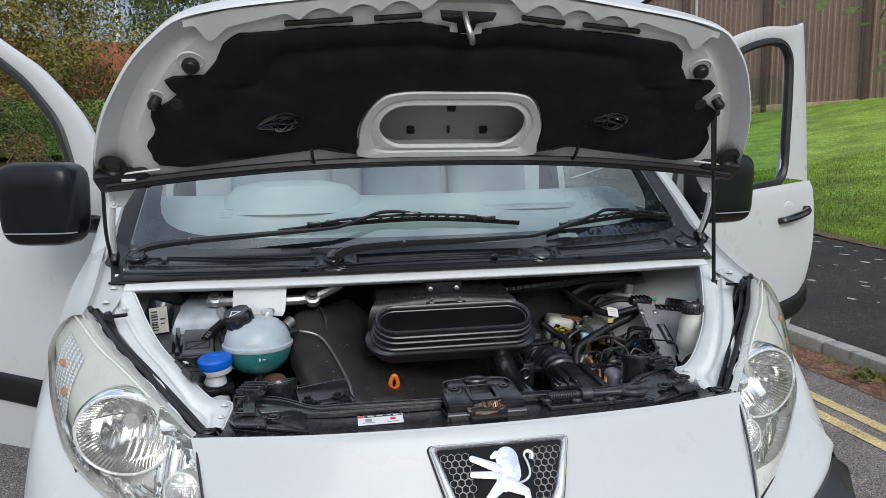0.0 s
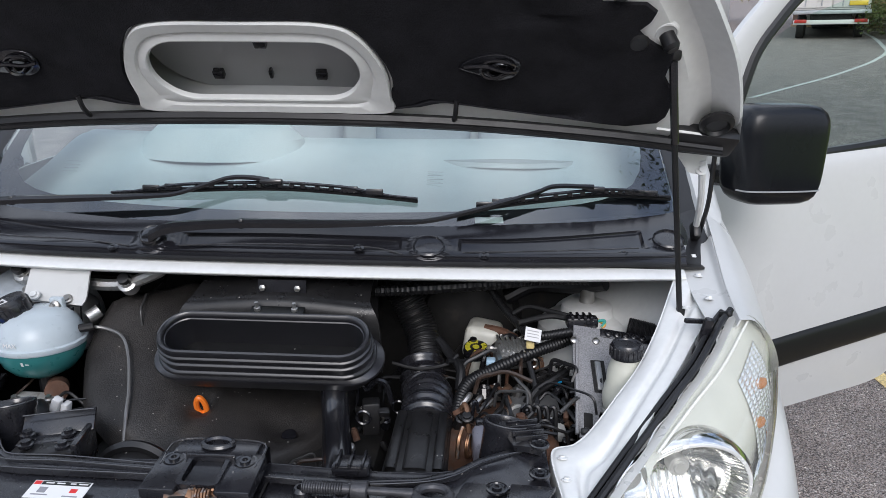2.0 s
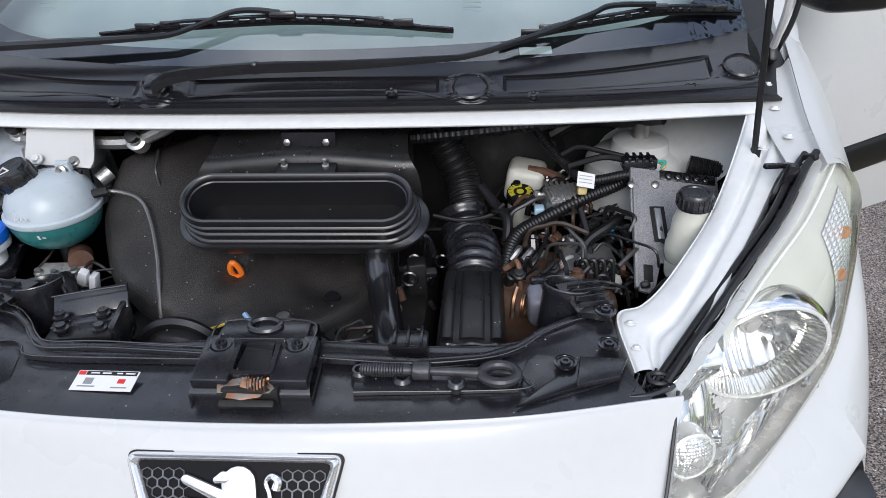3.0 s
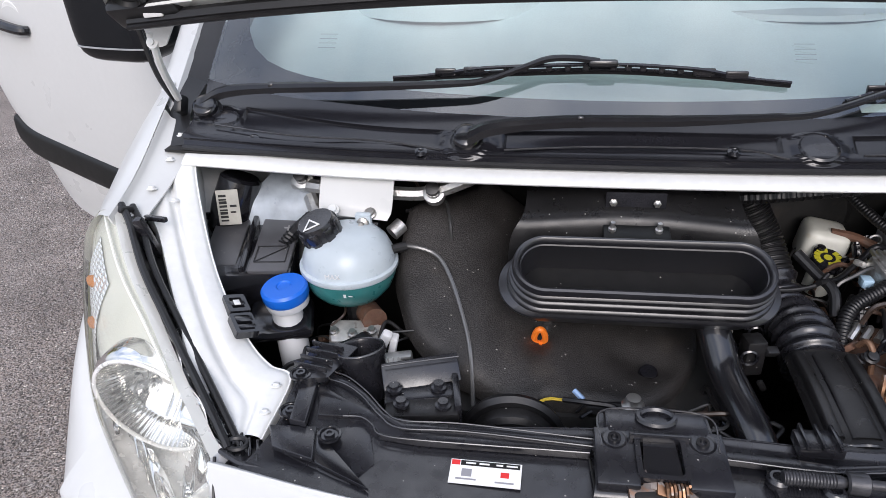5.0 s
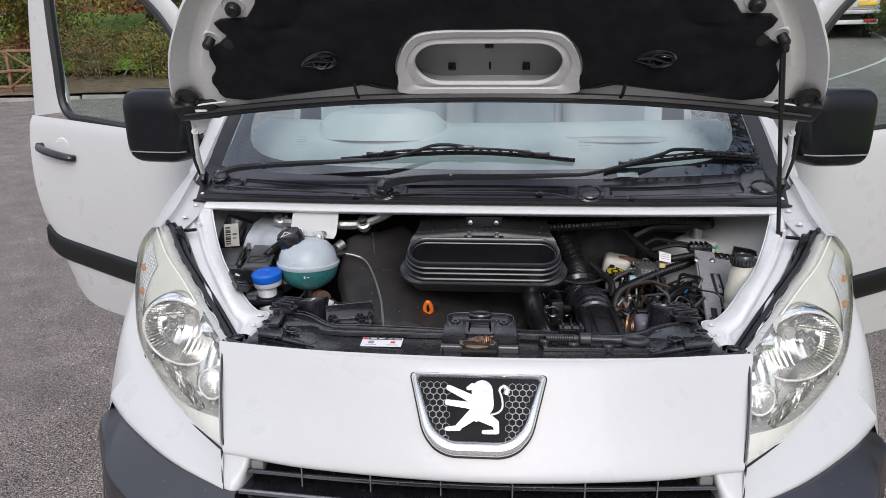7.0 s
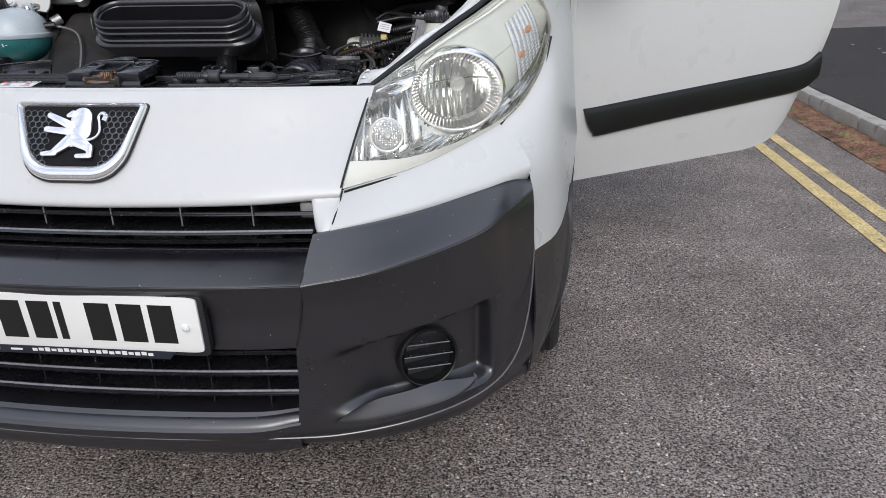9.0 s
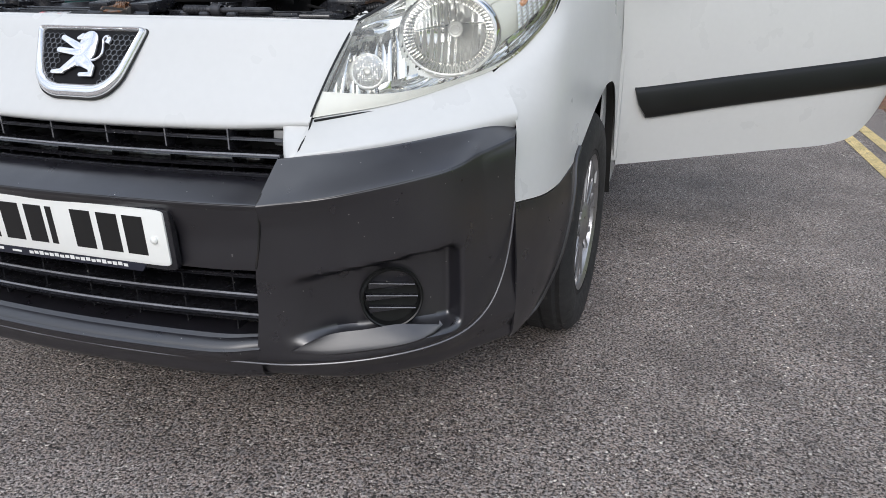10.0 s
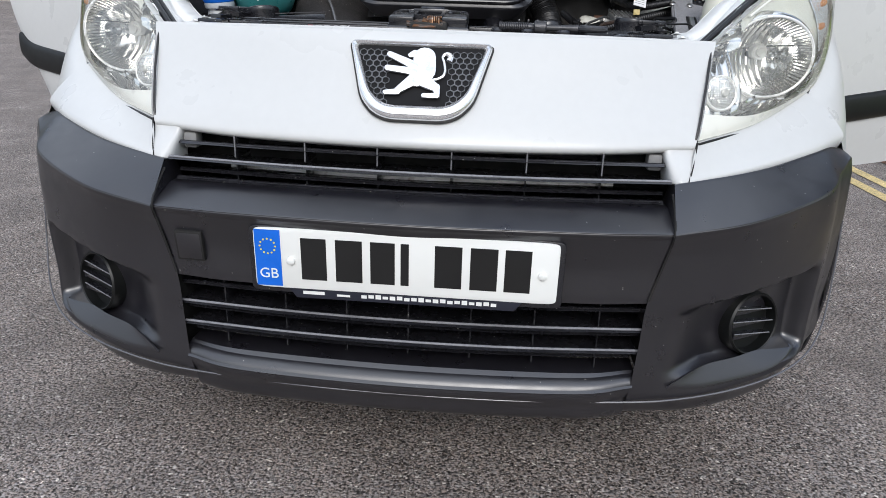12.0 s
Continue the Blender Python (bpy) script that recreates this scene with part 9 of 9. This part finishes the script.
# ---- brake fluid bottle ----
MILK = mat("milky_fluid_bottle", (0.62, 0.62, 0.56), 0.4, vary=0.1, vscale=30, alt=(0.50, 0.46, 0.36), alt_at=0.62, alt_scale=30)
CREAM = mat("cream_fluid_bottle", (0.58, 0.58, 0.50), 0.4, vary=0.08, vscale=25)
brake = part("brake_fluid_bottle", box((0.372, 0.880, 0.912), (0.076, 0.080, 0.074), 0.016, (0, 8, -8), 3), MILK, van, "milky brake fluid bottle with yellow-black cap")
part("bottle_neck", lathe([(0.023, -0.06), (0.023, 0.0)], 20, pose(0.358, 0.812, 0.908, 14)), MILK, brake)
ycap = part("brake_cap", lathe([(0.025, -0.010), (0.026, 0.0), (0.025, 0.008), (0, 0.009)], 30, pose(0.358, 0.810, 0.914, 14)), PLASTIC, brake, "black cap with yellow printed ring")
YP = mat("yellow_print", (0.50, 0.46, 0.03), 0.4)
for k in range(12):
    a = 2 * math.pi * k / 12
    if k not in (2, 8):
        part("cap_print", slab([(-0.0035, -0.005), (0.0035, -0.005), (0.0045, 0.005), (-0.0045, 0.005)], 0.0006, pose(0.358, 0.810, 0.914, 14) @ pose(0.0175 * math.cos(a), 0.0175 * math.sin(a), 0.009, 0, 0, math.degrees(a) - 90)), YP, ycap)
part("cap_print", lathe([(0.007, 0.0), (0.007, 0.0006), (0, 0.0007)], 20, pose(0.358, 0.810, 0.914, 14) @ pose(0, 0, 0.009)), YP, ycap)
part("fluid_plug", tube([(0.375, 0.86, 0.945), (0.41, 0.85, 0.942), (0.44, 0.83, 0.935)], 0.009, 8, 12), RUST, brake)
part("brake_servo", lathe([(0.0, -0.05), (0.10, -0.045), (0.115, -0.02), (0.12, 0.0), (0.10, 0.03), (0.04, 0.045), (0, 0.045)], 40, pose(0.34, 0.99, 0.93, 86, 0, 0)), CAVITY, van, "dark brake servo drum")

# ---- harness ----
def hose(name, pts, r, label="", rings=0, m=RUBBER, n=40):
    return part(name, tube(pts, r, 10, max(n, rings * 14), ring=(int(rings * 2.2), r * 0.10) if rings else None), m, van, label)


hose("ribbed_harness", [(0.325, 0.62, 0.865), (0.345, 0.665, 0.905), (0.40, 0.70, 0.925), (0.47, 0.735, 0.945), (0.53, 0.76, 0.960), (0.58, 0.80, 0.975)], 0.0112, "thick ribbed black wiring conduit", 26)
hose("harness_hose", [(0.335, 0.95, 1.075), (0.37, 0.90, 1.045), (0.40, 0.855, 1.01), (0.435, 0.80, 0.985), (0.47, 0.745, 0.975), (0.53, 0.740, 0.985), (0.585, 0.745, 0.995)], 0.0085, "black corrugated hose", 34)
hose("harness_hose", [(0.62, 0.86, 1.05), (0.56, 0.90, 1.03), (0.48, 0.93, 1.02), (0.42, 0.93, 0.99)], 0.016, "", 0)
hose("thin_cable", [(0.305, 0.70, 0.935), (0.345, 0.73, 0.925), (0.385, 0.765, 0.935), (0.42, 0.79, 0.955), (0.44, 0.77, 0.955), (0.45, 0.745, 0.945)], 0.005)
hose("thin_cable", [(0.285, 0.76, 0.955), (0.31, 0.73, 0.935), (0.33, 0.70, 0.92), (0.33, 0.67, 0.89)], 0.009)
hose("thin_cable", [(0.20, 0.705, 0.925), (0.25, 0.70, 0.918), (0.30, 0.705, 0.925), (0.325, 0.72, 0.94)], 0.004)
hose("thin_cable", [(0.46, 0.72, 0.93), (0.47, 0.69, 0.90), (0.475, 0.66, 0.87), (0.49, 0.63, 0.84)], 0.006)
hose("thin_cable", [(0.44, 0.76, 0.995), (0.50, 0.775, 1.005), (0.54, 0.765, 1.004)], 0.006)
hose("thin_cable", [(0.43, 0.80, 1.0), (0.46, 0.80, 1.015), (0.50, 0.785, 1.012), (0.545, 0.765, 1.008)], 0.005)
conn = part("cable_connector", box((0.560, 0.752, 1.004), (0.060, 0.026, 0.020), 0.004, (0, 0, 4)), PLASTIC, van, "black multi-pin cable connector")
for k in range(4):
    part("connector_rib", box((0.540 + 0.012 * k, 0.750, 1.015), (0.005, 0.028, 0.008), 0.001, (0, 0, 4)), PLASTIC, conn)
for k, colw in enumerate(((0.05, 0.35, 0.30), (0.6, 0.5, 0.08), (0.75, 0.30, 0.06))):
    part("coloured_wire", tube([(0.588, 0.745 + 0.006 * k, 1.008), (0.602, 0.742, 1.010 - 0.004 * k), (0.596, 0.738, 0.998)], 0.003, 6, 10), mat("wire_colour", colw, 0.5), conn)
tagm = axes((0.466, 0.722, 0.985), (1, 0.1, -0.20), (0, -0.75, 0.65))
tagp = part("cable_tag", slab([(-0.016, -0.013), (0.015, -0.014), (0.016, 0.012), (-0.015, 0.014)], 0.001, tagm), STW, van, "white printed cable tag")
bars(tagp, tagm @ pose(0, 0, 0.001), [(-0.012, 0.011, 0.006 - 0.006 * k, 0.0075 - 0.006 * k) for k in range(3)], mat("tag_ink", (0.35, 0.35, 0.35), 0.5), 0.0003, "tag_bar")
hyd = part("hydraulic_block", box((0.430, 0.745, 0.935), (0.065, 0.045, 0.04), 0.004, (20, 0, 18)), ALU, van, "finned aluminium hydraulic block")
for k in range(6):
    part("block_fin", box((0.405 + 0.010 * k, 0.741, 0.958 - 0.001 * k), (0.004, 0.044, 0.008), 0.001, (20, 0, 18)), ALU, hyd)
part("yellow_clip", box((0.462, 0.730, 0.962), (0.016, 0.014, 0.014), 0.003), mat("yellow_clip_plastic", (0.62, 0.50, 0.22), 0.5), hyd)
part("blue_plug", box((0.388, 0.725, 0.925), (0.018, 0.020, 0.016), 0.003), mat("pale_blue_plug", (0.35, 0.50, 0.62), 0.5), hyd)
for k in range(3):
    x = 0.285 + 0.02 * k
    part("injector_pipe", tube([(x + 0.06, 0.655 - 0.01 * k, 0.88), (x + 0.065, 0.64, 0.895 - 0.004 * k), (x + 0.05, 0.622, 0.882)], 0.006, 8, 10), STEEL, van)
part("blue_tape", lathe([(0.010, -0.006), (0.010, 0.006)], 12, pose(0.512, 0.700, 0.905, 0, 70, 30)), mat("blue_tape", (0.02, 0.35, 0.7), 0.5), van)
hose("taped_loom", [(0.53, 0.715, 0.915), (0.505, 0.695, 0.905), (0.475, 0.68, 0.89), (0.455, 0.66, 0.87)], 0.010)
gear = part("gearbox", box((0.40, 0.62, 0.80), (0.22, 0.18, 0.12), 0.03, (0, 0, 0), 3), RUST, van, "rust-stained gearbox casing")
part("gear_plate", box((0.47, 0.655, 0.868), (0.09, 0.06, 0.012), 0.004, (14, 0, 10)), mat("dull_grey_plastic", (0.10, 0.10, 0.10), 0.5), gear)
for k in range(4):
    part("gear_cable", tube([(0.445 + 0.014 * k, 0.60, 0.875), (0.450 + 0.014 * k, 0.592, 0.90), (0.458 + 0.014 * k, 0.588, 0.895), (0.46 + 0.014 * k, 0.575, 0.84)], 0.004, 6, 14), RUBBER, gear)
part("starter_wire", tube([(0.342, 0.52, 0.895), (0.336, 0.505, 0.88), (0.334, 0.50, 0.85)], 0.004, 6, 10), COPPER, van)
part("solenoid_rod", tube([(0.388, 0.50, 0.88), (0.392, 0.46, 0.855), (0.40, 0.43, 0.84)], 0.009, 10, 8), ALU, van)

# ---- fuse carrier plate and clutch fluid bottle ----
fm2 = axes((0.606, 0.657, 0.925), (0.92, 0.22, 0.0), (-0.1, -0.62, 0.75))
GREYP = mat("grey_carrier", (0.25, 0.25, 0.26), 0.45, vary=0.15, grain=0.3, gscale=400, bump=0.3, bscale=600, alt=(0.10, 0.10, 0.10), alt_at=0.66, alt_scale=60)
carrier = part("fuse_carrier", slab([(-0.088, -0.102), (-0.066, -0.112), (-0.040, -0.060), (0.010, -0.066), (0.055, -0.030), (0.090, 0.010), (0.106, 0.083), (-0.043, 0.120), (-0.062, 0.050), (-0.074, -0.015)], 0.006, fm2, 0.0015), GREYP, van, "grey steel carrier plate with fuse box")
part("carrier_window", box((0, 0, 0), (0.026, 0.066, 0.004), 0.002), CAVITY, carrier).data.transform(fm2 @ pose(-0.023, 0.008, 0.0055, 0, 0, -8))
part("window_bar", box((0, 0, 0), (0.012, 0.058, 0.006), 0.002), ALU, carrier).data.transform(fm2 @ pose(-0.024, 0.008, 0.008, 0, 0, -8))
part("carrier_fold", box((0, 0, 0), (0.006, 0.20, 0.010), 0.002), GREYP, carrier).data.transform(fm2 @ pose(-0.068, 0.0, 0.006, 0, 0, -14))
part("carrier_window", box((0, 0, 0), (0.016, 0.030, 0.004), 0.002), CAVITY, carrier).data.transform(fm2 @ pose(-0.066, -0.075, 0.0055, 0, 0, -14))
for x, y in ((-0.052, 0.085), (-0.076, -0.095), (-0.010, 0.080)):
    part("carrier_bolt", lathe([(0.007, 0.0), (0.007, 0.004), (0.004, 0.006), (0, 0.006)], 12, fm2 @ pose(x, y, 0.006)), STEEL, carrier)
for k in range(5):
    part("carrier_plug", lathe([(0.0068, 0.0), (0.0068, 0.008), (0.005, 0.009), (0.004, 0.004), (0, 0.004)], 14, fm2 @ pose(0.018 + 0.0158 * k, 0.093 - 0.0040 * k, 0.006)), PLASTIC, carrier)
part("carrier_edge", box((0, 0, 0), (0.100, 0.020, 0.010), 0.003), PLASTIC, carrier).data.transform(fm2 @ pose(0.052, 0.087, 0.003, 0, 0, -14))
part("fuse_box", box((0.610, 0.715, 0.835), (0.15, 0.10, 0.10), 0.006, (0, 0, 12)), PLASTIC, carrier)
bot = part("clutch_fluid_bottle", lathe([(0.0, -0.060), (0.032, -0.058), (0.0345, -0.048), (0.035, -0.032), (0.033, -0.026), (0.033, -0.020), (0.0300, -0.012), (0.0290, 0.010), (0.0265, 0.018), (0.024, 0.026), (0.024, 0.04)], 36, pose(0.612, 0.582, 0.970)), CREAM, van, "cream fluid bottle with ribbed black cap")
part("bottle_cap", lathe([(0.0255, 0.0), (0.0265, 0.004), (0.0265, 0.022), (0.024, 0.026), (0.019, 0.026), (0.018, 0.024), (0, 0.024)], 30, pose(0.612, 0.582, 1.003)), PLASTIC, bot)
for k in range(20):
    a = 2 * math.pi * k / 20
    part("cap_knurl", box((0.612 + 0.0265 * math.cos(a), 0.582 + 0.0265 * math.sin(a), 1.015), (0.0035, 0.0035, 0.017), 0.001), PLASTIC, bot)
part("bottle_spout", tube([(0.640, 0.580, 0.955), (0.665, 0.572, 0.958), (0.685, 0.568, 0.962)], 0.017, 12, 8), CREAM, bot)
part("bottle_lower", lathe([(0.0, -0.09), (0.030, -0.088), (0.033, -0.058)], 30, pose(0.612, 0.582, 0.970)), MILK, bot)
hose("bottle_hose", [(0.56, 0.53, 0.86), (0.58, 0.52, 0.90), (0.62, 0.52, 0.905), (0.66, 0.53, 0.89), (0.67, 0.55, 0.85)], 0.016)
hose("side_conduit", [(0.655, 0.785, 0.985), (0.69, 0.775, 0.98), (0.73, 0.76, 0.975)], 0.017, "", 10)
# small fittings that fill the depth of the bay
rgc = random.Random(21)
BROWNM = mat("brown_fitting", (0.16, 0.09, 0.055), 0.5, 0.3, vary=0.3, vscale=40)
FIT = (PALEALU, STEEL, BROWNM, RUST, RUST, PLASTIC, PLASTIC_D, RUBBER, GLOSSY, PLASTIC, RUBBER)


def fittings(x0, x1, y0, y1, z0, z1, n, parent):
    """Bolts, plugs, clips and short pipes packed between two depths."""
    for k in range(n):
        x, y, z = rgc.uniform(x0, x1), rgc.uniform(y0, y1), rgc.uniform(z0, z1)
        m, kind = FIT[rgc.randrange(len(FIT))], rgc.randrange(4)
        if kind == 0:
            rr = rgc.uniform(0.004, 0.009)
            part("bolt", lathe([(rr * 1.5, -0.02), (rr * 1.5, 0.0), (rr, 0.002), (rr, rr), (rr * 0.5, rr * 1.1), (0, rr)], 10, pose(x, y, z, rgc.uniform(-30, 60), rgc.uniform(-40, 40))), m, parent)
        elif kind == 1:
            part("plug", box((x, y, z), (rgc.uniform(0.008, 0.026), rgc.uniform(0.008, 0.02), rgc.uniform(0.008, 0.02)), 0.003, (rgc.uniform(-40, 40), rgc.uniform(-40, 40), rgc.uniform(0, 90))), m, parent)
        elif kind == 2:
            d = V(rgc.uniform(-1, 1), rgc.uniform(-1, 0.4), rgc.uniform(-0.6, 0.6)) * rgc.uniform(0.03, 0.06)
            part("pipe", tube([V(x, y, z), V(x, y, z) + d * 0.5 + V(0, 0, 0.012), V(x, y, z) + d, V(x, y, z - 0.04) + d * 1.3], rgc.uniform(0.003, 0.008), 8, 12), m, parent)
        else:
            rr = rgc.uniform(0.007, 0.013)
            part("clamp", tube([(x + rr * math.cos(t), y, z + rr * math.sin(t)) for t in (2 * math.pi * j / 10 for j in range(10))], 0.0025, 5, 20, True), (STEEL, RUBBER, GLOSSY)[k % 3], parent)


fittings(0.33, 0.56, 0.56, 0.74, 0.83, 0.90, 60, gear)
fittings(0.34, 0.58, 0.74, 0.86, 0.86, 0.94, 36, gear)
fittings(-0.50, -0.36, 0.47, 0.60, 0.79, 0.87, 30, alt)
fittings(-0.05, 0.20, 0.40, 0.50, 0.76, 0.83, 34, cover)
fittings(0.14, 0.22, 0.55, 0.68, 0.82, 0.90, 14, cover)
WIRES = [mat("wire_" + n, c, 0.4, spec=0.6) for n, c in (("black", (0.008, 0.008, 0.009)), ("grey", (0.04, 0.04, 0.04)), ("dark", (0.015, 0.014, 0.014)), ("brown", (0.035, 0.022, 0.016)))]


def wires(x0, x1, y0, y1, z0, z1, n, parent):
    """Thin slack cables crossing a part of the bay."""
    for k in range(n):
        a = V(rgc.uniform(x0, x1), rgc.uniform(y0, y1), rgc.uniform(z0, z1))
        d = V(rgc.uniform(-0.10, 0.10), rgc.uniform(-0.09, 0.09), rgc.uniform(-0.03, 0.02))
        bow = V(rgc.uniform(-0.02, 0.02), rgc.uniform(-0.02, 0.02), rgc.uniform(0.0, 0.025))
        part("wire", tube([a, a + d * 0.35 + bow, a + d * 0.7 + bow * 0.6, a + d, a + d * 1.1 - V(0, 0, 0.03)], rgc.uniform(0.0016, 0.0042), 6, 18), WIRES[k % 4 if k % 3 else 0], parent)


wires(0.38, 0.58, 0.62, 0.80, 0.88, 0.935, 30, gear)
wires(0.20, 0.34, 0.70, 0.86, 0.86, 0.90, 8, gear)
wires(0.36, 0.52, 0.52, 0.66, 0.86, 0.90, 16, gear)
wires(-0.48, -0.36, 0.48, 0.60, 0.83, 0.90, 12, alt)
wires(-0.10, 0.20, 0.42, 0.50, 0.79, 0.85, 18, cover)
wires(-0.60, -0.30, 0.72, 0.80, 1.00, 1.05, 10, alt)
part("pale_cover", box((0.475, 0.630, 0.848), (0.090, 0.070, 0.030), 0.008, (16, 0, 8)), mat("pale_grey_cover", (0.50, 0.51, 0.50), 0.5, vary=0.15, vscale=30), gear)
pump = part("starter_motor", box((0.376, 0.516, 0.866), (0.036, 0.052, 0.060), 0.014, (12, 0, 8), 4), mat("violet_grey_casing", (0.20, 0.20, 0.235), 0.3, vary=0.15, vscale=30), van, "violet-grey rounded motor casing with copper winding")
for k in range(2):
    part("winding", tube([(0.354 - 0.003 * k + 0.004 * math.cos(a), 0.514 + 0.015 * math.cos(a), 0.864 + 0.020 * math.sin(a)) for a in (2 * math.pi * j / 12 for j in range(12))], 0.0018, 6, 30, True), COPPER, pump)
part("motor_cap", box((0.376, 0.532, 0.899), (0.026, 0.016, 0.010), 0.003, (12, 0, 8)), PLASTIC, pump)
part("side_casting", box((0.410, 0.520, 0.875), (0.020, 0.030, 0.060), 0.004, (10, 6, 10)), PALEALU, pump)
part("casting_arm", box((0.410, 0.490, 0.848), (0.016, 0.050, 0.018), 0.004, (-30, 0, 8)), PALEALU, pump)
part("casting_bolt", lathe([(0.010, 0), (0.010, 0.006), (0.006, 0.008), (0.006, 0.014), (0, 0.014)], 12, pose(0.402, 0.474, 0.848, 40)), STEEL, pump)
# bar-coded label on the lamp housing, both sides
for sx in (1, -1):
    lbm = axes((sx * 0.655, 0.450, 0.965), (0.75, sx * 0.6, 0.2), (0.0, -0.25, 0.95))
    lab2 = part("lamp_label", slab([(-0.024, -0.015), (0.024, -0.015), (0.024, 0.015), (-0.024, 0.015)], 0.001, lbm), STW, van, "small bar-coded paper label")
    bars(lab2, lbm @ pose(0, 0, 0.001), [(-0.020 + 0.005 * k, -0.018 + 0.005 * k + 0.001 * (k % 2), -0.008, 0.010) for k in range(8)], INK, 0.0003, "label_bar")

raking = False
RAKE = pose(0, 0.2, 0.9) @ pose(0, 0, 0, -1.05) @ pose(0, -0.2, -0.9)
for ob in RAKED:
    ob.data.transform(RAKE)
